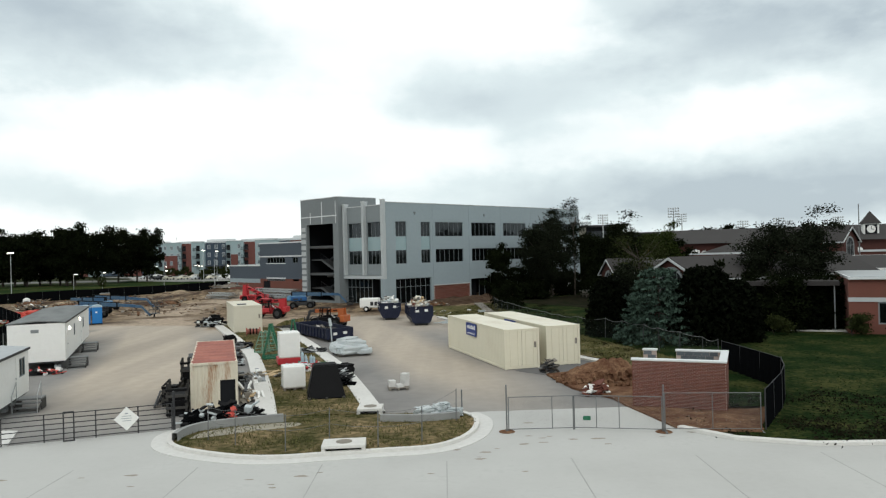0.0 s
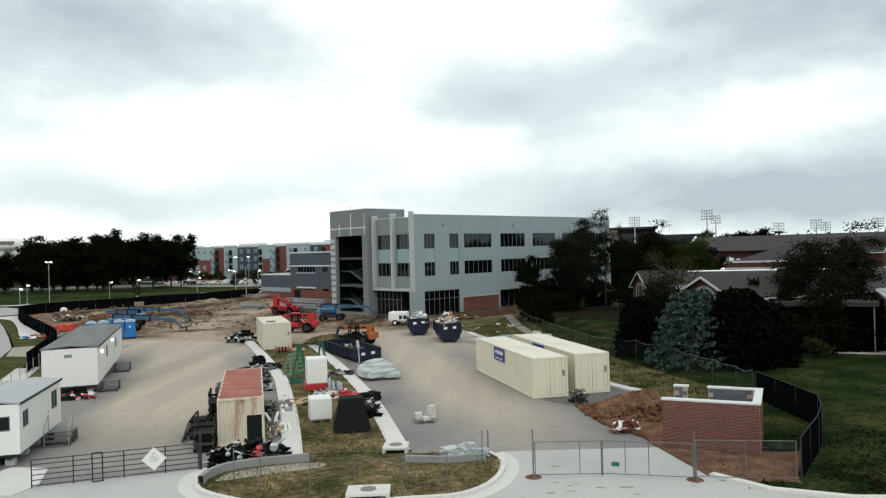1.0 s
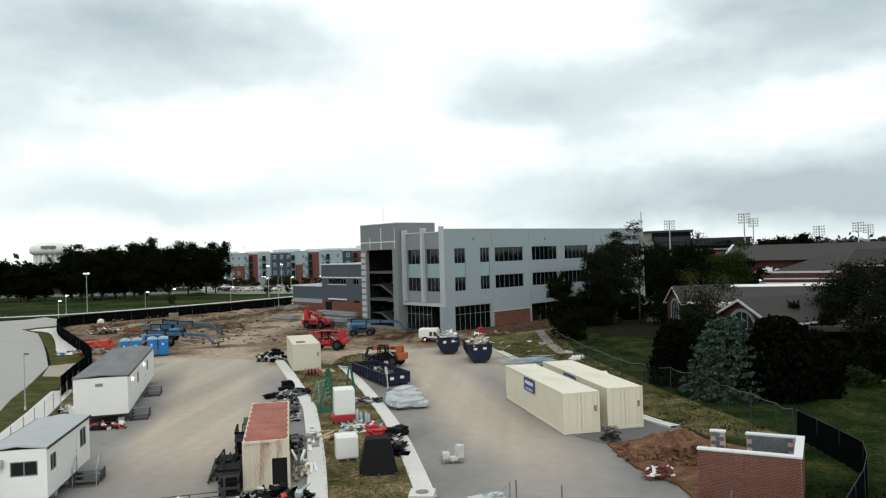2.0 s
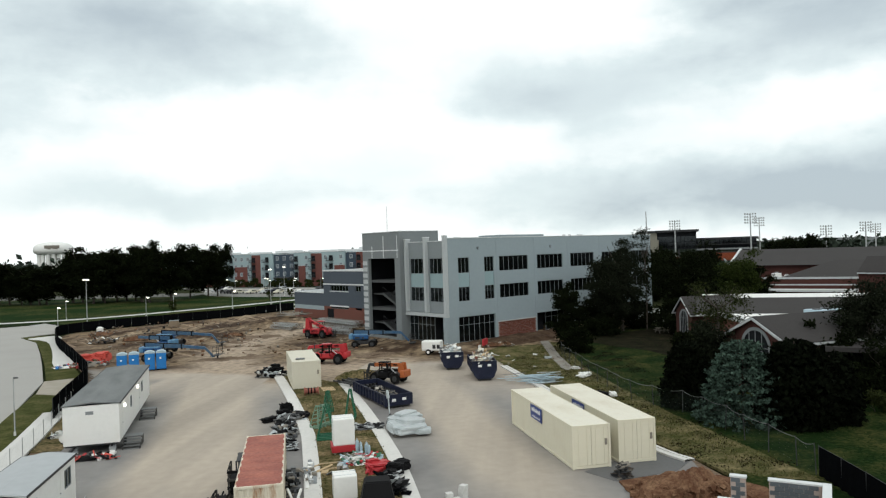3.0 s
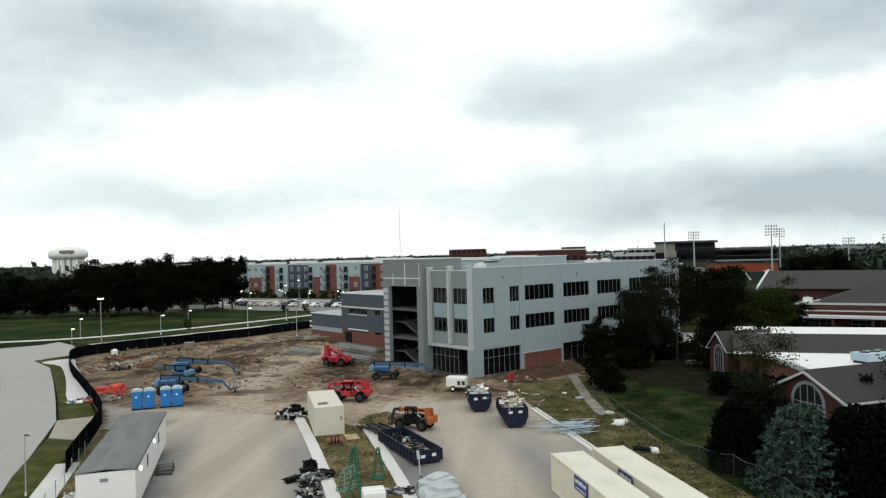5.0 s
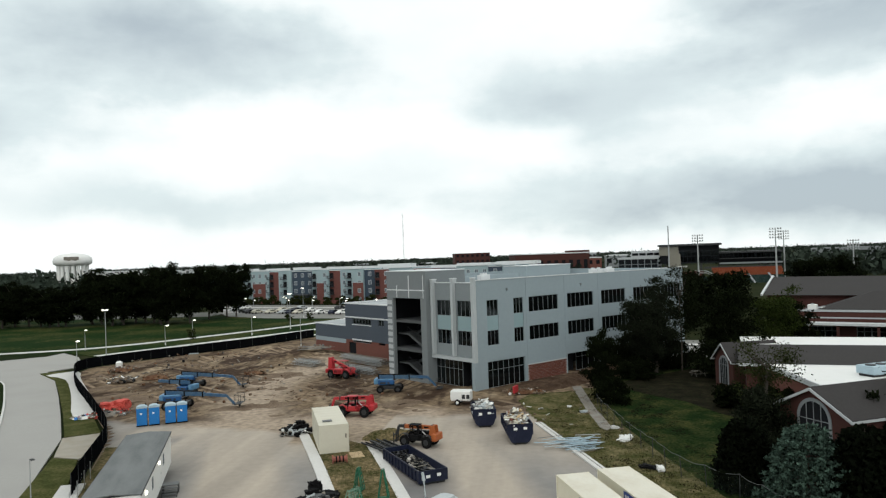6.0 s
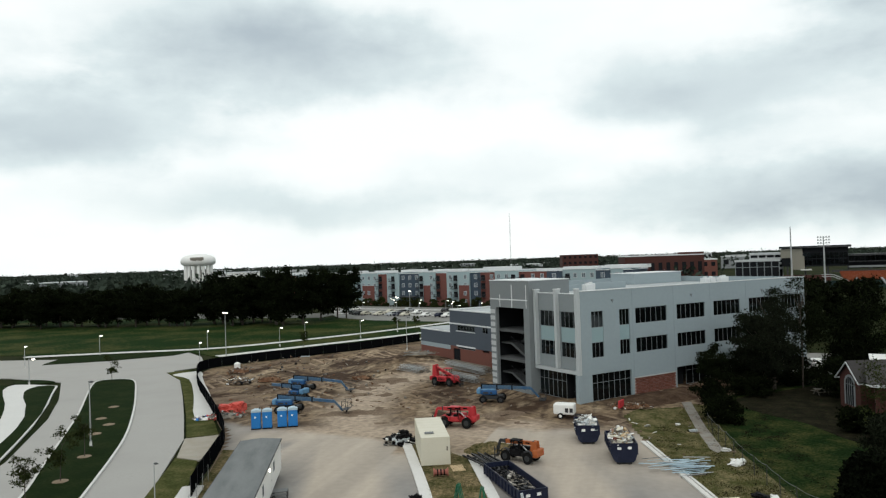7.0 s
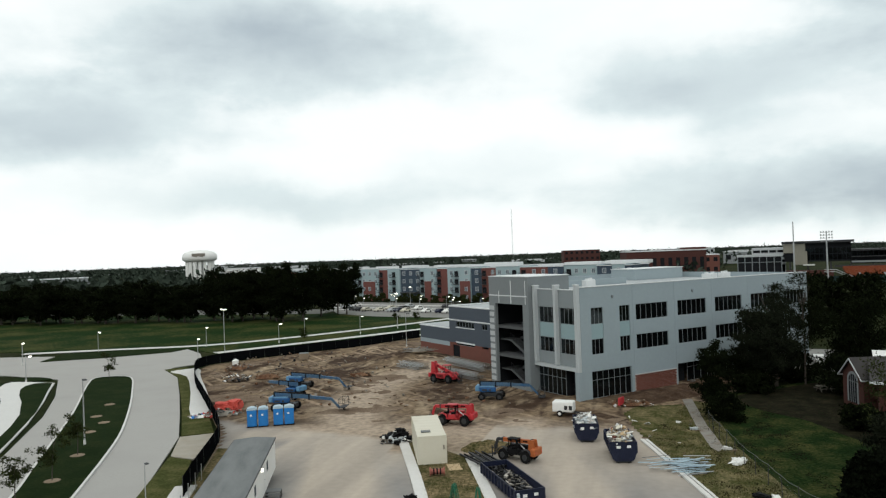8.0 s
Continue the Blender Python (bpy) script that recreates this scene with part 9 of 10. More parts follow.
for k in range(9):
    bm = bmesh.new()
    y, z = -10 + k * 0.9, 7.2 + k * 0.42
    bx(bm, 10.5 - 0.2 * k, 42, y, y + 0.88, z - 1.0, z + 0.42)
    part("tier", bm, SEATORANGE, stadium, "row of orange seats")
for k in range(12):
    bm = bmesh.new()
    y, z = -21 + k * 0.92, 1.8 + k * 0.45
    bx(bm, 20 - 0.3 * k, 42, y, y + 0.9, z - 1.2, z + 0.45)
    part("tier", bm, SEAT, stadium, "row of dark green seats")
for x in (15.5, 25.6, 35.0):
    bm = bmesh.new()
    beam(bm, (x + 3, -21.2, 2.5), (x, -10.2, 8.0), 0.9, 0.3)
    part("aisle", bm, DECK, stadium)
bm = bmesh.new()
bx(bm, 5.5, 42, -2.2, -1.9, 10.6, 11.5)
part("walkway_rail", bm, DSTEEL, stadium)
bm = bmesh.new()
bx(bm, 19.0, 34, -31, -22, -1.2, 0.2)
bx(bm, 19.0, 42, -22.1, -21.9, 0.2, 1.9)
part("field_cover", bm, FIELDBLUE, stadium, "blue padded field wall and cover")
bm = bmesh.new()
bx(bm, 6, 20, -20.6, -20, -1.5, 4.6)
bx(bm, -16, 8, -4, -3.4, -1.5, 6.4)
part("screen_wall", bm, TEALWALL, stadium, "dark green wind screen")
bm = bmesh.new()
bx(bm, -16, 5, -3.2, 1, 6.4, 9.3)
part("concourse_wall", bm, BRICKDARK, stadium)
for dz in (0.0, 1.0):
    bm = bmesh.new()
    beam(bm, (21.5, -21, 1.4 + dz), (6.0, -8, 8.6 + dz), 0.3, 0.3)
    beam(bm, (6.0, -8, 8.6 + dz), (1.0, -8, 8.7 + dz), 0.3, 0.3)
    part("ramp_rail", bm, STEEL, stadium)
deck = thing("parking_deck", pose(66.0, 431.5, 0, 0, 0, -9), "pale multi-level parking deck behind the stadium", "building")
for k in range(4):
    bm = bmesh.new()
    bx(bm, -7.6, 9, 0, 26, 8.0 + 2.6 * k, 9.2 + 2.6 * k)
    part("deck", bm, STONE, deck)
# near-black fill stands in for the shade between the decks
bm = bmesh.new()
bx(bm, -7.2, 8.6, 1.2, 25, 0, 16.6)
part("deck_shade_core", bm, DARK, deck)
for k in range(5):
    bm = bmesh.new()
    bx(bm, -7.5 + 4.0 * k, -7.0 + 4.0 * k, 0.1, 0.7, 0, 16.4)
    part("pier", bm, STONE, deck)
lobby = thing("glass_pavilion", pose(60.0, 417.3, 0, 0, 0, -9), "low glazed pavilion with a pale flat roof beside the stadium", "building")
bm = bmesh.new()
bx(bm, -11, 11, 0, 10, 12.6, 13.7)
part("roof", bm, STONE, lobby)
bm = bmesh.new()
bx(bm, -10.6, 10.6, 0.6, 9.6, 0, 12.6)
part("room_core", bm, DARK, lobby)
for k in range(7):
    bm = bmesh.new()
    bx(bm, -10.8 + 3.5 * k, -10.4 + 3.5 * k, 0.2, 0.6, 0, 12.6)
    part("mullion", bm, FRAME, lobby)
bm = bmesh.new()
bx(bm, -10.8, 10.8, 0.25, 0.55, 9.6, 9.9)
part("transom", bm, FRAME, lobby)


def light_mast(az, dist, high, head=True):
    x, y = bearing(az, dist)
    t = thing("light_mast", pose(x, y, 0, 0, 0, -az), "tall pale stadium light mast", "mast", "stadium light masts")
    bm = bmesh.new()
    rod(bm, (0, 0, 0), (0, 0, high), 0.45, 8, 0.22)
    part("pole", bm, STEEL, t)
    if head:
        for k in range(4):
            bm = bmesh.new()
            z = high - k * 1.3
            bx(bm, -2.6, 2.6, -0.2, 0.2, z, z + 0.15)
            for i in range(5):
                soft_box(bm, -2.5 + i * 1.1, -1.9 + i * 1.1, -0.5, -0.1, z + 0.15, z + 0.75, 0.08)
            part("lamp_bar", bm, STEEL, t)


light_mast(10.55, 365, 28.9, False)
light_mast(12.62, 368, 23.4)
light_mast(17.9, 356, 24.9)
light_mast(18.45, 420, 24.6)
light_mast(22.75, 390, 18.5)
light_mast(25.15, 400, 19.7)
light_mast(25.7, 440, 19.2)
light_mast(28.9, 430, 20.0)


def far_house(az, dist, wide, deep, high, mat, label, storeys=3, turn=0.0, bays=8, glass=True, roof=True):
    x, y = bearing(az, dist)
    t = thing("far_building", pose(x, y, 0, 0, 0, -az + turn), label, "building", "far buildings")
    bm = bmesh.new()
    bx(bm, -wide / 2, wide / 2, 0, deep, 0, high)
    part("wall", bm, mat, t)
    if roof:
        bm = bmesh.new()
        bx(bm, -wide / 2 - 0.3, wide / 2 + 0.3, -0.3, deep + 0.3, high, high + 0.6)
        part("roof", bm, CAPMETAL, t)
    for s in range(storeys):
        for b in range(bays):
            bm = bmesh.new()
            x0 = -wide / 2 + wide * (b + 0.25) / bays
            z = high * (s + 0.35) / storeys
            bx(bm, x0, x0 + wide * 0.5 / bays, -0.12, -0.02, z, z + high * 0.42 / storeys)
            part("window", bm, DARK, t)
    return t


far_house(-4.3, 500, 24, 16, 19.4, BRICKDARK, "brown brick dormitory block on the skyline", 5, 8, 7, roof=False)
far_house(1.9, 450, 46, 20, 17.0, BRICKDARK, "long red brick hall beyond the new building", 1, 14, 10)
far_house(4.0, 455, 12, 14, 18.8, BRICKDARK, "brick end tower of the long hall", 3, 14, 3, roof=False)
far_house(-30.6, 420, 22, 16, 15.6, WHITE, "pale flat-roofed building behind the tree row", 2, 6, 9)
far_house(22.6, 800, 66, 40, 13.0, DECK, "long pale block on the hazy skyline", 1, 0, 8, roof=False)
far_house(24.9, 790, 30, 40, 12.6, DECK, "pale square block on the hazy skyline", 1, 0, 3, roof=False)
far_house(4.0, 520, 30, 20, 13, BRICKFAR, "red roofed hall near the stadium", 2, 5, 6)
rnd = random.Random(77)
for i in range(34):
    az, dist = rnd.uniform(-52, 10), rnd.uniform(560, 1900)
    far_house(az, dist, rnd.uniform(14, 46), rnd.uniform(12, 30), rnd.uniform(5, 13), rnd.choice((STONE, DECK, BRICKDARK, WHITEROOF, DECK)), "low distant town building", 1, rnd.uniform(-30, 30), 4)

# apartments
apt = pose(-82.9, 304.6, 0, 0, 0, -22.5)
APT = material("apartment_panel", (0.30, 0.385, 0.40), 0.7, 0.06, 4.0)
APTNAVY = material("apartment_navy_panel", (0.040, 0.060, 0.085), 0.6, 0.10, 3.0, 0.3)
APTBRICK = material("apartment_brick", (0.15, 0.058, 0.048), 0.9, 0.2, 2.0, 0.2)
APTPANE = material("apartment_pane", (0.10, 0.13, 0.15), 0.15, 0.1, 1.0, spec=0.5)
APT_TOP = 13.7


def apartment_window(parent, x0, y, z, wide=1.5, high=1.75):
    """Pale frame with a dark reflecting pane set into it."""
    bm = bmesh.new()
    wall(bm, x0, x0 + wide, z, z + high, [(x0 + 0.16, x0 + wide / 2 - 0.05, z + 0.16, z + high - 0.16), (x0 + wide / 2 + 0.05, x0 + wide - 0.16, z + 0.16, z + high - 0.16)], 0.12, lambda w, d, q: (w, y - 0.14 + d, q))
    fr = part("window", bm, STONE, parent)
    bm = bmesh.new()
    bx(bm, x0 + 0.1, x0 + wide - 0.1, y - 0.06, y - 0.02, z + 0.1, z + high - 0.1)
    part("pane", bm, APTPANE, fr)


def apartment_bay(x0, x1, mat, proud, brick=None, balcony=None, cap=0.35, skip=0):
    wide = x1 - x0
    what = {APTNAVY: "navy-panelled", APT: "pale grey panelled", APTBRICK: "red brick"}[mat]
    t = thing("apartment_block", apt @ pose(x0, proud, 0), what + " four-storey apartment bay with " + ("brick base and balconies" if brick else "dark balconies" if balcony is not None else "pale-framed windows"), "building", "apartment bays")
    top = APT_TOP + (0.5 if mat is APT else 0.0)
    bm = bmesh.new()
    bx(bm, 0, wide - 0.02, 0, 14, 0, top)
    part("wall", bm, mat, t)
    if brick:
        bm = bmesh.new()
        bx(bm, brick[0], brick[1], -0.3, -0.005, 0, 8.6)
        part("brick_bay", bm, APTBRICK, t)
        bm = bmesh.new()
        bx(bm, brick[0] - 0.08, brick[1] + 0.08, -0.36, -0.005, 8.6, 8.78)
        part("ledge", bm, STONE, t)
    bm = bmesh.new()
    bx(bm, -0.1, wide + 0.08, -0.25, 0.25, top, top + 0.22)
    part("coping", bm, CAPMETAL, t)
    bm = bmesh.new()
    bx(bm, -0.1, wide + 0.08, 13.7, 14.2, top, top + cap)
    part("rear_parapet", bm, CAPMETAL, t)
    bm = bmesh.new()
    bx(bm, 0.1, wide - 0.1, 0.26, 13.69, top + 0.002, top + 0.06)
    part("roof", bm, GREYROOF, t)
    cols = max(1, int(wide / 3.4))
    for k in range(4):
        z = 1.1 + 3.35 * k
        for c in range(cols):
            xw = wide * (c + 0.5) / cols - 0.75
            if balcony is not None and abs(xw + 0.75 - balcony) < 2.0:
                continue
            y = -0.3 if brick and brick[0] < xw + 0.75 < brick[1] and k < 2 else 0.0
            apartment_window(t, xw, y, z)
        if balcony is not None and k:
            bm = bmesh.new()
            bx(bm, balcony - 1.5, balcony + 1.5, -1.7, -0.31, z - 0.75, z - 0.6)
            sl = part("balcony", bm, DSTEEL, t)
            bm = bmesh.new()
            for i in range(9):
                bx(bm, balcony - 1.48 + 0.37 * i - 0.03, balcony - 1.48 + 0.37 * i + 0.03, -1.7, -1.64, z - 0.6, z + 0.45)
            bx(bm, balcony - 1.5, balcony + 1.5, -1.72, -1.63, z + 0.45, z + 0.55)
            for e in (-1.5, 1.44):
                bx(bm, balcony + e, balcony + e + 0.06, -1.62, -0.31, z + 0.42, z + 0.54)
                bx(bm, balcony + e, balcony + e + 0.06, -1.0, -0.94, z - 0.6, z + 0.42)
            part("railing", bm, DSTEEL, sl)
            bm = bmesh.new()
            bx(bm, balcony - 0.95, balcony + 0.95, -0.06, -0.01, z - 0.6, z + 1.55)
            part("balcony_door", bm, DARK, t)
    return t


for x0, x1, mat, proud, brick, balcony in (
        (-118, -106, APTNAVY, 0.0, None, None), (-106, -94, APT, -0.8, (6.5, 10.5), 4.4), (-94, -88, APTBRICK, -0.3, None, 1.2), (-88, -80, APT, -0.8, None, 4.0), (-80, -66.8, APTNAVY, 0.0, None, None),
        (-66.8, -56.3, APTBRICK, -0.3, None, 8.6), (-56.3, -47.1, APTNAVY, 0.0, None, None), (-47.1, -33.0, APT, -0.8, (4.8, 12.0), 2.4), (-33.0, -27.5, APTBRICK, -0.3, None, 1.1), (-27.5, -20.5, APT, -0.8, None, 3.6),
        (-20.5, -9.0, APTNAVY, 0.0, None, None), (-9.0, 0.0, APT, -0.8, (2.6, 6.2), 1.2), (0.0, 5.9, APTBRICK, -0.3, None, 1.0), (5.9, 17.5, APT, -0.8, (6.4, 11.5), 4.6), (17.5, 22.8, APTNAVY, 0.0, None, None),
        (22.8, 30.0, APTBRICK, -0.3, None, 1.2), (30.0, 41.0, APT, -0.8, (2.4, 6.5), 8.6), (41.0, 53.3, APTBRICK, -0.3, None, 1.5), (53.3, 59.8, APTNAVY, -0.5, None, None), (59.8, 73.5, APT, 0.0, None, 2.0), (73.5, 79.0, APTNAVY, -0.5, None, None), (79.0, 84.1, APT, 0.0, None, None), (84.1, 87.4, APTNAVY, -0.5, None, None)):
    apartment_bay(x0, x1, mat, proud, brick, balcony, 0.9 if int(x0) % 3 else 0.35)
# white roof structures behind the parapets
for x0, x1, y0, h in ((-60, -50, 7, 1.0), (-24, -12, 5, 1.1), (-8, 8, 8, 0.9), (20, 36, 6, 1.5), (58, 72, 4, 0.9), (74, 90, 6, 1.2)):
    t = thing("roof_screen", apt @ pose(x0, y0, APT_TOP + 0.56), "white roof-top screen on the apartments", "roof screen", "apartment roof screens")
    bm = bmesh.new()
    soft_box(bm, 0, x1 - x0, 0, 4.5, 0, h, 0.05)
    part("screen", bm, CAPMETAL, t)
t = thing("entrance_canopy", apt @ pose(-18.5, -3.2, 0), "dark flat entrance canopy on posts before the apartments", "canopy")
bm = bmesh.new()
soft_box(bm, 0, 8.5, 0, 3.1, 3.4, 3.9, 0.05)
part("roof", bm, DSTEEL, t)
for px in (0.4, 8.1):
    bm = bmesh.new()
    bx(bm, px - 0.12, px + 0.12, 0.3, 0.54, 0, 3.4)
    part("post", bm, DSTEEL, t)


def parked_car(m, paint, label):
    t = thing("parked_car", m, label, "car", "parked cars")
    bm = bmesh.new()
    prof = [(-2.2, 0.35), (2.2, 0.35), (2.25, 0.75), (1.2, 0.95), (0.55, 1.42), (-1.2, 1.45), (-1.9, 1.0), (-2.25, 0.9)]
    a = [bm.verts.new((px, -0.85, pz)) for px, pz in prof]
    b = [bm.verts.new((px, 0.85, pz)) for px, pz in prof]
    bm.faces.new(a)
    bm.faces.new(b[::-1])
    for i in range(len(prof)):
        j = (i + 1) % len(prof)
        bm.faces.new((a[i], a[j], b[j], b[i]))
    part("body", bm, paint, t)
    bm = bmesh.new()
    bx(bm, -1.3, 0.75, -0.87, 0.87, 0.98, 1.32)
    part("side_glass", bm, GLASS, t)
    for xx in (-1.4, 1.4):
        for yy in (-0.8, 0.8):
            bm = bmesh.new()
            tyre(bm, (xx, yy, 0.33), 0.33, 0.22)
            part("wheel", bm, RUBBER, t)
    return t


kinds = [parked_car(pose(-104, 262, 0.06, 0, 0, -40), p, l + " car in the car park") for p, l in ((WHITE, "white"), (DSTEEL, "dark grey"), (TANPAINT, "beige"), (STONE, "silver"), (NAVY, "dark blue"))]
rnd = random.Random(5)
for row, (xa, ya, xb, yb) in enumerate(((-118, 286, -50, 260), (-112, 274, -48, 249), (-106, 262, -46, 238))):
    for k in range(22):
        if rnd.random() < 0.66:
            continue
        q = k / 21
        copy_thing(kinds[rnd.randrange(5)], pose(xa + (xb - xa) * q, ya + (yb - ya) * q, 0.06, 0, 0, 66 + rnd.uniform(-4, 4) + (180 if rnd.random() < 0.5 else 0)))
for xa, ya, xb, yb in ((-120, 280, -48, 254), (-112, 268, -46, 243), (-128, 297, -60, 272)):
    kerb("kerb_parking_island", [(xa, ya), ((xa + xb) / 2, (ya + yb) / 2), (xb, yb)], 1.6, 0.18, SLAB, "pale kerbed strip between the parking rows")
for k, (cx, cy) in enumerate(((20, 136), (23.5, 137), (27, 137.5), (31, 138))):
    copy_thing(kinds[(2 * k + 1) % 5], pose(cx, cy, 0.1, 0, 0, 85))
slab("school_car_park", [(14, 130), (36, 130), (40, 152), (16, 158)], 0.11, CARPARK, "pale concrete car park behind the trees", "pavement")

# water tower
wx, wy = bearing(-33.5, 750)
wt = thing("water_tower", pose(wx, wy, 0, 0, 0, 33) @ Matrix.Diagonal((0.89, 0.89, 0.92, 1)), "white water tower on a ring of columns with a dark emblem", "water tower")
R = 18.5
bm = bmesh.new()
prof = [(2.0, 22.0), (R * 0.78, 22.6), (R * 0.97, 24.6), (R, 27.5), (R * 0.96, 30.5), (R * 0.8, 33.0), (R * 0.45, 34.6), (0.05, 35.2)]
n = 32
rings_ = [[bm.verts.new((r * math.cos(2 * math.pi * i / n), r * math.sin(2 * math.pi * i / n), z)) for i in range(n)] for r, z in prof]
for a, b in zip(rings_, rings_[1:]):
    for i in range(n):
        bm.faces.new((a[i], a[(i + 1) % n], b[(i + 1) % n], b[i]))
bm.faces.new(rings_[0][::-1])
bm.faces.new(rings_[-1])
part("tank", bm, WHITE, wt, smooth=True)
for i in range(16):
    bm = bmesh.new()
    a = 2 * math.pi * i / 16
    rod(bm, (R * 0.72 * math.cos(a), R * 0.72 * math.sin(a), 0), (R * 0.72 * math.cos(a), R * 0.72 * math.sin(a), 22.7), 1.8, 10)
    part("column", bm, WHITE, wt)
bm = bmesh.new()
rod(bm, (0, 0, 0), (0, 0, 22.1), 3.2, 12)
part("riser", bm, WHITE, wt)
for i in range(7):
    bm = bmesh.new()
    a0 = radians(-112 + i * 6)
    bx(bm, -1.1, 1.1, -0.2, 0.0, 28.4 - (i % 3) * 0.4, 31.4, Matrix.Rotation(a0 + math.pi / 2, 4, "Z") @ Matrix.Translation((0, -R * 1.0, 0)))
    part("emblem_bar", bm, OLDWOOD, wt, "dark painted bar of a plain emblem")
mx, my = bearing(-9.6, 1500)
t = thing("radio_mast", pose(mx, my, 0), "thin lattice radio mast on the horizon", "mast")
bm = bmesh.new()
for k in range(3):
    a = 2 * math.pi * k / 3
    rod(bm, (0.9 * math.cos(a), 0.9 * math.sin(a), 0), (0.9 * math.cos(a), 0.9 * math.sin(a), 108), 0.16, 5)
for k in range(54):
    a, b = 2 * math.pi * (k % 3) / 3, 2 * math.pi * ((k + 1) % 3) / 3
    rod(bm, (0.9 * math.cos(a), 0.9 * math.sin(a), k * 2), (0.9 * math.cos(b), 0.9 * math.sin(b), k * 2 + 2), 0.1, 4)
part("lattice", bm, STEEL, t)


# ---- trees ----
def leaf_mesh(name, centres, spread, per, size, mat, seed, flat=0.6, tall=1.0):
    """Many small four-sided leaves scattered round cluster centres."""
    rs = np.random.RandomState(seed)
    c = np.repeat(np.array(centres, float), per, axis=0)
    n = len(c)
    c = c + rs.normal(size=(n, 3)) * np.array([spread, spread, spread * flat])
    a = rs.normal(size=(n, 3))
    a /= np.linalg.norm(a, axis=1)[:, None]
    b = np.cross(a, rs.normal(size=(n, 3)))
    b /= np.linalg.norm(b, axis=1)[:, None]
    s = size * rs.uniform(0.6, 1.4, size=(n, 1))
    a, b = a * s, b * s * 0.6
    v = np.stack([c - a, c - b * 0.9, c + a, c + b * 0.9], 1).reshape(-1, 3)
    f = np.arange(4 * n).reshape(-1, 4)
    me = bpy.data.meshes.new(name)
    me.from_pydata(v.tolist(), [], f.tolist())
    me.materials.append(mat)
    return me


def tree(name, m, high, radius, mat, label, seed, clusters=60, per=60, size=0.16, bare=0.28, limbs=9, spread=None, category="tree", group="", ragged=0.25, trunk=None):
    rnd = random.Random(seed)
    t = thing(name, m, label, category, group)
    tr = trunk or high * 0.022
    bm = bmesh.new()
    top = Vector((rnd.uniform(-0.3, 0.3), rnd.uniform(-0.3, 0.3), high * 0.72))
    bend = Vector((rnd.uniform(-0.25, 0.25), rnd.uniform(-0.25, 0.25), high * 0.36))
    rod(bm, (0, 0, -0.1), bend, tr, 8, tr * 0.75)
    rod(bm, bend, top, tr * 0.75, 8, tr * 0.3)
    ends = []
    for i in range(limbs):
        q = rnd.uniform(bare, 0.92)
        base = bend.lerp(top, (q - 0.36) / 0.36) if q > 0.36 else Vector((0, 0, 0)).lerp(bend, q / 0.36)
        base = base if q < 0.72 else top
        an = 2 * math.pi * (i / limbs) + rnd.uniform(-0.4, 0.4)
        reach = radius * rnd.uniform(0.55, 0.95) * math.sin(math.pi * min(0.95, 0.25 + 0.7 * (1 - abs(q - 0.5))))
        e = Vector((math.cos(an) * reach, math.sin(an) * reach, high * min(0.97, q + rnd.uniform(0.05, 0.22))))
        kink = base.lerp(e, 0.5) + Vector((0, 0, -0.04 * high * rnd.random()))
        rod(bm, base, kink, tr * 0.35, 6, tr * 0.25, False)
        rod(bm, kink, e, tr * 0.25, 6, tr * 0.08)
        ends += [e, kink.lerp(e, 0.55)]
    part("trunk", bm, BARK, t)
    cs = []
    zc, zr = high * (1 + bare) / 2, high * (1 - bare) / 2
    while len(cs) < clusters:
        if ends and rnd.random() < 0.45:
            e = rnd.choice(ends)
            p = e + Vector((rnd.gauss(0, 0.12 * radius), rnd.gauss(0, 0.12 * radius), rnd.gauss(0, 0.06 * high)))
        else:
            u, w, k = rnd.uniform(-1, 1), rnd.uniform(0, 2 * math.pi), rnd.random() ** 0.4
            p = Vector((radius * k * math.sqrt(1 - u * u) * math.cos(w), radius * k * math.sqrt(1 - u * u) * math.sin(w), zc + zr * k * u))
        if noise.noise((p.x * 0.45 + seed, p.y * 0.45, p.z * 0.45)) > ragged - 0.45 + 0.2 * rnd.random():
            cs.append(p)
    crown = new("crown", leaf_mesh("crown", cs, spread or radius * 0.14, per, size, mat, seed))
    crown.parent = t
    return t


def conifer(name, m, high, radius, mat, label, seed, tiers=22, size=0.2, per=9, full=1.0, category="tree"):
    """Whorls of drooping sprays on a straight trunk."""
    rnd = random.Random(seed)
    t = thing(name, m, label, category)
    bm = bmesh.new()
    rod(bm, (0, 0, -0.1), (0, 0, high * 0.96), high * 0.02, 8, 0.02)
    for i in range(tiers):
        q = i / tiers
        z = high * (0.06 + 0.88 * q)
        for k in range(5):
            an = rnd.uniform(0, 6.28)
            r = radius * (1 - q) ** full * 0.8
            rod(bm, (0, 0, z), (r * math.cos(an), r * math.sin(an), z - 0.12 * r), 0.03, 4, 0.01)
    part("trunk", bm, BARK, t)
    cs = []
    for i in range(tiers):
        q = (i + rnd.uniform(-0.3, 0.3)) / tiers
        q = min(max(q, 0.0), 0.99)
        r0 = radius * min(1.0, (1 - q) ** full * 1.08 + 0.03) * (0.9 + 0.2 * rnd.random())
        n = max(5, int(26 * r0 / radius))
        for k in range(n):
            an = 2 * math.pi * k / n + rnd.uniform(-0.2, 0.2)
            for f in (0.98, 0.78, 0.52):
                r = r0 * f * rnd.uniform(0.85, 1.08)
                cs.append((r * math.cos(an), r * math.sin(an), high * (0.05 + 0.93 * q) - 0.10 * r + rnd.uniform(-0.1, 0.1)))
    crown = new("crown", leaf_mesh("crown", cs, size * 0.8, per, size, mat, seed, 0.6))
    crown.parent = t
    return t


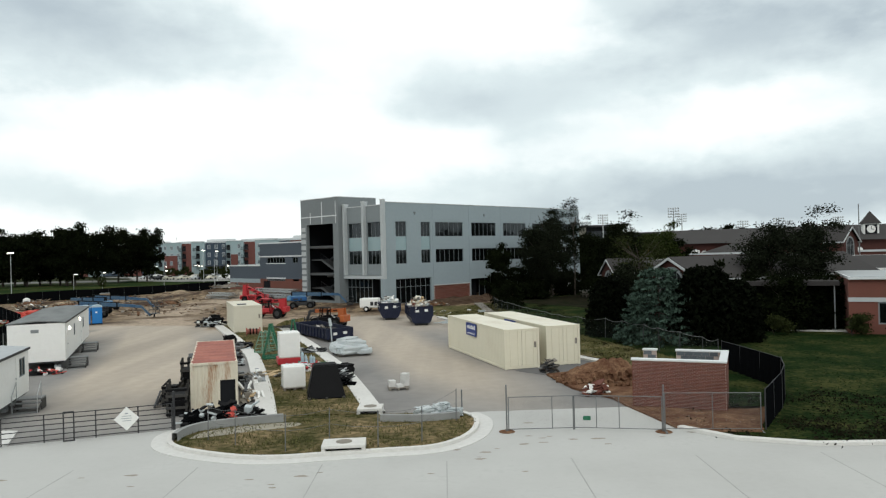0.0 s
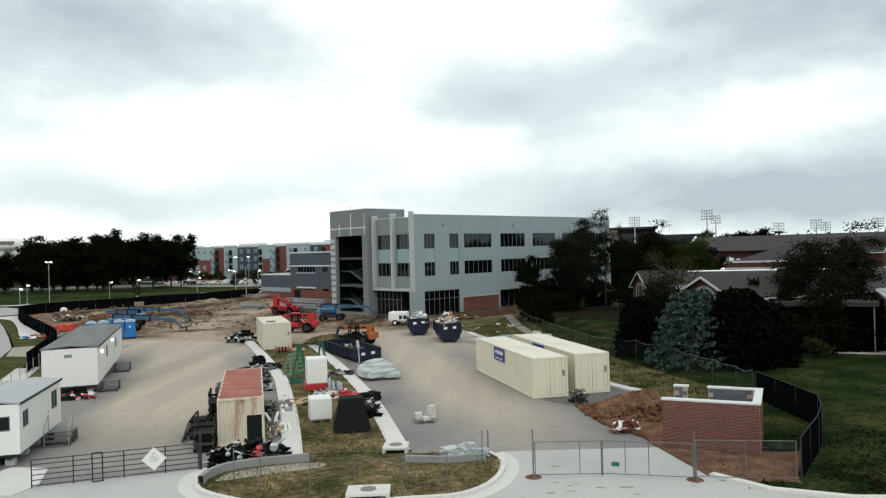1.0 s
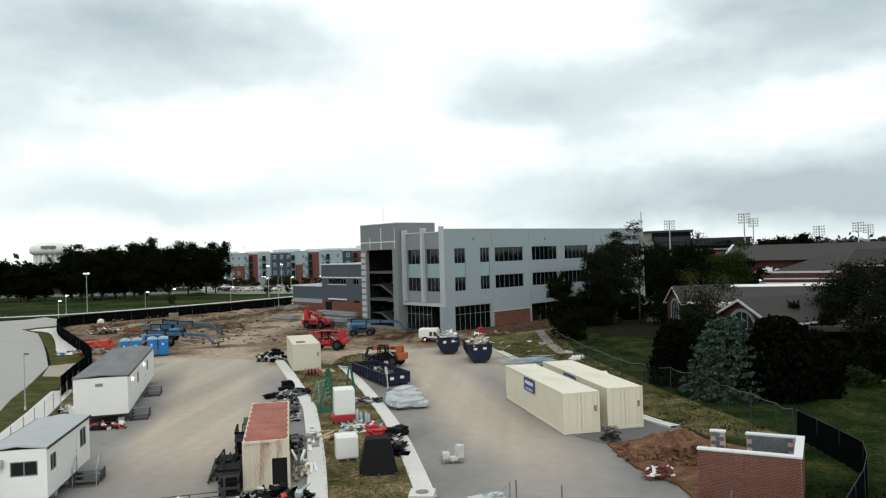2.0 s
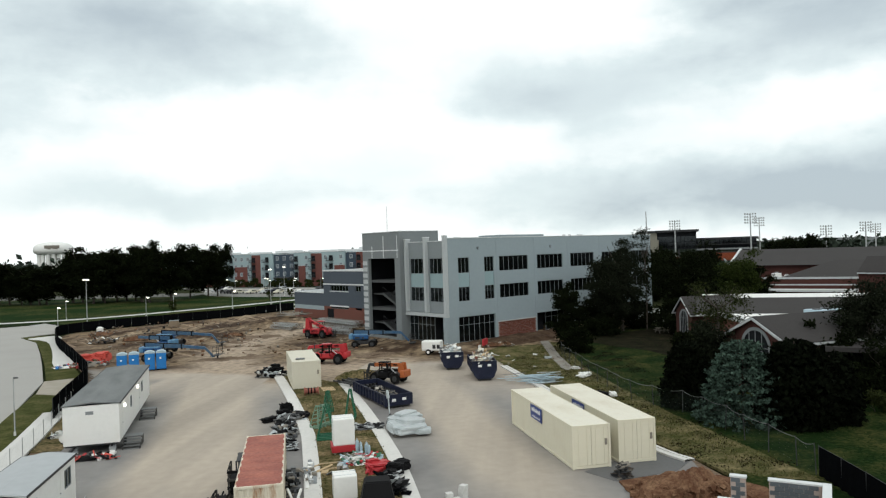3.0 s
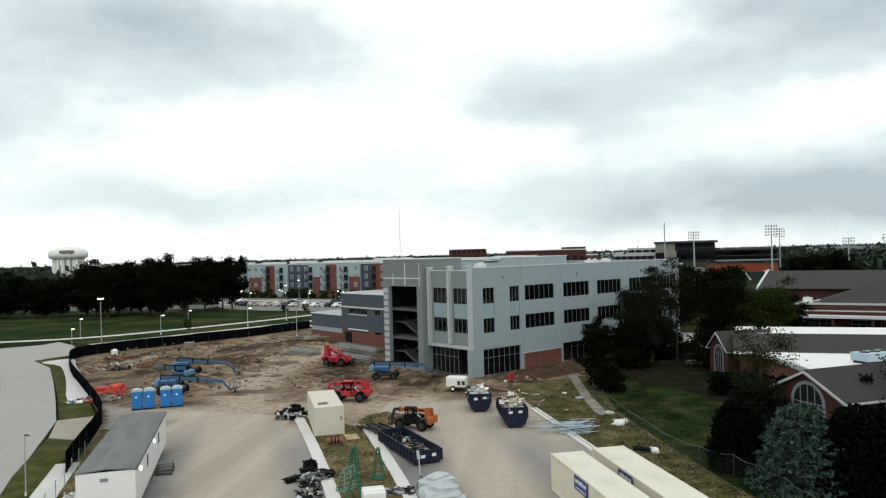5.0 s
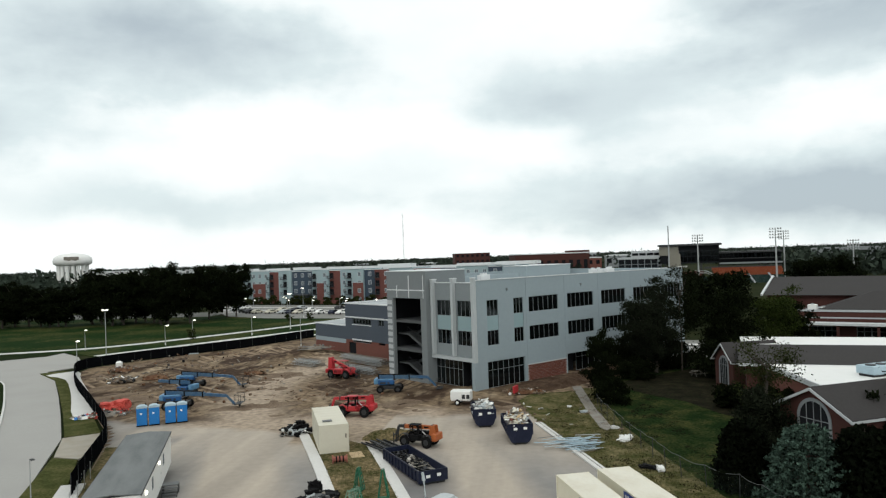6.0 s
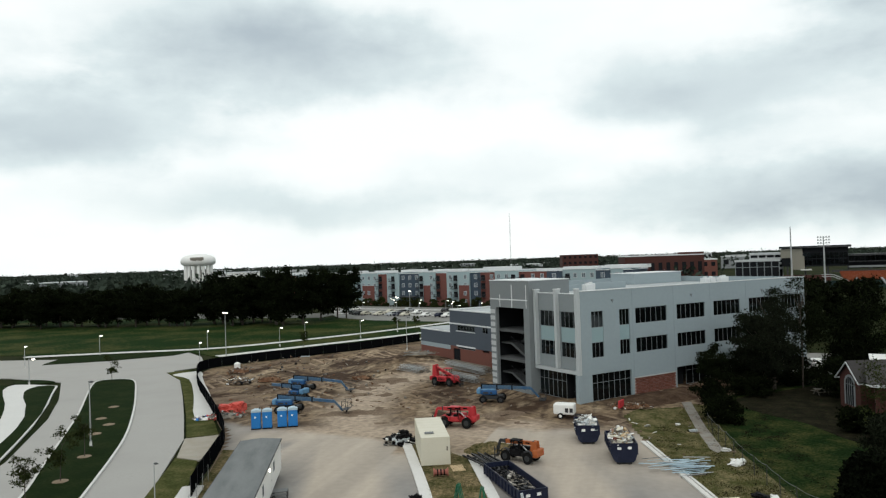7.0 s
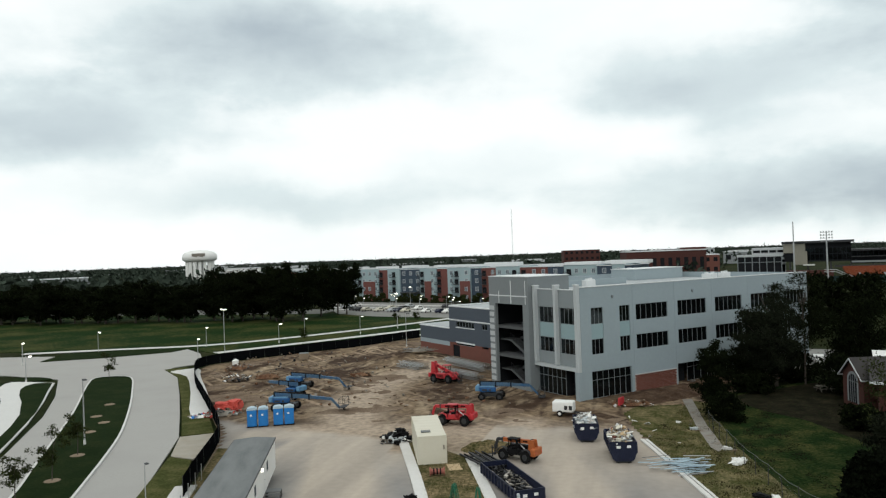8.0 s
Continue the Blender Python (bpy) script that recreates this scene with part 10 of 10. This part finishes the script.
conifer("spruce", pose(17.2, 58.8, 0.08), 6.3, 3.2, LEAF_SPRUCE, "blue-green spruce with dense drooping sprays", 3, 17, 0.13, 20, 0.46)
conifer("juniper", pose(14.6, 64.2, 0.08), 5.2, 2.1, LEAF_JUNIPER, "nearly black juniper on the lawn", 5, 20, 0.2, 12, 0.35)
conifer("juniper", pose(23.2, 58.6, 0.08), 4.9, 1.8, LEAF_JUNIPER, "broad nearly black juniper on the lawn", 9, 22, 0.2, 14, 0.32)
# next two junipers are added; their black stands for the porch's shade
conifer("juniper", pose(27.6, 67.2, 0.08), 4.6, 3.0, LEAF_JUNIPER, "near-black juniper added to fill in the porch shade", 7, 18, 0.2, 12, 0.3)
conifer("juniper", pose(32.4, 66.2, 0.08), 4.4, 2.8, LEAF_JUNIPER, "near-black juniper added for the shade under the porch tree", 8, 18, 0.2, 12, 0.3)
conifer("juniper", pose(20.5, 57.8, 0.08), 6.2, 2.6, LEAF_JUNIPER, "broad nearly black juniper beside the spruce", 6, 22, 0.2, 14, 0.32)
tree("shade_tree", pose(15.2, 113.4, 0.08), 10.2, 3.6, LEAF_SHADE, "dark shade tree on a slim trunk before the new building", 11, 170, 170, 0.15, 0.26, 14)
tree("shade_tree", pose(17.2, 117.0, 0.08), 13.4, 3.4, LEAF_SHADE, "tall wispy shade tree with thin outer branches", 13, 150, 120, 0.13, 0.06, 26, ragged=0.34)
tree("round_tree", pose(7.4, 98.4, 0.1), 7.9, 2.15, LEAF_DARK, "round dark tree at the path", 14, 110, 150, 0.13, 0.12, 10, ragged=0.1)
# added near-black shrubs in place of the deep shade at the porch
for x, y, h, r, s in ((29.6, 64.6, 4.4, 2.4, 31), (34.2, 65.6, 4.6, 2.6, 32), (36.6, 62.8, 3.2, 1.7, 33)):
    tree("shade_shrub", pose(x, y, 0.08), h, r, LEAF_DARK, "near-black shrub added to stand for the porch shade", s, 90, 110, 0.13, -0.03, 10, category="shrub", trunk=0.08, ragged=0.1)
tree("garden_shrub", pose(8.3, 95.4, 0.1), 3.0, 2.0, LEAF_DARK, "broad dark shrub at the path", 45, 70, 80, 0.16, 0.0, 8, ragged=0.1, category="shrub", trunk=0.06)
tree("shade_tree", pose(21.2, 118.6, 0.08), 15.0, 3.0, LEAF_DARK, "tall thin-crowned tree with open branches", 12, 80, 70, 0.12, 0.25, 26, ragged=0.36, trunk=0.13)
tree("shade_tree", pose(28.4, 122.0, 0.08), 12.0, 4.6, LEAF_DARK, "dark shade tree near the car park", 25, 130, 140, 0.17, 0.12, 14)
tree("olive_tree", pose(21.6, 82.0, 0.08), 8.6, 3.5, LEAF_OLIVE, "open olive-green tree on the lawn", 15, 60, 60, 0.11, 0.30, 18, ragged=0.38)
tree("olive_tree", pose(37.0, 126.0, 0.08), 10.6, 3.7, LEAF_GREEN, "olive-green tree beside the school hall", 18, 120, 130, 0.15, 0.10, 14)
tree("shade_tree", pose(41.5, 130.0, 0.08), 8.4, 3.6, LEAF_DARK, "dense dark tree beside the school hall", 17, 100, 90, 0.22, 0.06, 12)
tree("shade_tree", pose(30.9, 69.0, 0.08), 9.6, 3.5, LEAF_SHADE, "broad tree with brownish leaves by the school", 19, 120, 150, 0.11, 0.2, 16, ragged=0.32)
tree("shade_tree", pose(35.6, 72.0, 0.08), 9.9, 3.0, LEAF_SHADE, "leafy tree beside the school porch", 20, 100, 140, 0.11, 0.2, 14, ragged=0.32)
tree("shade_tree", pose(18.9, 72.5, 0.08), 6.2, 2.7, LEAF_SHADE, "dark low tree before the school gable", 27, 80, 140, 0.12, 0.03, 12)
tree("shade_tree", pose(27.5, 68.0, 0.08), 5.6, 2.2, LEAF_DARK, "dark low-branched tree against the school wall", 23, 70, 100, 0.16, 0.04, 10)
for x, y, h, r, sd in ((88.0, 254, 12.6, 5.5, 24), (94.0, 251, 13.4, 6.2, 28), (99.5, 249, 12.0, 5.2, 29)):
    tree("shade_tree", pose(x, y, 0), h, r, LEAF_DARK, "dark round tree behind the hall roof", sd, 90, 80, 0.34, 0.15, 10)
for x, y, h, r, s in ((27.6, 61.4, 1.5, 1.3, 41), (37.2, 58.4, 1.7, 1.5, 42), (33.2, 59.8, 1.6, 1.6, 43), (40, 57.2, 1.3, 1.1, 44)):
    tree("garden_shrub", pose(x, y, 0.08), h, r, LEAF_OLIVE if s % 2 else LEAF_DARK, "rounded shrub in a mulched bed", s, 30, 60, 0.1, 0.0, 6, category="shrub", trunk=0.04)
for x, y, h, s in ((-91.0, 116.5, 4.6, 51), (-58.0, 72.0, 4.4, 52), (-53.7, 64.0, 4.6, 53), (-51.5, 57.7, 4.4, 54), (-77, 164, 3.5, 55), (-62, 205, 4, 56), (-69.8, 211, 4, 57), (-47.5, 199.5, 3.5, 58)):
    tree("young_tree", pose(x, y, 0.1), h, h * 0.3, LEAF_OLIVE, "thin young tree on the verge", s, 40, 34, 0.10, 0.3, 9, trunk=0.05)
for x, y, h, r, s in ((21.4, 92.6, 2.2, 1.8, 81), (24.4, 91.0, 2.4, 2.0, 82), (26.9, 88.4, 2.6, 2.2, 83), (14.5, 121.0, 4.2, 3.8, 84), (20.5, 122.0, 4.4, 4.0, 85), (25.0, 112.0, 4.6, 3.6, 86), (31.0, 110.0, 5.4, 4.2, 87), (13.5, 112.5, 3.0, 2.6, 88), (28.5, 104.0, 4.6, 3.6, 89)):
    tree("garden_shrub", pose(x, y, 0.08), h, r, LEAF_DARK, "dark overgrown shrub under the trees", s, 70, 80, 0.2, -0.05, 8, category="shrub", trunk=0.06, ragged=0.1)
for x, y in ((-58.0, 72.0), (-53.7, 64.0), (-51.5, 57.7), (-66.4, 85.9), (-70.1, 88.9), (-64.5, 81.2), (-74.0, 96.1)):
    t = thing("mulch_ring", pose(x, y, 0.155), "pale mulch ring round a young tree on the median", "mulch", "mulch rings")
    bm = bmesh.new()
    rod(bm, (0, 0, 0), (0, 0, 0.05), 0.75, 14, 0.6)
    part("mulch", bm, BAREPATH, t)
# brush at the very bottom edge of the first view
for x, y, s in ((2.45, 18.9, 61), (6.9, 19.6, 62)):
    tree("roadside_weed", pose(x, y, 0.03), 0.75, 0.4, LEAF_OLIVE, "tuft of roadside weeds at the street", s, 16, 30, 0.05, 0.0, 6, category="weed", trunk=0.02)
for x, y, h, r, s in ((30, 204, 10, 6.5, 91), (39, 211, 11, 7, 92), (48, 219, 10, 7, 93), (57, 226, 11, 7, 94), (22, 190, 9, 6, 95), (33, 176, 8, 5, 96)):
    tree("shade_tree", pose(x, y, 0), h, r, LEAF_DARK, "dark spreading tree before the stadium", s, 80, 60, 0.45, 0.02, 8)
rnd = random.Random(93)
bush = [tree("planting_bush", apt @ pose(-46 + 5 * k, -6.5, 0), 2.6 + 0.4 * k, 1.9, LEAF_OLIVE, "low brownish bush at the foot of the apartments", 110 + k, 26, 30, 0.3, 0.0, 6, category="shrub", group="bushes by the apartments", trunk=0.06) for k in range(2)]
for k in range(26):
    sc = rnd.uniform(0.7, 1.3)
    copy_thing(bush[k % 2], apt @ pose(-44 + k * 3.6 + rnd.uniform(-1, 1), -5 - rnd.uniform(0, 4), 0, 0, 0, rnd.uniform(0, 360)) @ Matrix.Diagonal((sc, sc, sc, 1)))
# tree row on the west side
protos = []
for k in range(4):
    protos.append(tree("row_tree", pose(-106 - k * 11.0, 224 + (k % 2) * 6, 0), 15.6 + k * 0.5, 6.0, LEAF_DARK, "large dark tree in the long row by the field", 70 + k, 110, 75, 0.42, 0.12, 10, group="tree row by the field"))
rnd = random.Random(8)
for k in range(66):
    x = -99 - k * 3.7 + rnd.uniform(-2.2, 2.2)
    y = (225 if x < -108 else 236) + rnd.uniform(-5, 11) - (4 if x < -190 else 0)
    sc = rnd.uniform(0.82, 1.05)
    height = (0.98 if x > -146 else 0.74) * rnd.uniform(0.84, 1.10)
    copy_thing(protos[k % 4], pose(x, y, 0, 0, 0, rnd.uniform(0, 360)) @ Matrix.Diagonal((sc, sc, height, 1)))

# far woods to the horizon
rs = np.random.RandomState(31)
cs = []
while len(cs) < 7600:
    az, dist = rs.uniform(-62, 45), 420 + 2600 * rs.uniform() ** 1.4
    if 4 < az < 17.5 and dist < 640 or az >= 17.5 and dist < 450:
        continue
    if noise.noise((az * 0.12, dist * 0.004, 1)) < -0.12 and dist < 1700:
        continue
    x, y = bearing(az, dist)
    cs.append((x, y, rs.uniform(2.0, 9.0 if dist < 1200 else 7.5)))
woods = new("far_woods", leaf_mesh("far_woods", cs, 3.6, 22, 2.0, LEAF_HAZY_WOODS, 33, 0.75))
tagged(woods, "dark woods and gardens spreading to the horizon", "woods", kind="stuff")


# ---- grass and weeds ----
def blades(name, n, spots, mat, label, seed, high=(0.06, 0.2), wide=0.03, base=0.1):
    rs = np.random.RandomState(seed)
    pts = []
    while len(pts) < n:
        x0, x1, y0, y1, poly = spots
        x, y = rs.uniform(x0, x1), rs.uniform(y0, y1)
        if inside(x, y, poly) and not inside(x, y, FOOT_PATH) and noise.noise((x * 0.6, y * 0.6, seed)) > -0.15 + 0.25 * rs.uniform(-1, 1):
            pts.append((x, y))
    p = np.array(pts)
    a = rs.uniform(0, 2 * np.pi, n)
    h = rs.uniform(*high, n)
    dx, dy = np.cos(a) * wide, np.sin(a) * wide
    lx, ly = rs.normal(size=n) * 0.06, rs.normal(size=n) * 0.06
    v = np.stack([np.stack([p[:, 0] - dx, p[:, 1] - dy, np.full(n, base)], 1), np.stack([p[:, 0] + dx, p[:, 1] + dy, np.full(n, base)], 1), np.stack([p[:, 0] + lx, p[:, 1] + ly, base + h], 1)], 1).reshape(-1, 3)
    me = bpy.data.meshes.new(name)
    me.from_pydata(v.tolist(), [], np.arange(3 * n).reshape(-1, 3).tolist())
    me.materials.append(mat)
    return tagged(new(name, me), label, "grass", kind="stuff")


blades("island_grass", 5000, (-12, 1.5, 28, 36, ISLAND[:-1]), LEAF_GRASS, "tufts of yellowing grass on the island", 1, (0.04, 0.14), 0.022, 0.11)
blades("median_grass", 6000, (-27, -3, 35, 84, median), LEAF_GRASS, "tufts of yellowing grass on the median", 2, (0.05, 0.16), 0.03, 0.10)
blades("east_grass", 13000, (-1, 18, 45, 107, east_strip), LEAF_GRASS, "rough dry grass along the kerb", 3, (0.05, 0.18), 0.04, 0.09)
def picnic_table(m):
    t = thing("picnic_table", m, "weathered wooden picnic table under the trees", "table", "picnic tables")
    for k in range(3):
        bm = bmesh.new()
        bx(bm, -0.95, 0.95, -0.4 + k * 0.28, -0.14 + k * 0.28, 0.72, 0.77)
        part("board", bm, OLDWOOD, t)
    for y in (-0.75, 0.75):
        bm = bmesh.new()
        bx(bm, -0.95, 0.95, y - 0.13, y + 0.13, 0.42, 0.46)
        part("bench", bm, OLDWOOD, t)
    for x in (-0.7, 0.7):
        for s_ in (-1, 1):
            bm = bmesh.new()
            beam(bm, (x, s_ * 0.2, 0.72), (x, s_ * 0.62, 0.0), 0.06, 0.09)
            part("leg", bm, OLDWOOD, t)
        bm = bmesh.new()
        bx(bm, x - 0.03, x + 0.03, -0.85, 0.85, 0.34, 0.42)
        part("cross_bar", bm, OLDWOOD, t)
    return t


bench_set = picnic_table(pose(22.4, 113.5, 0.11, 0, 0, 20))
for x, y, a in ((25.6, 115.0, -15), (27.6, 112.4, 35)):
    copy_thing(bench_set, pose(x, y, 0.11, 0, 0, a))
# dead leaves and soil crumbs on the lawn edge and the east turf
rs = np.random.RandomState(57)
cs = []
while len(cs) < 420:
    x, y = rs.uniform(11, 34), 28.7 + 9.5 * rs.uniform() ** 1.8
    if inside(x, y, lawn) and noise.noise((x * 0.35, y * 0.35, 4)) > -0.05:
        cs.append((x, y, 0.11))
while len(cs) < 900:
    x, y = rs.uniform(-1, 17), rs.uniform(46, 104)
    if (inside(x, y, east_strip) or inside(x, y, lawn) and x < 14) and noise.noise((x * 0.4, y * 0.4, 9)) > 0.02:
        cs.append((x, y, 0.12))
litter = new("shade_dark_litter", leaf_mesh("shade_dark_litter", cs, 0.32, 16, 0.07, TREEFLOOR, 58, 0.05))
tagged(litter, "dead brown leaves and soil crumbs strewn on the grass", "leaves", kind="stuff")
blades("lawn_grass", 60000, (8, 45, 28, 112, lawn), LEAF_LAWN, "short dark lawn grass", 4, (0.02, 0.06), 0.05, 0.085)

# ---- brickwork, laid piece by piece ----
BR_L, BR_H = 0.205, 0.066
bm = bmesh.new()
bx(bm, 0.007, BR_L - 0.007, -0.018, 0.02, 0.008, BR_H - 0.008)
one = mesh_of("brick", bm, BRICK)
count = 0
rest = bmesh.new()
for r in range(int(EH / BR_H)):
    for c in range(int(EL / BR_L) + 1):
        x = c * BR_L - (BR_L / 2 if r % 2 else 0)
        if x < -0.01 or x + BR_L > EL + 0.02:
            bx(rest, max(x, -0.004) + 0.005, min(x + BR_L, EL + 0.002) - 0.005, -0.002, 0.03, r * BR_H + 0.008, (r + 1) * BR_H - 0.008)
            continue
        if count < 300 and r >= int(EH / BR_H) - 15:
            piece("brick", one, enc, pose(x, 0.018, r * BR_H))
            count += 1
        else:
            bx(rest, x + 0.005, x + BR_L - 0.005, 0.0, 0.03, r * BR_H + 0.008, (r + 1) * BR_H - 0.008)
    for c in range(int(ED / BR_L)):
        y = c * BR_L - (BR_L / 2 if r % 2 else 0)
        if y > 0:
            bx(rest, EL - 0.03, EL + 0.002, y + 0.005, y + BR_L - 0.005, r * BR_H + 0.008, (r + 1) * BR_H - 0.008)
BRICKS = island_vary(material("red_brick_laid", (0.14, 0.052, 0.037), 0.9, 0.25, 1.0, 0.08), 0.25)
tagged(part("brick_course", rest, BRICKS, enc), kind="stuff")
rest = bmesh.new()
for r in range(int(2.6 / 0.2)):
    for c in range(20):
        x = 9.32 + c * 0.4 - (0.2 if r % 2 else 0)
        if x > 9.3 and x + 0.4 < 17.34:
            bx(rest, x + 0.008, x + 0.39, 0.0, 0.05, r * 0.2 + 0.01, r * 0.2 + 0.19)
tagged(part("brick_course", rest, BRICKS, house), kind="stuff")
